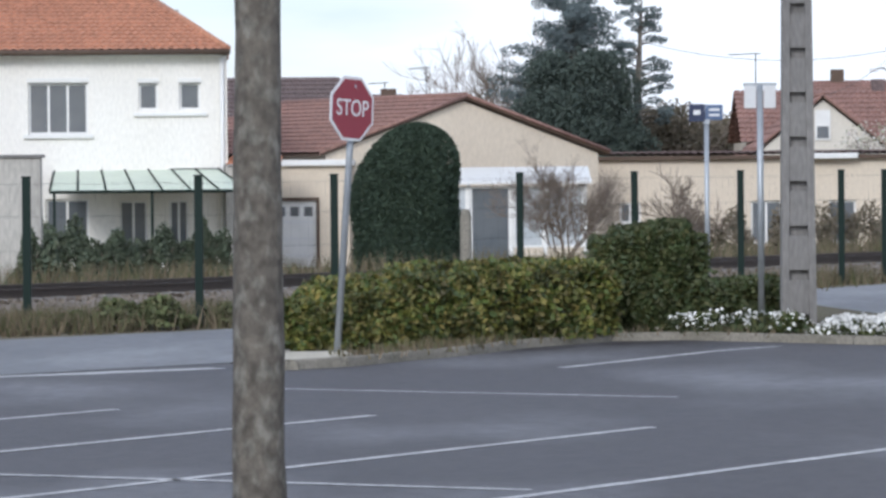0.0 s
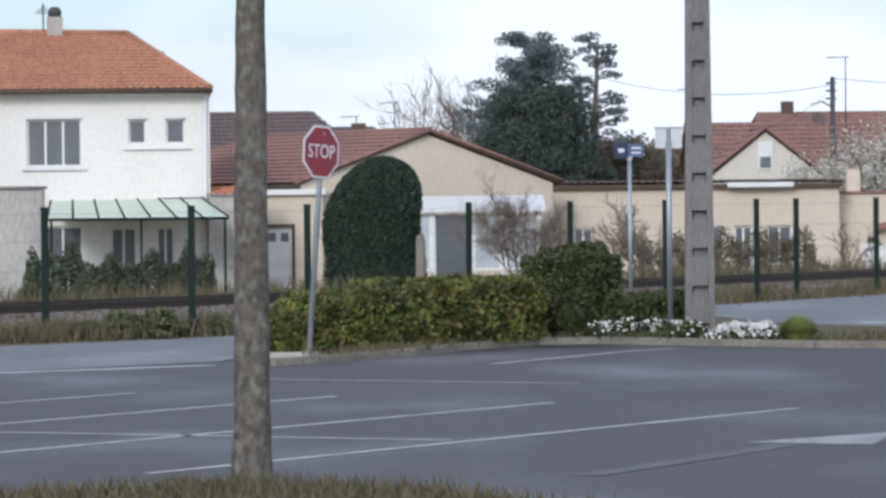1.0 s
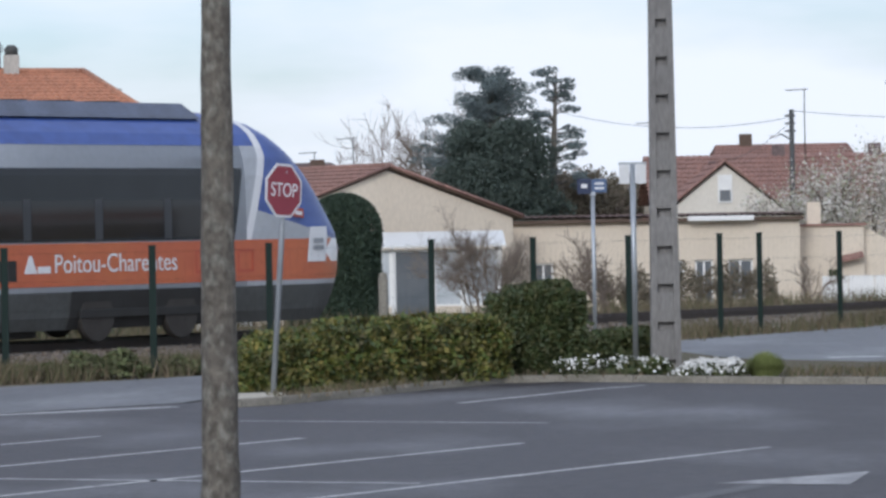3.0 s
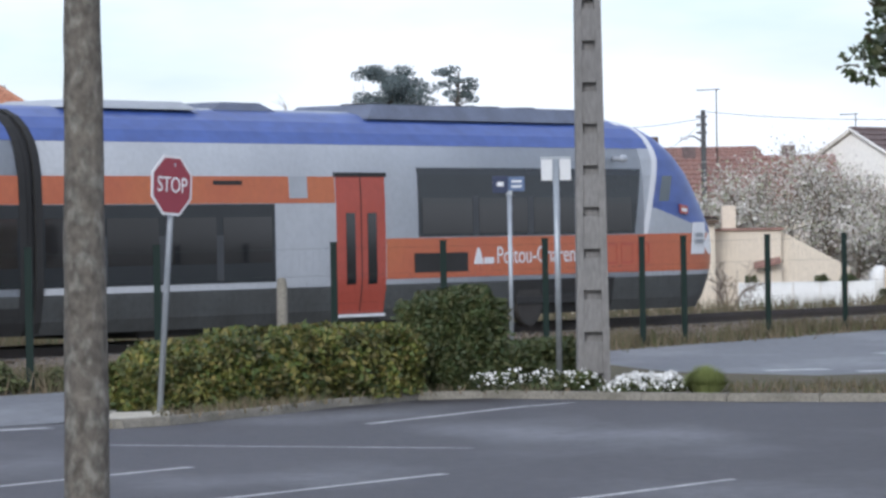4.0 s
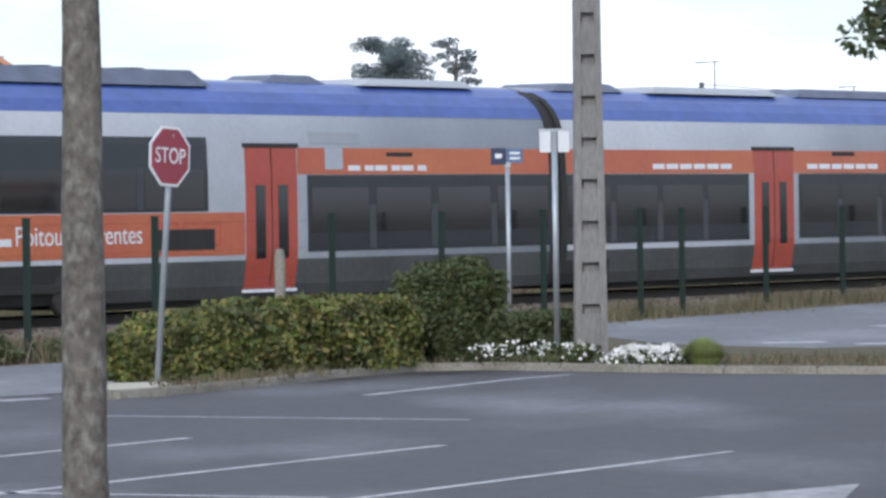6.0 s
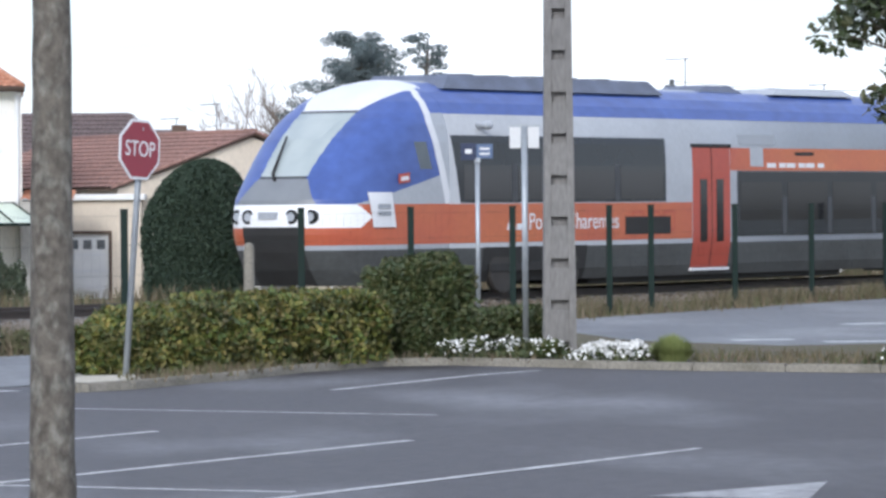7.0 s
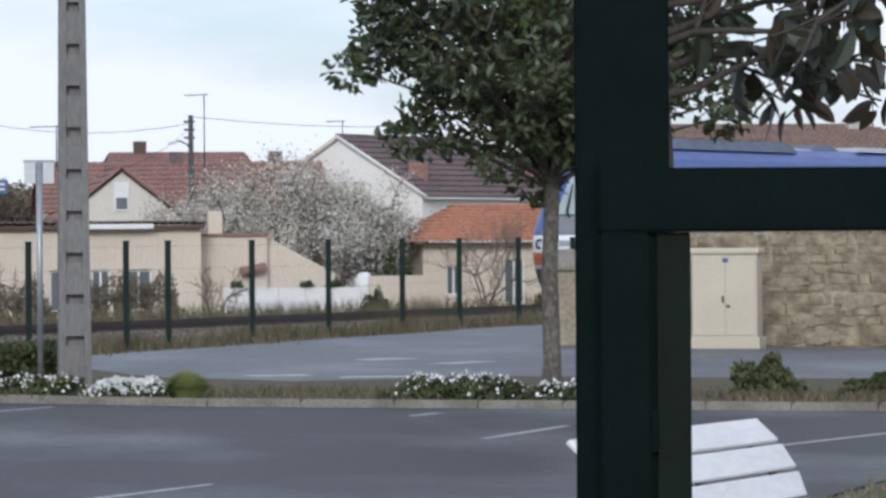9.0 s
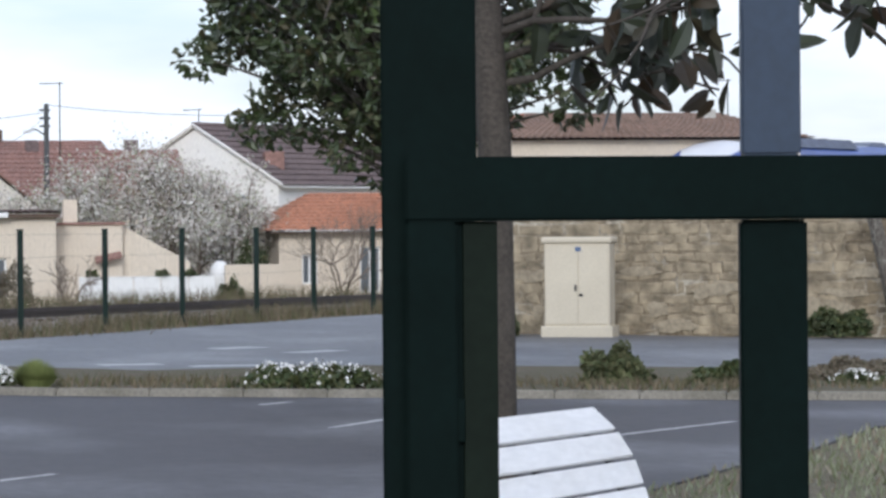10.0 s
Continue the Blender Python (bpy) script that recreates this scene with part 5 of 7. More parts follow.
def gable_house_far():
    t = thing("house", "beige house with brown tiled roof and a gabled wing", "house", (-0.04, 125, -0.16))
    gable_body(t, (10.05, 0), (0, 1), 2.5, 6, 3.98, 2.0, -0.5, CREAM_WALL, TILE_RED)
    w = part("gable_window_frame", boxed(9.82, 10.27, -0.05, -0.01, 2.8, 3.68), TRIM, t, "white framed gable window")
    part("gable_pane", boxed(9.88, 10.21, -0.07, -0.05, 2.86, 3.2), PANE, w)
    box_walls(t, 8.2, 17.0, 5.5, 12, -0.5, 2.8, BEIGE_WALL)
    tiles((8.0, 5.2, 2.75), (17.2, 5.2, 2.75), (17.2, 8.7, 4.42), (8.0, 8.7, 4.42), TILE_RED, t)
    tiles((17.2, 12.3, 2.75), (8.0, 12.3, 2.75), (8.0, 8.7, 4.42), (17.2, 8.7, 4.42), TILE_RED, t)
    for x in (12.3, 15.5):
        part("chimney", boxed(x, x + 0.4, 8.5, 8.9, 4.2, 4.75, 0.01), TILE_DARK, t)
    t = thing("chimney_stack", "pale rendered chimney stack", "chimney", (11.57, 113, 0))
    part("chimney_body", boxed(-0.19, 0.19, -0.19, 0.19, -0.5, 2.55, 0.01), BEIGE_WALL, t)


def white_gable_house():
    t = thing("house", "white gabled house with brown roof and brick chimney", "house", (-0.2, 135, -0.13))
    gable_body(t, (18.1, 0), (0.62, 0.78), 3.1, 9, 5.1, 3.25, -0.5, WHITE_WALL, TILE_DARK, WHITE_WALL)
    for s0, s1, z0, z1, name, mat, out, p in ((1.45, 2.05, 2.0, 2.98, "window", TRIM, 0.02, t), (1.52, 1.98, 2.08, 2.9, "pane", PANE, 0.045, None)):
        q = [Vector((18.1 + 0.78 * s - 0.62 * out, -0.62 * s - 0.78 * out, z)) for s, z in ((s0, z0), (s1, z0), (s1, z1), (s0, z1))]
        w = part(name, slab(bmesh.new(), q, (0.0124, 0.0156, 0)), mat, p or w, "white framed window" if p else "")
    part("chimney", boxed(20.3, 20.95, -0.5, 0.0, 2.0, 4.35, 0.02), TILE_RED, t, "orange brick chimney breast")


def orange_roof_house():
    t = thing("house", "low cream house with orange tiled roof", "house", (0.54, 116, 0))
    hs = [(19.5, 20.1, -0.1, 1.2), (17.85, 18.3, 0.15, 1.0), (20.8, 21.3, 0.1, 1.1)]
    box_walls(t, 17.2, 24.5, 0, 6, -0.5, 1.6, BEIGE_WALL, hs)
    for h in hs:
        window(t, *h, 0, 2, sill=False)
    e = 1.62
    A, B, C, D = (16.9, -0.35, e), (24.8, -0.35, e), (24.8, 6.35, e), (16.9, 6.35, e)
    r0, r1 = (18.6, 3.0, 2.72), (23.0, 3.0, 2.72)
    tiles(A, B, r1, r0, TILE_ORANGE, t)
    tiles(D, A, r0, r0, TILE_ORANGE, t)
    tiles(B, C, r1, r1, TILE_ORANGE, t)
    tiles(C, D, r0, r1, TILE_ORANGE, t)
    part("roof_deck", slab(bmesh.new(), [A, B, C, D], (0, 0, -0.03)), BROWN_TRIM, t)
    t = thing("garden_wall", "low cream garden wall", "wall", (0, 113, 0))
    part("wall", boxed(15.8, 17.4, 0, 0.15, -0.5, 0.75, 0.01), BEIGE_WALL, t)


gable_house_far()
white_gable_house()
orange_roof_house()


def dark_roof_house():
    t = thing("house", "house with dark brown roof behind the garage", "house", (0, 128, 0))
    box_walls(t, -11, -2.2, 0, 8, -0.5, 2.7, GREY_WALL)
    tiles((-11.2, -0.3, 2.7), (-2.0, -0.3, 2.7), (-4.4, 4, 4.75), (-10, 4, 4.75), TILE_DARK, t)
    tiles((-2.0, -0.3, 2.7), (-2.0, 8.3, 2.7), (-4.4, 4, 4.75), (-4.4, 4, 4.75), TILE_DARK, t)
    tiles((-2.0, 8.3, 2.7), (-11.2, 8.3, 2.7), (-10, 4, 4.75), (-4.4, 4, 4.75), TILE_DARK, t)
    t = thing("house", "house with dark brown roof behind the beige gable", "house", (0, 142, 0))
    box_walls(t, -6, -1.6, 0, 6, -0.5, 3.0, GREY_WALL)
    tiles((-6.2, -0.3, 3.0), (-1.4, -0.3, 3.0), (-2.6, 3, 4.45), (-5.4, 3, 4.45), TILE_DARK, t)
    tiles((-1.4, -0.3, 3.0), (-1.4, 6.3, 3.0), (-2.6, 3, 4.45), (-2.6, 3, 4.45), TILE_DARK, t)
    t = thing("lean_to", "small orange tiled lean-to between house and garage", "lean-to", (0, 99.5, 0))
    part("wall", boxed(-5.9, -4.75, 0, 2, -0.5, 1.95), GREY_WALL, t)
    tiles((-5.9, -0.15, 1.95), (-4.65, -0.15, 1.95), (-4.65, 2, 2.2), (-5.9, 2, 2.2), TILE_ORANGE, t)
    t = thing("garden_wall", "stained white garden wall end by the track", "wall", (0, 80, 0))
    part("wall", boxed(-11.5, -8.15, 0, 0.3, -0.5, 2.12, 0.02), GREY_WALL, t)
    part("coping", boxed(-11.5, -8.1, -0.05, 0.35, 2.12, 2.18, 0.01), CONCRETE, t)


dark_roof_house()


def red_roofs_far():
    for x0, x1, y, z in ((12.5, 19.0, 165, 5.3), (24.0, 34.0, 160, 5.0)):
        t = thing("house", "distant house with brown-red roof", "house", (0, y, 0), group="distant houses")
        box_walls(t, x0, x1, 0, 8, -0.5, z - 1.8, BEIGE_WALL)
        tiles((x0 - 0.3, -0.3, z - 1.8), (x1 + 0.3, -0.3, z - 1.8), (x1 - 0.5, 4, z), (x0 + 0.5, 4, z), TILE_RED, t)
        tiles((x1 + 0.3, 8.3, z - 1.8), (x0 - 0.3, 8.3, z - 1.8), (x0 + 0.5, 4, z), (x1 - 0.5, 4, z), TILE_RED, t)
        part("chimney", boxed(x0 + 1.5, x0 + 2.0, 3.7, 4.2, z - 0.2, z + 0.45), BROWN_TRIM, t)


red_roofs_far()


def line_pole(at, top, label, lamp=True):
    t = thing("telegraph_pole", label, "utility pole", (at[0], at[1], -0.45), group="telegraph poles")
    bm = bmesh.new()
    tube(bm, [(0, 0, 0), (0, 0, top)], [0.11, 0.075], 8)
    part("shaft", bm, T_SKIRT, t)
    for z in (0.2, 0.45, 0.7):
        part("crossarm", boxed(-0.22, 0.12, -0.04, 0.04, top - z - 0.03, top - z + 0.03), IRON, t)
    if lamp:
        bm = bmesh.new()
        tube(bm, [(0, 0, top - 1.0), (-0.35, -0.2, top - 0.8), (-0.55, -0.3, top - 0.85)], [0.025, 0.025, 0.02], 6)
        part("lamp_arm", bm, IRON, t)
        part("lamp_head", boxed(-0.75, -0.5, -0.38, -0.22, top - 0.92, top - 0.82, 0.02), WHITE_SIGN, t)


line_pole((12.58, 130), 6.1, "dark telegraph pole with crossarms and street lamp")


def aerial(x, y, z0, z1, w):
    t = thing("aerial", "thin television aerial mast", "aerial", (x, y, z0), group="aerials")
    bm = bmesh.new()
    h = z1 - z0
    tube(bm, [(0, 0, 0), (0, 0, h)], [0.022, 0.018], 5)
    part("mast", bm, IRON, t)
    bm = bmesh.new()
    tube(bm, [(-w, 0, h - 0.05), (w * 0.2, 0, h - 0.02)], [0.014, 0.014], 4)
    boom = part("boom", bm, IRON, t)
    for k in range(5):
        x1 = -w + k * w * 0.28
        bm = bmesh.new()
        tube(bm, [(x1, -0.25, h - 0.03), (x1, 0.25, h - 0.03)], [0.01, 0.01], 4)
        part("element", bm, IRON, boom)


aerial(13.1, 131, 4.0, 6.35, 0.6)
aerial(18.15, 136, 4.8, 5.65, 0.5)
aerial(8.3, 128.5, 4.0, 5.3, 0.8)
aerial(30.76, 116, 3.2, 5.9, 0.35)
aerial(-1.6, 130, 3.0, 5.0, 0.5)
aerial(-2.9, 132, 3.0, 4.6, 0.5)
wires = thing("overhead_wire", "thin sagging overhead wires", "cable")
for a, b, sag in (((4.9, 139, 6.1), (12.6, 130, 5.4), 0.5), ((12.6, 130, 5.6), (30, 128, 6.4), 0.7), ((12.6, 130, 5.3), (9.9, 124.5, 3.9), 0.2)):
    bm = bmesh.new()
    pts = [Vector(a).lerp(Vector(b), k / 10) - Vector((0, 0, sag * 4 * (k / 10) * (1 - k / 10))) for k in range(11)]
    tube(bm, pts, [0.009] * 11, 4, False)
    part("wire", bm, IRON, wires)


def water_tank():
    t = thing("water_tank", "white rounded garden water tank beside the wall", "water tank", (15.8, 114, -0.5))
    bm = bmesh.new()
    tube(bm, [(0, 0, 0), (0, 0, 0.9), (0, 0, 1.15), (0, 0, 1.3), (0, 0, 1.36)], [0.3, 0.3, 0.27, 0.16, 0.06], 20)
    part("body", bm, TRIM, t)
    bm = bmesh.new()
    tube(bm, [(0, 0, 1.35), (0, 0, 1.42)], [0.08, 0.08], 12)
    part("cap", bm, IRON, t, "dark cap")


water_tank()
for k, x in enumerate((11.75, 13.6, 14.3)):
    bush("planter_bush", "small dark plant on the low white wall", (x, 109.1), 0.2, 0.18, 500, 0.06, BUSH_LEAF, 200 + k, "plant", z0=0.5, group="planter plants")


def pole(at, h, r, label, mat):
    t = thing("wooden_pole", label, "pole", (at[0], at[1], -0.05), group="poles")
    bm = bmesh.new()
    tube(bm, [(0, 0, -0.1), (0, 0, h)], [r, r * 0.75], 12)
    part("shaft", bm, mat, t)
    bm = bmesh.new()
    tube(bm, [(0, 0, h), (0, 0, h + 0.06)], [r * 0.8, r * 0.3], 12)
    part("cap", bm, IRON, t)


pole((16.95, 62.6), 6.0, 0.075, "brown wooden pole in front of the stone wall", BARK)


# ---------------------------------------------------------------- right side: stone wall, cabinet
def stone_wall():
    t = thing("stone_wall", "old rubble stone boundary wall with tile coping", "wall", kind="structure")
    a, b = Vector((13.0, 67.5, 0)), Vector((32.0, 55.0, 0))
    d = (b - a).normalized()
    t.matrix_basis = Matrix.Translation(a) @ Matrix.Rotation(math.atan2(d.y, d.x), 4, "Z")
    L = (b - a).length
    H = 2.2
    part("mortar_core", boxed(0, L, 0.012, 0.4, -0.3, H), STONE, t, "sandy mortar")
    rng = np.random.default_rng(91)
    z = 0.0
    count = 0
    rest = bmesh.new()
    while z < H - 0.08:
        h = rng.uniform(0.1, 0.22)
        h = min(h, H - z)
        x = -0.02
        while x < L:
            w = rng.uniform(0.1, 0.42) * (1.6 if rng.random() < 0.12 else 1)
            bm = bmesh.new() if (count < 300 and 0.5 < x < 7) else rest
            o = rng.uniform(-0.004, 0.008)
            g = 0.013
            q = [(x + g, z + g), (x + w - g, z + g), (x + w - g, z + h - g), (x + g, z + h - g)]
            q = [(px + rng.normal() * 0.022, pz + rng.normal() * 0.02) for px, pz in q]
            m = [((px * 0.8 + (x + w / 2) * 0.2), (pz * 0.8 + (z + h / 2) * 0.2)) for px, pz in q]
            v0 = [bm.verts.new((px, 0.05, pz)) for px, pz in q]
            v1 = [bm.verts.new((px, 0.012, pz)) for px, pz in q]
            v2 = [bm.verts.new((px, o, pz)) for px, pz in m]
            for r, s in ((v0, v1), (v1, v2)):
                for k in range(4):
                    bm.faces.new((r[k], r[(k + 1) % 4], s[(k + 1) % 4], s[k]))
            bm.faces.new(v2)
            if bm is not rest:
                bmesh.ops.recalc_face_normals(bm, faces=bm.faces)
                part("stone", bm, STONE_PIECE, t)
                count += 1
            x += w
        z += h
    bmesh.ops.recalc_face_normals(rest, faces=rest.faces)
    tagged(part("stones", rest, STONE_PIECE, t, "rubble stones"), kind="stuff")
    # remains of lime plaster, mostly low on the wall
    for k in range(26):
        cx, cz = rng.uniform(0.6, 12.0), min(1.9, 0.12 + abs(rng.normal()) * 0.55)
        rx, rz = rng.uniform(0.12, 0.5), rng.uniform(0.05, 0.16)
        poly = []
        for m in range(14):
            a = 2 * math.pi * m / 14
            q = rng.uniform(0.6, 1.15)
            poly.append((cx + rx * q * math.cos(a), -0.011 - 0.0006 * k, max(0.0, cz + rz * q * math.sin(a))))
        part("plaster_patch", slab(bmesh.new(), poly, (0, 0.03, 0)), LIME, t, "patch of old lime plaster")
    tiles((-0.1, -0.12, H + 0.02), (L, -0.12, H + 0.02), (L, 0.25, H + 0.2), (-0.1, 0.25, H + 0.2), TILE_ORANGE, t, name="coping_tiles")
    tiles((L, 0.55, H + 0.02), (-0.1, 0.55, H + 0.02), (-0.1, 0.25, H + 0.2), (L, 0.25, H + 0.2), TILE_ORANGE, t, name="coping_tiles")
    part("end_pier", boxed(-0.62, -0.02, -0.08, 0.48, -0.3, 1.24, 0.03), LIME, t, "squared stone end pier")
    bm = bmesh.new()
    rings = [[bm.verts.new(p) for p in ((-0.32 - w, 0.2 - w, z), (-0.32 + w, 0.2 - w, z), (-0.32 + w, 0.2 + w, z), (-0.32 - w, 0.2 + w, z))] for w, z in ((0.35, 1.24), (0.35, 1.3), (0.2, 1.46), (0.14, 1.58))]
    for r, q in zip(rings, rings[1:]):
        for k in range(4):
            bm.faces.new((r[k], r[(k + 1) % 4], q[(k + 1) % 4], q[k]))
    bm.faces.new(rings[0][::-1])
    bm.faces.new(rings[-1])
    part("pier_cap", bm, KERB, t, "stepped stone cap")
    p = part("name_plate", boxed(0.25, 0.72, -0.06, -0.035, 1.68, 1.92, 0.005), BLUE_PLATE, t, "small blue plate with unreadable bars")
    for zz in (1.74, 1.82):
        part("bar", boxed(0.32, 0.65, -0.064, -0.06, zz, zz + 0.04), WHITE_SIGN, p)


STONE_PIECE = material("pale_rubble_stone", (0.23, 0.185, 0.12), 0.95, island=((0.19, 0.15, 0.098), (0.31, 0.26, 0.18), (0.16, 0.128, 0.086), (0.25, 0.2, 0.132), (0.21, 0.168, 0.11)), fine=4, fine_amount=0.5, bump=0.8, bump_scale=12)
LIME = material("old_lime_plaster", (0.38, 0.325, 0.235), 0.95, second=(0.24, 0.2, 0.14), scale=3.5, amount=1.0, fine=14, fine_amount=0.25, bump=0.7, bump_scale=16)
stone_wall()


def cabinet():
    t = thing("street_cabinet", "tall cream street utility cabinet on a plinth", "utility cabinet", (14.7, 64.5, 0.03), -26)
    part("body", boxed(-0.53, 0.53, 0, 0.4, 0.14, 1.46, 0.02), CABINET, t)
    part("plinth", boxed(-0.58, 0.58, -0.04, 0.44, -0.1, 0.15, 0.015), CABINET, t)
    bm = boxed(-0.57, 0.57, -0.04, 0.44, 1.46, 1.56, 0.03)
    part("lid", bm, CABINET, t, "weathered sloping lid")
    for xa, xb in ((-0.5, 0.02), (0.03, 0.5)):
        d = part("door", boxed(xa, xb, -0.015, 0.0, 0.18, 1.42, 0.006), CABINET, t)
    part("lock", boxed(0.04, 0.1, -0.035, -0.015, 0.62, 0.66), IRON, t)
    part("handle", boxed(-0.03, 0.0, -0.04, -0.015, 0.7, 0.8), IRON, t)
    part("badge", boxed(-0.02, 0.07, -0.022, -0.015, 1.33, 1.4), BLUE_PLATE, t, "small blue badge")


cabinet()
bm = bmesh.new()
tube(bm, [(19.35, 62.2, -0.1), (19.05, 62.1, 1.1), (18.75, 62.0, 2.2), (18.7, 62.0, 2.7)], [0.14, 0.12, 0.1, 0.08], 10)
single("leaning_trunk", bm, BARK, "leaning bare brown trunk in front of the stone wall", "tree trunk")


def wall_house():
    t = thing("house", "house with brown-orange tiled roof behind the stone wall", "house", (0, 110, 0))
    box_walls(t, 22.5, 31.2, 0, 8, -0.5, 4.05, BEIGE_WALL)
    tiles((22.0, -0.4, 4.05), (31.5, -0.4, 4.05), (29.85, 4, 4.86), (24.5, 4, 4.86), TILE_BROWN, t)
    tiles((22.0, 8.4, 4.05), (22.0, -0.4, 4.05), (24.5, 4, 4.86), (24.5, 4, 4.86), TILE_ORANGE, t)
    tiles((31.5, 8.4, 4.05), (22.0, 8.4, 4.05), (24.5, 4, 4.86), (29.85, 4, 4.86), TILE_DARK, t)
    tiles((31.5, -0.4, 4.05), (31.5, 8.4, 4.05), (29.85, 4, 4.86), (29.85, 4, 4.86), TILE_DARK, t)
    part("chimney", boxed(29.25, 29.6, 2.9, 3.3, 4.4, 4.95, 0.01), GREY_WALL, t)


wall_house()


# ---------------------------------------------------------------- broadleaf trees on the lot side
def leafy_tree(name, label, at, r, centre_z, rz, trunk_r, fork_z, n_clump, per, size, seed, flat=0.0):
    rng = np.random.default_rng(seed)
    t = thing(name, label, "tree", (at[0], at[1], 0.05), group="lot trees")
    bm = bmesh.new()
    tube(bm, [(0, 0, -0.15), (0.02, 0, 0.3), (0, 0.02, fork_z * 0.6), (0.03, 0, fork_z), (0.0, 0, centre_z + 0.4 * rz)], [trunk_r * 1.25, trunk_r, trunk_r * 0.92, trunk_r * 0.85, trunk_r * 0.25], 12)
    pts, outs = [], []
    for k in range(n_clump):
        u = rng.normal(size=3)
        u /= np.linalg.norm(u)
        q = rng.uniform(0.35, 1.0) ** 0.5 * rng.uniform(0.85, 1.12)
        c = np.array([u[0] * r * q, u[1] * r * q, centre_z + u[2] * rz * q])
        if c[2] < fork_z + 0.05:
            c[2] = fork_z + 0.05 + 0.3 * rng.random()
        b = np.array([0, 0, fork_z + 0.55 * max(0, c[2] - fork_z) * rng.uniform(0.2, 0.8)])
        mid = (b + c) / 2 + np.array([0, 0, 0.12])
        tube(bm, [tuple(b), tuple(mid), tuple(c)], [0.035, 0.022, 0.008], 4, False)
        m = clump(rng, c, (0.38, 0.38, 0.3), per)
        pts.append(m)
        outs.append(m - c)
    part("trunk", bm, BARK, t)
    o = np.vstack(outs)
    o /= np.maximum(np.linalg.norm(o, axis=1)[:, None], 0.05)
    leaf_mesh("crown", np.vstack(pts), size, MAGNOLIA_LEAF, t, rng, o, slim=0.48)
    return t


leafy_tree("evergreen_tree", "round-crowned evergreen tree with dark glossy leaves", (8.75, 47.3), 2.42, 4.55, 2.2, 0.105, 2.2, 230, 95, 0.15, 101)


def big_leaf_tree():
    """A magnolia whose drooping, large leaves hang before the sky, their backlit darkness put into the colour."""
    rng = np.random.default_rng(111)
    t = thing("magnolia_tree", "magnolia with large drooping leaves, coloured dark as if backlit", "tree", (4.46, 20.6, 0), group="lot trees")
    bm = bmesh.new()
    tube(bm, [(-0.03, 0, -0.1), (-0.03, 0, 1.2), (-0.06, 0, 2.2), (-0.12, 0, 3.2), (-0.1, 0, 5.0)], [0.085, 0.07, 0.085, 0.08, 0.04], 14)
    tips = []
    for z, wx, wy, L in ((2.5, 1.0, -0.2, 0.62), (2.62, 1.0, 0.35, 0.8), (2.75, 0.75, -0.6, 0.7), (2.85, -0.6, 0.3, 0.6), (2.8, 1.0, 0.1, 1.05), (3.0, 0.9, -0.25, 1.15), (3.2, 0.9, 0.3, 1.1), (3.3, -0.9, -0.3, 0.7), (3.5, 0.5, 0.8, 0.8), (3.9, -0.3, -0.8, 0.8), (4.3, 0.6, -0.4, 0.7), (2.95, 1.0, 0.0, 1.5), (3.1, 1.0, 0.2, 1.7)):
        limbs(bm, rng, (-0.06, 0, z), (wx, wy, 0.16 if L < 1.3 else 0.06), L, 0.024, 2, 0.6, 3, tips, -0.03, 6, 0.68)
    part("trunk", bm, DARK_BARK, t)
    c = np.array([q for q, d in tips if d <= 1])
    k = rng.integers(0, len(c), 540)
    p = c[k] + rng.normal(0, 0.045, (len(k), 3))
    p[:, 2] -= 0.03
    p = p[(p[:, 2] > 2.42) & (p[:, 0] > -0.3)]
    n = len(p)
    # leaves as pointed ovals with a fold
    a = rng.normal(size=(n, 3)) * 0.7
    a[:, 2] -= 0.75
    a /= np.linalg.norm(a, axis=1)[:, None]
    b = np.cross(a, rng.normal(size=(n, 3)))
    b /= np.linalg.norm(b, axis=1)[:, None]
    up = np.cross(a, b)
    s = rng.uniform(0.13, 0.27, (n, 1))
    prof = ((0.0, 0.0), (0.2, 0.17), (0.5, 0.24), (0.8, 0.15), (1.0, 0.0))
    vs = []
    for f, w in prof:
        mid = p + a * s * f - up * s * 0.12 * (f - 0.3) ** 2
        vs += [mid, mid + b * s * w + up * s * w * 0.25, mid - b * s * w + up * s * w * 0.25]
    v = np.stack(vs, 1).reshape(-1, 3)
    o = np.arange(n)[:, None] * 15
    fc = np.concatenate([o + np.array([[3 * q, 3 * q + 1, 3 * q + 4, 3 * q + 3]]) for q in range(4)] + [o + np.array([[3 * q, 3 * q + 3, 3 * q + 5, 3 * q + 2]]) for q in range(4)], 0)
    mesh_object("crown", v, fc, BACKLIT_LEAF, t)


big_leaf_tree()


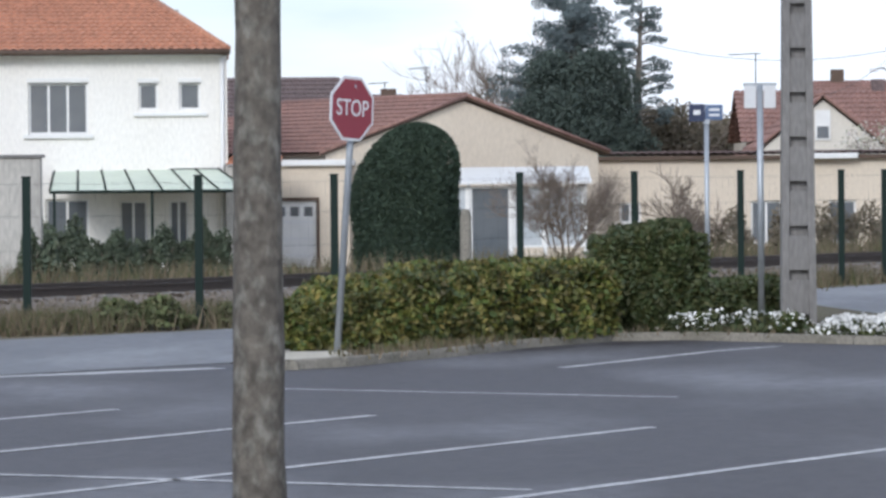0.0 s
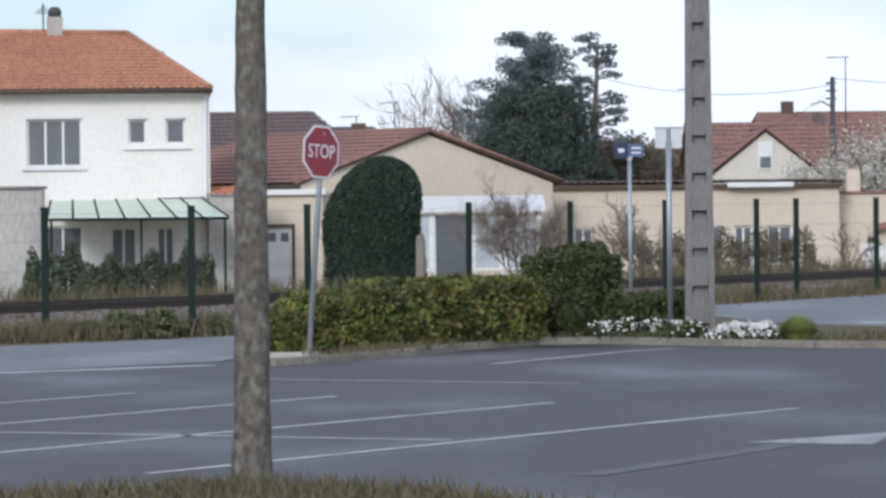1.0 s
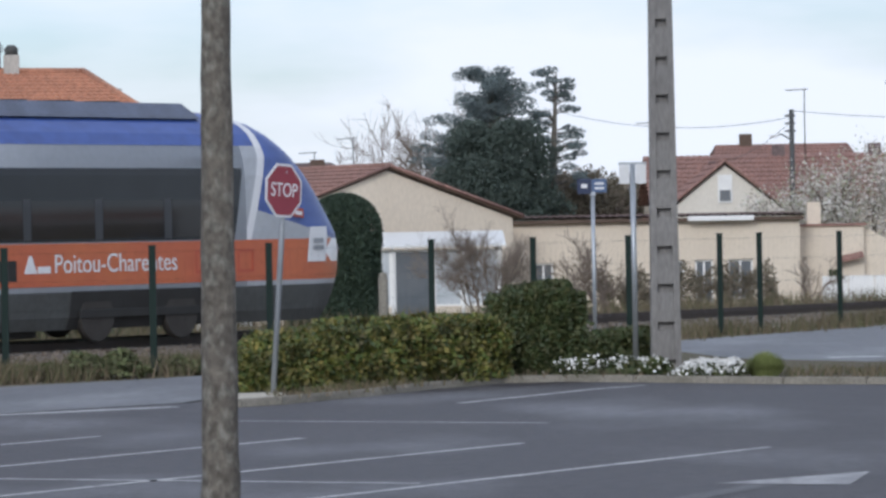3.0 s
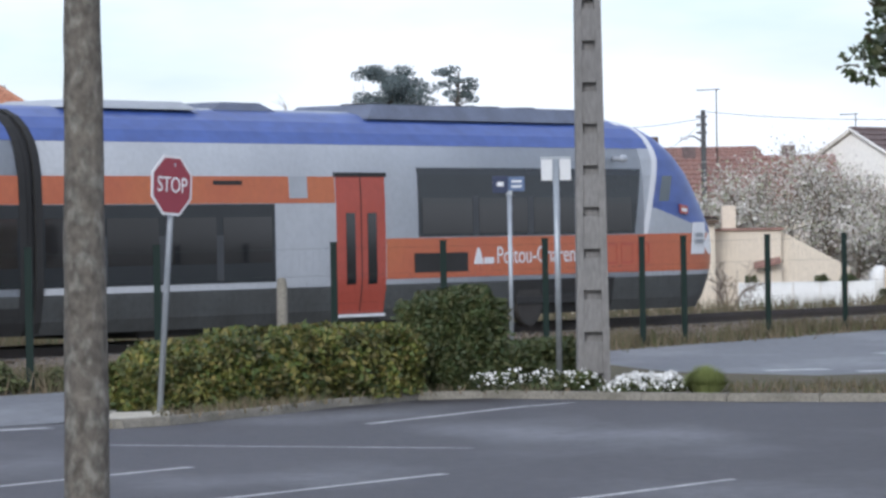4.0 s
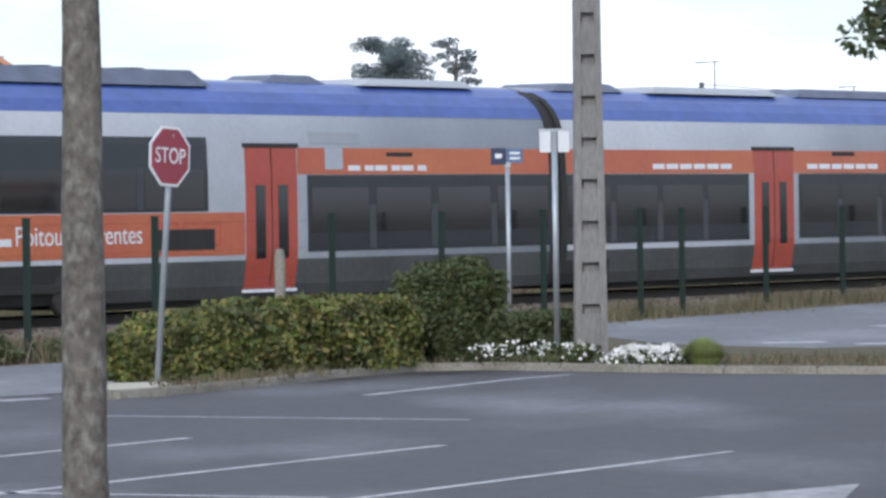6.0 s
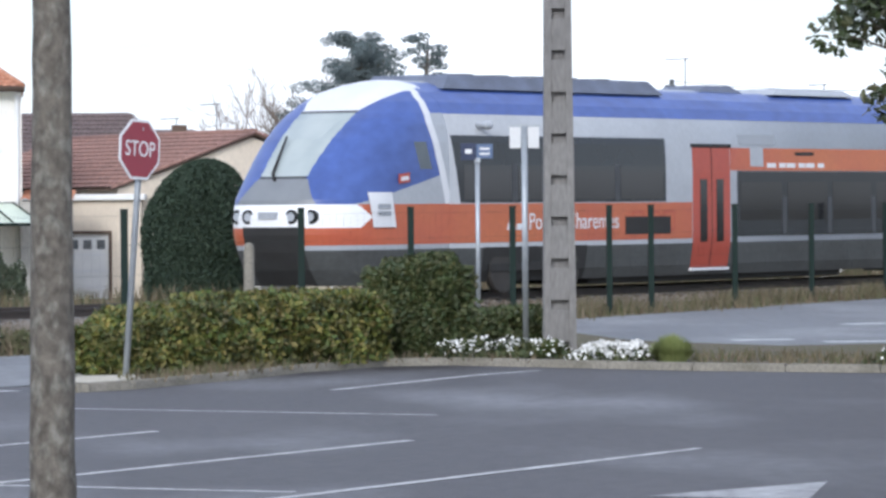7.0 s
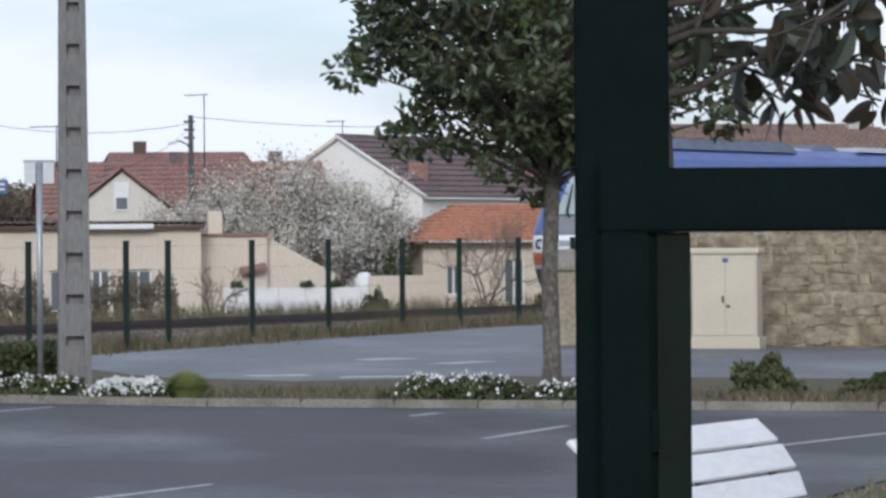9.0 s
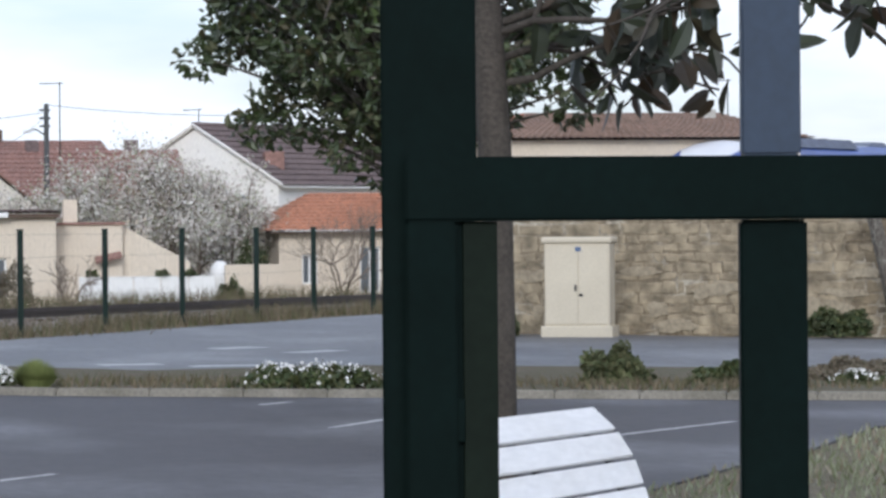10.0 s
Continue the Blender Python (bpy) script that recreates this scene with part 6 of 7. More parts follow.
# ---------------------------------------------------------------- bench
def bench():
    a, b = Vector((3.41, 17.9, 0)), Vector((4.68, 19.75, 0))
    d = (b - a).normalized()
    L = (b - a).length
    t = thing("park_bench", "white slatted park bench with rolled back", "bench")
    t.matrix_basis = Matrix.Translation(a) @ Matrix.Rotation(math.atan2(d.y, d.x), 4, "Z")
    # local: x along, -y towards the sitter's side
    prof = [(0.0, 0.9), (0.13, 0.785), (0.215, 0.66), (0.265, 0.53), (0.3, 0.43), (0.42, 0.41), (0.55, 0.43), (0.68, 0.40)]
    for (ya, za), (yb, zb) in zip(prof, prof[1:]):
        p, q = Vector((0, -ya, za)), Vector((0, -yb, zb))
        e = (q - p).normalized()
        p, q = p + e * 0.008, q - e * 0.008
        n = Vector((0, -e.z, e.y)) * 0.028
        if n.z < 0:
            n = -n
        bm = bmesh.new()
        slab(bm, [p, p + Vector((L, 0, 0)), q + Vector((L, 0, 0)), q], n)
        bmesh.ops.bevel(bm, geom=list(bm.edges), offset=0.006, segments=1, affect="EDGES")
        part("slat", bm, WHITE_WOOD, t)
    for x in (0.2, L - 0.2, L / 2):
        bm = bmesh.new()
        for (ya, za), (yb, zb) in zip(prof, prof[1:]):
            slab(bm, [(x - 0.025, -ya, za - 0.03), (x + 0.025, -ya, za - 0.03), (x + 0.025, -yb, zb - 0.03), (x - 0.025, -yb, zb - 0.03)], (0, 0.012, -0.02))
        tube(bm, [(x, -0.27, 0.42), (x, -0.18, 0.0)], [0.025, 0.025], 8)
        tube(bm, [(x, -0.6, 0.40), (x, -0.64, 0.0)], [0.025, 0.025], 8)
        part("iron_support", bm, IRON, t, "dark iron support with two feet")


bench()


# ---------------------------------------------------------------- dark green steel frame near the viewer
def steel_frame():
    t = thing("steel_frame", "dark green steel frame of square posts and a heavy cross rail", "metal frame", (0, 8.5, 0))
    def post(name, x0, x1, y0, y1, z0, z1, mat, label="", bev=0.006):
        # left side splayed along the sight line, so its sky-lit face stays hidden
        bm = bmesh.new()
        prism(bm, [(x0, y0), (x1, y0), (x1, y1), (x0 + 0.22 * (y1 - y0), y1)], z0, z1)
        bmesh.ops.bevel(bm, geom=list(bm.edges), offset=bev, segments=2, affect="EDGES")
        return part(name, bm, mat, t, label)

    post("main_post", 1.683, 1.885, 0, 0.19, -0.05, 3.4, DARK_GREEN)
    post("gate_stile", 1.7285, 1.838, -0.026, -0.002, -0.05, 1.8055, DARK_GREEN, "dark stile below the cross rail")
    part("inner_stile", boxed(1.853, 1.926, -0.008, 0.18, -0.05, 1.8055, 0.003), PALER_GREEN, t, "slightly paler green inner stile")
    post("cross_rail", 1.728, 4.6, -0.026, 0.106, 1.806, 1.94, DARK_GREEN)
    for x in (2.447, 3.2, 3.95):
        post("baluster", x, x + 0.148, 0.0, 0.095, -0.05, 1.8055, DARK_GREEN)
    post("upper_post", 2.457, 2.588, 0.02, 0.106, 1.9405, 3.4, SKY_TINTED, "upper post tinted blue-grey like reflected sky")
    part("top_rail", boxed(1.711, 4.6, 0.0, 0.13, 3.4005, 3.53, 0.008), DARK_GREEN, t)
    part("bottom_rail", boxed(1.956, 4.6, 0.0, 0.106, 0.1, 0.23, 0.008), DARK_GREEN, t)
    for z in (0.55, 1.35):
        part("hinge_plate", boxed(1.838, 1.8525, -0.02, 0.0, z, z + 0.09, 0.002), DARK_GREEN, t)


steel_frame()


# ---------------------------------------------------------------- the train
SIDE = [(0.42, 1.30), (0.62, 1.38), (0.95, 1.43), (1.15, 1.45), (2.4, 1.45), (2.9, 1.43), (3.2, 1.38), (3.4, 1.31), (3.6, 1.19), (3.78, 1.0), (3.92, 0.7), (4.0, 0.35), (4.02, 0.0)]


def half_width(z):
    return float(np.interp(z, [p[0] for p in SIDE], [p[1] for p in SIDE]))


def skin(bm, x0, x1, z0, z1, side, off=0.006, lean0=0.0, lean1=0.0, depth=0.03):
    """A panel that follows the car's side from z0 to z1, off proud of it, with closed edges. lean: how far an end moves along x at the top."""
    zs = [z0, *[z for z, _ in SIDE if z0 + 1e-3 < z < z1 - 1e-3], z1]
    rings = []
    for z in zs:
        k = (z - z0) / (z1 - z0)
        xa, xb = x0 + lean0 * k, x1 + lean1 * k
        y = half_width(z)
        rings.append([bm.verts.new((x, side * w, z)) for x, w in ((xa, y - depth), (xa, y + off), (xb, y + off), (xb, y - depth))])
    for r, s in zip(rings, rings[1:]):
        for k in range(3):
            bm.faces.new((r[k], r[k + 1], s[k + 1], s[k]))
    bm.faces.new(rings[0])
    bm.faces.new(rings[-1])
    bmesh.ops.recalc_face_normals(bm, faces=bm.faces)
    return bm


def hull(x0, x1):
    bm = bmesh.new()
    prof = [(s * w, z) for s in (-1,) for z, w in SIDE] + [(w, z) for z, w in SIDE[-2::-1]]
    a = [bm.verts.new((x0, y, z)) for y, z in prof]
    b = [bm.verts.new((x1, y, z)) for y, z in prof]
    for k in range(len(prof) - 1):
        f = bm.faces.new((a[k], a[k + 1], b[k + 1], b[k]))
        f.smooth = True
    bm.faces.new(a)
    bm.faces.new(b)
    bm.faces.new((a[0], b[0], b[-1], a[-1]))
    bmesh.ops.recalc_face_normals(bm, faces=bm.faces)
    return bm


def door(car, x, side, w=1.38):
    d = part("door", skin(bmesh.new(), x - w / 2, x + w / 2, 0.56, 2.88, side, 0.008), T_RED, car, "red double sliding door")
    for k in (-1, 1):
        xc = x + k * w * 0.22
        part("door_window", skin(bmesh.new(), xc - 0.13, xc + 0.13, 1.05, 2.25, side, 0.013), T_PANE, d, "narrow dark door window")
    part("door_gap", skin(bmesh.new(), x - 0.012, x + 0.012, 0.6, 2.85, side, 0.012), T_DARK, d)
    part("door_header", skin(bmesh.new(), x - w / 2 - 0.05, x + w / 2 + 0.05, 2.86, 2.93, side, 0.02), T_DARK, d)
    bm = boxed(x - w / 2, x + w / 2, side * 1.30 - 0.12, side * 1.30 + 0.12, 0.5, 0.55)
    part("door_step", bm, T_WHITE, d, "pale door step")


def glazing(car, x0, x1, z0, z1, side, panes, zp0, zp1, lean0=0.0, lean1=0.0):
    g = part("window_band", skin(bmesh.new(), x0, x1, z0, z1, side, 0.007, lean0, lean1), T_GLASS, car, "dark tinted window band")
    w = (x1 - x0) / panes
    for k in range(panes):
        xa, xb = x0 + w * (k + 0.06), x0 + w * (k + 0.94)
        part("pane", skin(bmesh.new(), xa, xb, zp0, zp1, side, 0.011), T_PANE, g)
        if k:
            part("window_post", skin(bmesh.new(), x0 + w * k - 0.09, x0 + w * k + 0.09, z0 + 0.03, z1 - 0.5, side, 0.012), T_FRAME, g)
    return g


def bogie(car, x):
    bm = bmesh.new()
    for y in (-0.95, 0.95):
        box(bm, x - 1.5, x + 1.5, y - 0.1, y + 0.1, 0.5, 0.75, 0.03)
        for dx in (-1.1, 1.1):
            box(bm, x + dx - 0.2, x + dx + 0.2, y - 0.14, y + 0.14, 0.45, 0.85, 0.03)
    box(bm, x - 0.5, x + 0.5, -0.9, 0.9, 0.5, 0.8)
    b = part("bogie", bm, T_DARK, car, "dark bogie with wheels")
    return b


def roof_box(car, x0, x1, w, z0, z1, mat, name="roof_unit", label=""):
    bm = bmesh.new()
    a = [(x0, -w, z0), (x1, -w, z0), (x1, w, z0), (x0, w, z0)]
    e = 0.35
    b = [(x0 + e, -w * 0.85, z1), (x1 - e, -w * 0.85, z1), (x1 - e, w * 0.85, z1), (x0 + e, w * 0.85, z1)]
    va, vb = [bm.verts.new(p) for p in a], [bm.verts.new(p) for p in b]
    bm.faces.new(vb)
    for k in range(4):
        bm.faces.new((va[k], va[(k + 1) % 4], vb[(k + 1) % 4], vb[k]))
    bmesh.ops.recalc_face_normals(bm, faces=bm.faces)
    return part(name, bm, mat, car, label)


NOSE_Z = [0.42, 0.7, 1.0, 1.3, 1.6, 1.9, 2.2, 2.6, 2.95, 3.3, 3.6, 3.8, 3.93, 4.02]
NOSE_D = [2.88, 3.1, 3.25, 3.35, 3.37, 3.3, 3.04, 2.67, 2.3, 1.83, 1.32, 0.9, 0.48, 0.08]
PLAN = 0.42


def flank(x0, sgn, side, d, z):
    """A point on the cab's flank, d along from the cab's start."""
    D, w = float(np.interp(z, NOSE_Z, NOSE_D)), half_width(z)
    a = math.acos(min(1, (d / D)) ** (1 / PLAN))
    return Vector((x0 + sgn * (d + 0.015), side * (w * math.sin(a) ** 0.8 + 0.02), z))


def nose(car, x0, sgn):
    """The cab: rounded in plan, raked in profile, split into its painted panels and windows."""
    zs = np.concatenate([np.linspace(0.42, 1.9, 90), np.linspace(1.91, 4.02, 200)])
    u = np.linspace(0, 1, 221)
    ss = np.concatenate([u ** 2.2 - 1, (1 - u[::-1] ** 2.2)[1:]])
    verts = []
    for z in zs:
        D, w = float(np.interp(z, NOSE_Z, NOSE_D)), half_width(z)
        for s in ss:
            c, q = math.cos(s * math.pi / 2), math.sin(s * math.pi / 2)
            verts.append((D * max(c, 0) ** PLAN, w * math.copysign(abs(q) ** 0.8, q), z))
    n = len(ss)
    groups = {}
    for i in range(len(zs) - 1):
        for j in range(n - 1):
            ids = (i * n + j, i * n + j + 1, (i + 1) * n + j + 1, (i + 1) * n + j)
            d, y, z = (sum(verts[k][a] for k in ids) / 4 for a in range(3))
            y = abs(y)
            ds = float(np.interp(z, [1.8, 3.24, 3.7, 4.02], [0.02, 0.5, 0.46, 0.2]))
            if z < 1.44 and y < 0.62 and d > 1.9:
                k = "bumper"
            elif z < 1.03:
                k = "skirt"
            elif 1.41 < z < 1.81 and d > 2.2 + abs(z - 1.6) * 1.5:
                k = "lamp_bar"
            elif z < 1.12:
                k = "silver"
            elif z < 1.81:
                k = "orange"
            elif z > 3.72 and y < 0.86:
                k = "cap"
            elif d < ds - 0.09:
                k = "blue_roof" if z > 3.4 else "silver"
            elif d < ds + 0.1:
                k = "stripe"
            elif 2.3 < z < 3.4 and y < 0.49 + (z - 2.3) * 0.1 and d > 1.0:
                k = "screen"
            elif (3.4 <= z < 3.45 or 2.26 < z <= 2.3) and y < 0.5 + (z - 2.3) * 0.1 and d > 1.0:
                k = "screen_frame"
            elif z >= 3.45 and y < 0.6 + (z - 3.45) * 0.95:
                k = "cap"
            elif z <= 2.26 and y < 0.8 - (z - 1.88) * 0.72 and d > 1.9:
                k = "apron"
            elif 2.42 < z < 2.9 and 0.3 < d - ds < 0.66 and y > 0.8:
                k = "side_window" if verts[ids[0]][1] > 0 else "quarter_window"
            elif z > 2.36 - (d - 0.1) * 0.22:
                k = "blue"
            else:
                k = "silver"
            if verts[ids[0]][1] < 0:
                k = {"stripe": "arch_stripe", "blue_roof": "roof_edge"}.get(k, k)
            groups.setdefault(k, []).append(ids)
    look_of = {"skirt": (T_SKIRT, "dark grey lower skirt"), "bumper": (T_DARK, "black coupler cover"), "lamp_bar": (T_LAMP_BAR, "white headlamp band"), "orange": (T_ORANGE, "orange band"),
               "blue_roof": (T_BLUE, "blue roof edge"), "silver": (T_GREY, "silver grey panel"), "stripe": (T_WHITE, "white arched stripe"), "arch_stripe": (T_WHITE, "white arched stripe"), "roof_edge": (T_BLUE, "blue roof edge"), "screen": (T_SCREEN, "raked windscreen with the sky's reflection painted pale"),
               "cap": (T_WHITE, "white roof cap"), "apron": (T_APRON, "grey apron under the windscreen"), "screen_frame": (T_FRAME, "dark windscreen seal"), "side_window": (T_CAB_GLASS, "small cab side window"), "quarter_window": (T_CAB_GLASS, "small cab side window"), "blue": (T_BLUE, "blue cab flank")}
    for k, quads in groups.items():
        used = sorted({i for q in quads for i in q})
        where = {i: m for m, i in enumerate(used)}
        faces = [tuple(where[i] for i in (q if sgn < 0 else q[::-1])) for q in quads]
        ob = mesh_object("cab_" + k, [(x0 + sgn * verts[i][0], verts[i][1], verts[i][2]) for i in used], faces, look_of[k][0], car, True)
        tagged(ob, look_of[k][1])
    # lamps
    for y in (-0.78, -0.46, 0.46, 0.78):
        s = math.asin((abs(y) / half_width(1.66)) ** (1 / 0.8))
        d = float(np.interp(1.66, NOSE_Z, NOSE_D)) * math.cos(s) ** PLAN
        bm = bmesh.new()
        tube(bm, [(x0 + sgn * (d - 0.1), y, 1.61), (x0 + sgn * (d + 0.02), y, 1.61)], [0.125, 0.125], 16)
        h = part("headlamp", bm, T_PANE, car, "round dark headlamp")
        bm = bmesh.new()
        tube(bm, [(x0 + sgn * d, y, 1.61), (x0 + sgn * (d + 0.03), y, 1.61)], [0.085, 0.075], 14)
        part("lens", bm, T_GREY, h)
    # wiper
    bm = bmesh.new()
    tube(bm, [(x0 + sgn * 3.04, 0.1, 2.24), (x0 + sgn * 2.95, 0.2, 2.36), (x0 + sgn * 2.33, 0.36, 3.0)], [0.03, 0.03, 0.018], 6)
    part("wiper", bm, T_DARK, car)
    for s in (-1, 1):
        bm = bmesh.new()
        tube(bm, [(x0 - sgn * 0.95, s * 1.4, 3.2), (x0 - sgn * 0.95, s * 1.62, 3.2)], [0.05, 0.05], 8)
        bmesh.ops.create_uvsphere(bm, u_segments=14, v_segments=8, radius=0.105, matrix=Matrix.Translation((x0 - sgn * 0.95, s * 1.62, 3.2)) @ Matrix.Diagonal((1.3, 0.7, 0.75, 1)))
        part("camera_mirror", bm, T_GREY, car, "pale grey oval side mirror")
        bm = bmesh.new()
        q = [flank(x0, sgn, s, d, z) for d, z in ((1.22, 2.2), (1.52, 2.17), (1.52, 2.33), (1.22, 2.36))]
        slab(bm, q, (0, s * 0.012, 0))
        e = part("emblem", bm, T_RED, car, "small red emblem patch")
        q = [flank(x0, sgn, s, d, z) + Vector((0, s * 0.014, 0)) for d, z in ((1.27, 2.235), (1.47, 2.215), (1.47, 2.28), (1.27, 2.3))]
        part("emblem_bar", slab(bmesh.new(), q, (0, s * 0.006, 0)), T_WHITE, e, "white plain bar")
    part("plate", boxed(*sorted((x0 + sgn * 3.34, x0 + sgn * 3.395)), -0.2, 0.2, 1.57, 1.7, 0.01), T_GREY, car, "grey plate between the headlamps")


def sheet_on_nose(car, x0, sgn, side):
    """The white sheet stuck low on the cab flank."""
    bm = bmesh.new()
    cs = [[flank(x0, sgn, side, d + 0.1 * j / 4, z) for d in np.linspace(1.62, 2.2, 7)] for j, z in enumerate(np.linspace(1.42, 2.02, 5))]
    vs = [[bm.verts.new(p) for p in r] for r in cs]
    for r, s in zip(vs, vs[1:]):
        for k in range(6):
            bm.faces.new((r[k], r[k + 1], s[k + 1], s[k]))
    p = part("paper_sheet", bm, T_WHITE, car, "white sheet covering part of the livery")
    p.modifiers.new("thick", "SOLIDIFY").thickness = 0.006
    for za, zb in ((1.62, 1.7), (1.74, 1.82)):
        q = [flank(x0, sgn, side, d, z) + Vector((0, side * 0.02, 0)) for d, z in ((1.78, za), (2.1, za), (2.1, zb), (1.78, zb))]
        part("printed_bar", slab(bmesh.new(), q, (0, side * 0.004, 0)), T_FRAME_PALE, p, "faint grey bar")


def end_car(train, sgn):
    xa, xb = 7.75, 24.95
    lo, hi = sorted((sgn * xa, sgn * xb))
    car = part("end_car", hull(lo, hi), T_GREY, train, "silver grey end car with blue roof and orange band")

    def sx(a, b):
        return sorted((sgn * a, sgn * b))
    for side in (-1, 1):
        part("blue_roof_band", skin(bmesh.new(), *sx(xa, xb), 3.4, 3.97, side, 0.004), T_BLUE, car, "dark blue roof band")
        part("orange_band", skin(bmesh.new(), *sx(16.8, xb), 1.12, 1.81, side, 0.004), T_ORANGE, car, "orange band")
        part("upper_orange_band", skin(bmesh.new(), *sx(xa, 15.36), 2.42, 2.86, side, 0.004), T_ORANGE, car, "orange band above the windows")
        part("skirt", skin(bmesh.new(), *sx(xa, xb), 0.42, 1.03, side, 0.004), T_SKIRT, car, "dark grey skirt")
        door(car, sgn * 16.08, side)
        x0, x1 = sx(17.75, 24.62)
        glazing(car, x0, x1, 1.83, 3.02, side, 4, 1.88, 2.5, -0.26 if sgn < 0 else 0.0, 0.26 if sgn > 0 else 0.0)
        x0, x1 = sx(xa + 0.1, 13.7 if sgn > 0 else 15.1)
        glazing(car, x0, x1, 1.14, 2.41, side, 4, 1.45, 2.2)
        part("vent_grille", skin(bmesh.new(), *sx(17.6, 19.2), 1.22, 1.55, side, 0.012), T_DARK, car, "dark louvre")
        part("white_tab", skin(bmesh.new(), *sx(14.1, 14.6), 2.5, 2.86, side, 0.009), T_GREY, car, "grey notch in the orange band")
        part("notice_bar", skin(bmesh.new(), *sx(12.1, 12.85), 2.72, 2.79, side, 0.01), T_DARK, car)
        for k in range(6 if sgn < 0 else 0):
            a = 11.7 + 2.3 * k / 6
            part("slogan_bar", skin(bmesh.new(), *sx(a, a + (0.34 if k % 2 else 0.25)), 2.48, 2.57, side, 0.01), T_WHITE, car, "white plain slogan bar")
        if sgn < 0:
            part("pale_panel", skin(bmesh.new(), *sx(13.6, 15.0), 2.93, 3.12, side, 0.009), T_FRAME_PALE, car, "grey squares above the band")
        c = 21.6 if sgn > 0 else -20.95
        rot = Matrix.Rotation(radians(90), 4, "X") if side < 0 else Matrix.Rotation(radians(180), 4, "Z") @ Matrix.Rotation(radians(90), 4, "X")
        lettering("region_lettering", "Poitou-Charentes", 0.43, T_WHITE, car, Matrix.Translation((c, side * (half_width(1.45) + 0.012), 1.47)) @ rot, "white lettering", 3.0, 0.003)
        bm = bmesh.new()
        q = c + side * 1.9
        skin(bm, q - 0.32, q - 0.02, 1.34, 1.62, side, 0.012, 0.12, -0.12)
        skin(bm, q + 0.0, q + 0.3, 1.34, 1.45, side, 0.012)
        part("operator_mark", bm, T_WHITE, car, "white plain operator mark")
        bm = bmesh.new()
        for k in range(3):
            a = c - side * (2.2 + 0.55 * k)
            for z0, z1 in ((1.28, 1.31), (1.62, 1.65)):
                skin(bm, a - 0.2, a + 0.2, z0, z1, side, 0.01)
            for da in (-0.2, 0.18):
                skin(bm, a + da, a + da + 0.02, 1.31, 1.62, side, 0.01)
        part("ornament", bm, T_RED, car, "faint outlined squares on the orange band")
    nose(car, sgn * xb, sgn)
    sheet_on_nose(car, sgn * xb, sgn, -1)
    for side in (-1, 1):
        # dark sheet on the skirt paints the shaded cutout round the bogie
        part("bogie_shade_panel", skin(bmesh.new(), *sx(20.5, 23.9), 0.42, 1.04, side, 0.009), T_DARK, car, "dark panel painted for the shaded bogie opening")
        for dx in (-1.05, 1.05):
            bm = bmesh.new()
            tube(bm, [(sgn * 22.2 + dx, side * 1.30, 0.62), (sgn * 22.2 + dx, side * 1.425, 0.62)], [0.42, 0.4], 20)
            part("wheel", bm, T_WHEEL, car, "dark steel wheel")
        part("bogie_frame", boxed(sgn * 22.2 - 1.5, sgn * 22.2 + 1.5, side * 1.43 - 0.02, side * 1.43 + 0.02, 0.6, 0.74, 0.01), T_DARK, car)
    bogie(car, sgn * 22.2)
    bogie(car, sgn * 8.0)
    part("underframe", boxed(*sx(10.5, 20.0), -1.15, 1.15, 0.3, 0.6, 0.05), T_DARK, car, "dark underframe equipment")
    x0, x1 = sx(17.0, 24.4)
    roof_box(car, x0, x1, 0.95, 3.86, 4.12, T_ROOF, "cooling_unit", "dark grey roof cooling unit")
    for k in range(5):
        bm = bmesh.new()
        xc = sgn * (18.2 + k * 1.15)
        tube(bm, [(xc, 0, 4.13), (xc, 0, 4.16)], [0.42, 0.42], 16)
        part("fan_cowl", bm, T_DARK, car)
    x0, x1 = sx(9.2, 12.6)
    roof_box(car, x0, x1, 0.8, 3.95, 4.08, T_GREY, "roof_fairing", "pale roof fairing")
    x0, x1 = sx(13.3, 15.0)
    roof_box(car, x0, x1, 0.5, 3.97, 4.11, T_ROOF, "roof_unit")
    return car


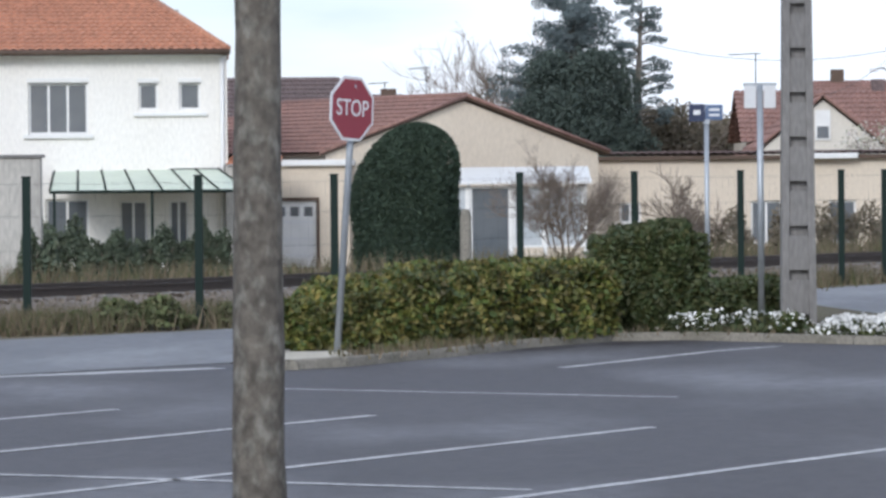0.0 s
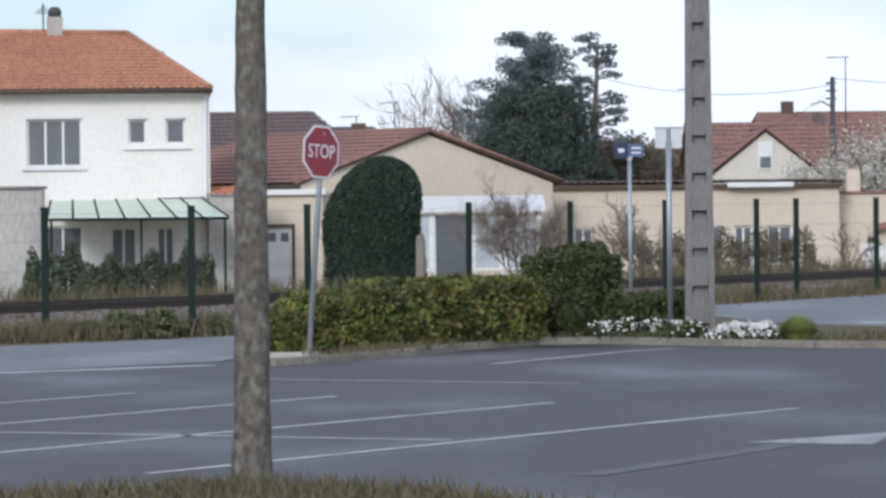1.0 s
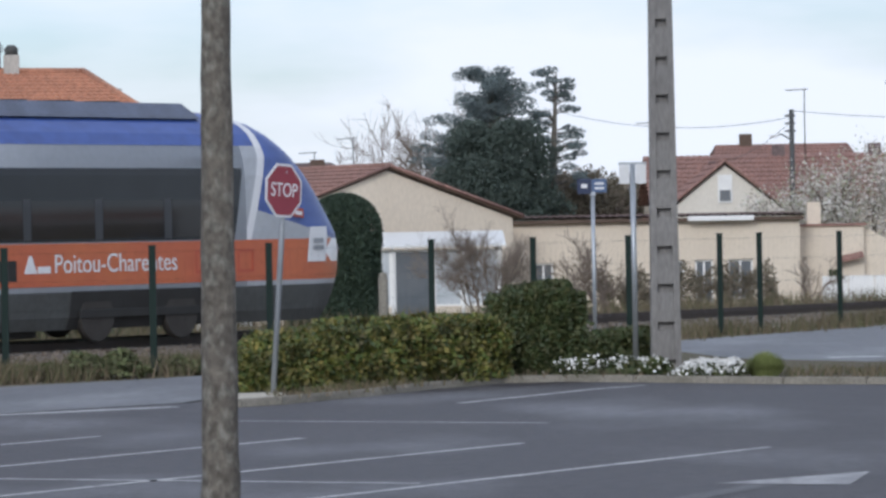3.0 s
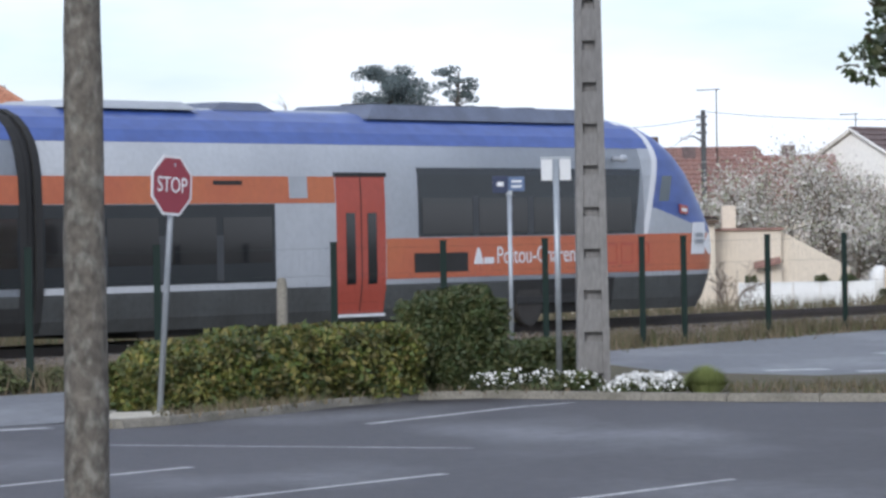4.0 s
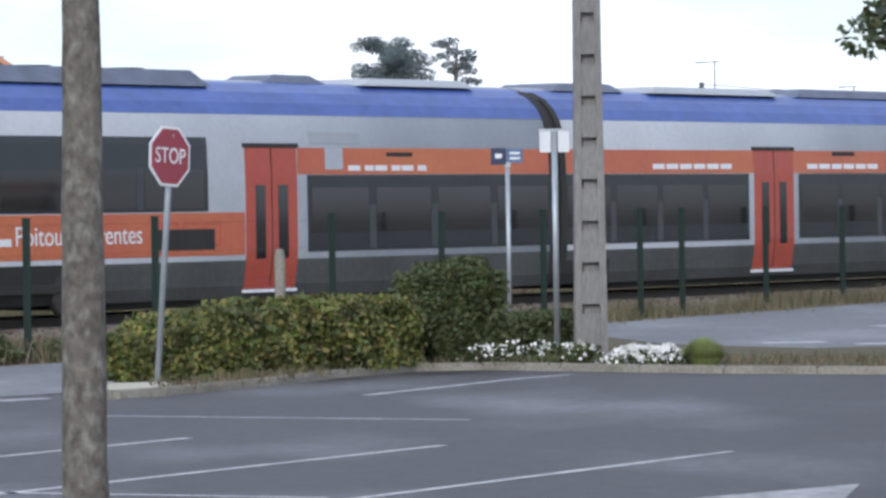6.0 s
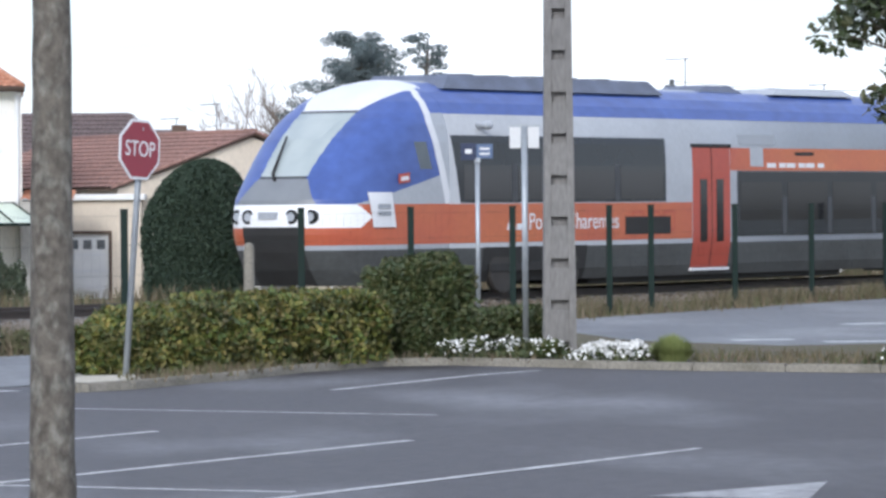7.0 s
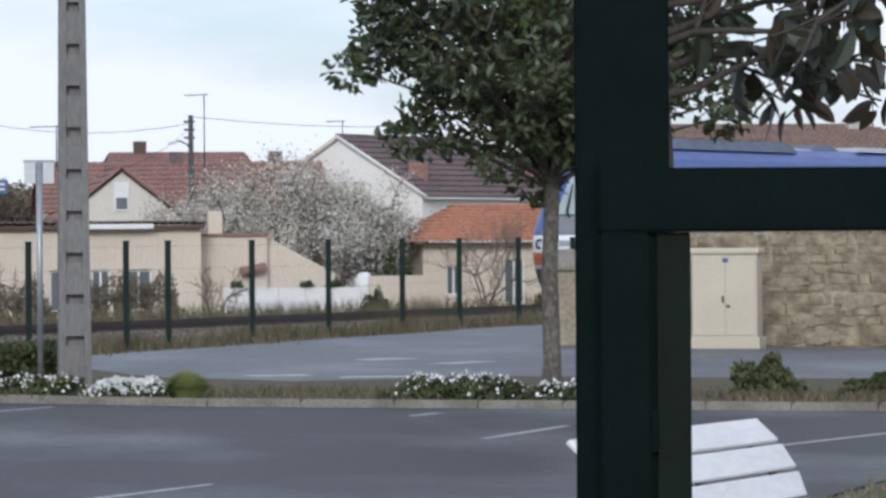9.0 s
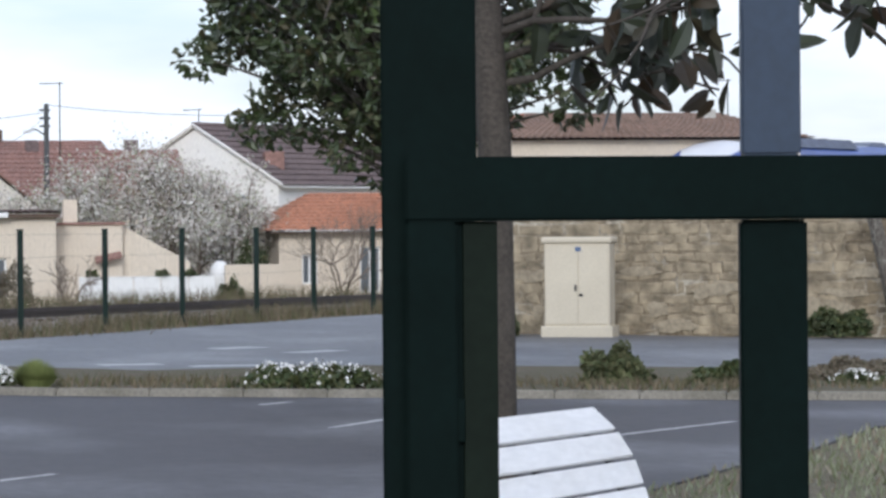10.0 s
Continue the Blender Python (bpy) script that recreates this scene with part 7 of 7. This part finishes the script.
def middle_car(train):
    car = part("middle_car", hull(-7.5, 7.5), T_GREY, train, "silver grey middle car with blue roof and orange band")
    for side in (-1, 1):
        part("blue_roof_band", skin(bmesh.new(), -7.5, 7.5, 3.4, 3.97, side, 0.004), T_BLUE, car, "dark blue roof band")
        part("upper_orange_band", skin(bmesh.new(), -7.5, 7.5, 2.42, 2.86, side, 0.004), T_ORANGE, car, "orange band above the windows")
        part("skirt", skin(bmesh.new(), -7.5, 7.5, 0.42, 1.03, side, 0.004), T_SKIRT, car, "dark grey skirt")
        door(car, 0.0, side, 1.5)
        glazing(car, -7.4, -0.95, 1.14, 2.41, side, 4, 1.45, 2.2)
        glazing(car, 0.95, 7.4, 1.14, 2.41, side, 4, 1.45, 2.2)
        for xa, xb in ((1.3, 4.2), (-4.4, -1.5)):
            for k in range(6):
                a = xa + (xb - xa) * k / 6
                part("slogan_bar", skin(bmesh.new(), a, a + (xb - xa) / 7.2, 2.5, 2.6, side, 0.01), T_WHITE, car, "white plain slogan bar")
        part("notice_bar", skin(bmesh.new(), 2.3, 3.2, 2.76, 2.84, side, 0.01), T_DARK, car)
    for side in (-1, 1):
        for xa, xb in ((-7.5, -5.9), (5.9, 7.5)):
            # uncut skirt: a dark sheet paints the shaded opening at each car end
            part("bogie_shade_panel", skin(bmesh.new(), xa, xb, 0.42, 0.85, side, 0.009), T_DARK, car, "dark panel painted for the shaded bogie opening")
    part("underframe", boxed(-5.5, 5.5, -1.15, 1.15, 0.3, 0.6, 0.05), T_DARK, car, "dark underframe equipment")
    roof_box(car, 2.2, 6.6, 0.7, 3.95, 4.12, T_ROOF, "roof_unit", "dark roof unit")
    roof_box(car, -6.6, -4.2, 0.7, 3.95, 4.1, T_ROOF, "roof_unit", "dark roof unit")
    roof_box(car, -3.4, 1.4, 0.8, 3.95, 4.08, T_GREY, "roof_fairing", "pale roof fairing")


train = thing("train", "blue, silver and orange three-car diesel railcar with red doors", "train")
end_car(train, 1)
middle_car(train)
end_car(train, -1)
for s in (-1, 1):
    bm = hull(s * 7.62 - 0.16, s * 7.62 + 0.16)
    bmesh.ops.scale(bm, vec=(1, 0.985, 0.995), verts=bm.verts)
    b = part("gangway_bellows", bm, T_DARK, train, "dark rubber gangway bellows")
    for side in (-1, 1):
        for xa, xb in ((s * 7.62 - 0.27, s * 7.62 - 0.11), (s * 7.62 + 0.11, s * 7.62 + 0.27)):
            part("end_trim", skin(bmesh.new(), xa, xb, 0.45, 3.9, side, 0.012), T_DARK, b, "dark end trim")
TRAIN_ROWS = []
for k in range(21):
    t = k * 0.5
    p = TRACK + ALONG * (14.17 + 14.87 * (t - 5.5))
    TRAIN_ROWS.append((t, pose(p.x, p.y, 0, 0, 0, YAW)))


def motions():
    walk(train, TRAIN_ROWS)


motions()
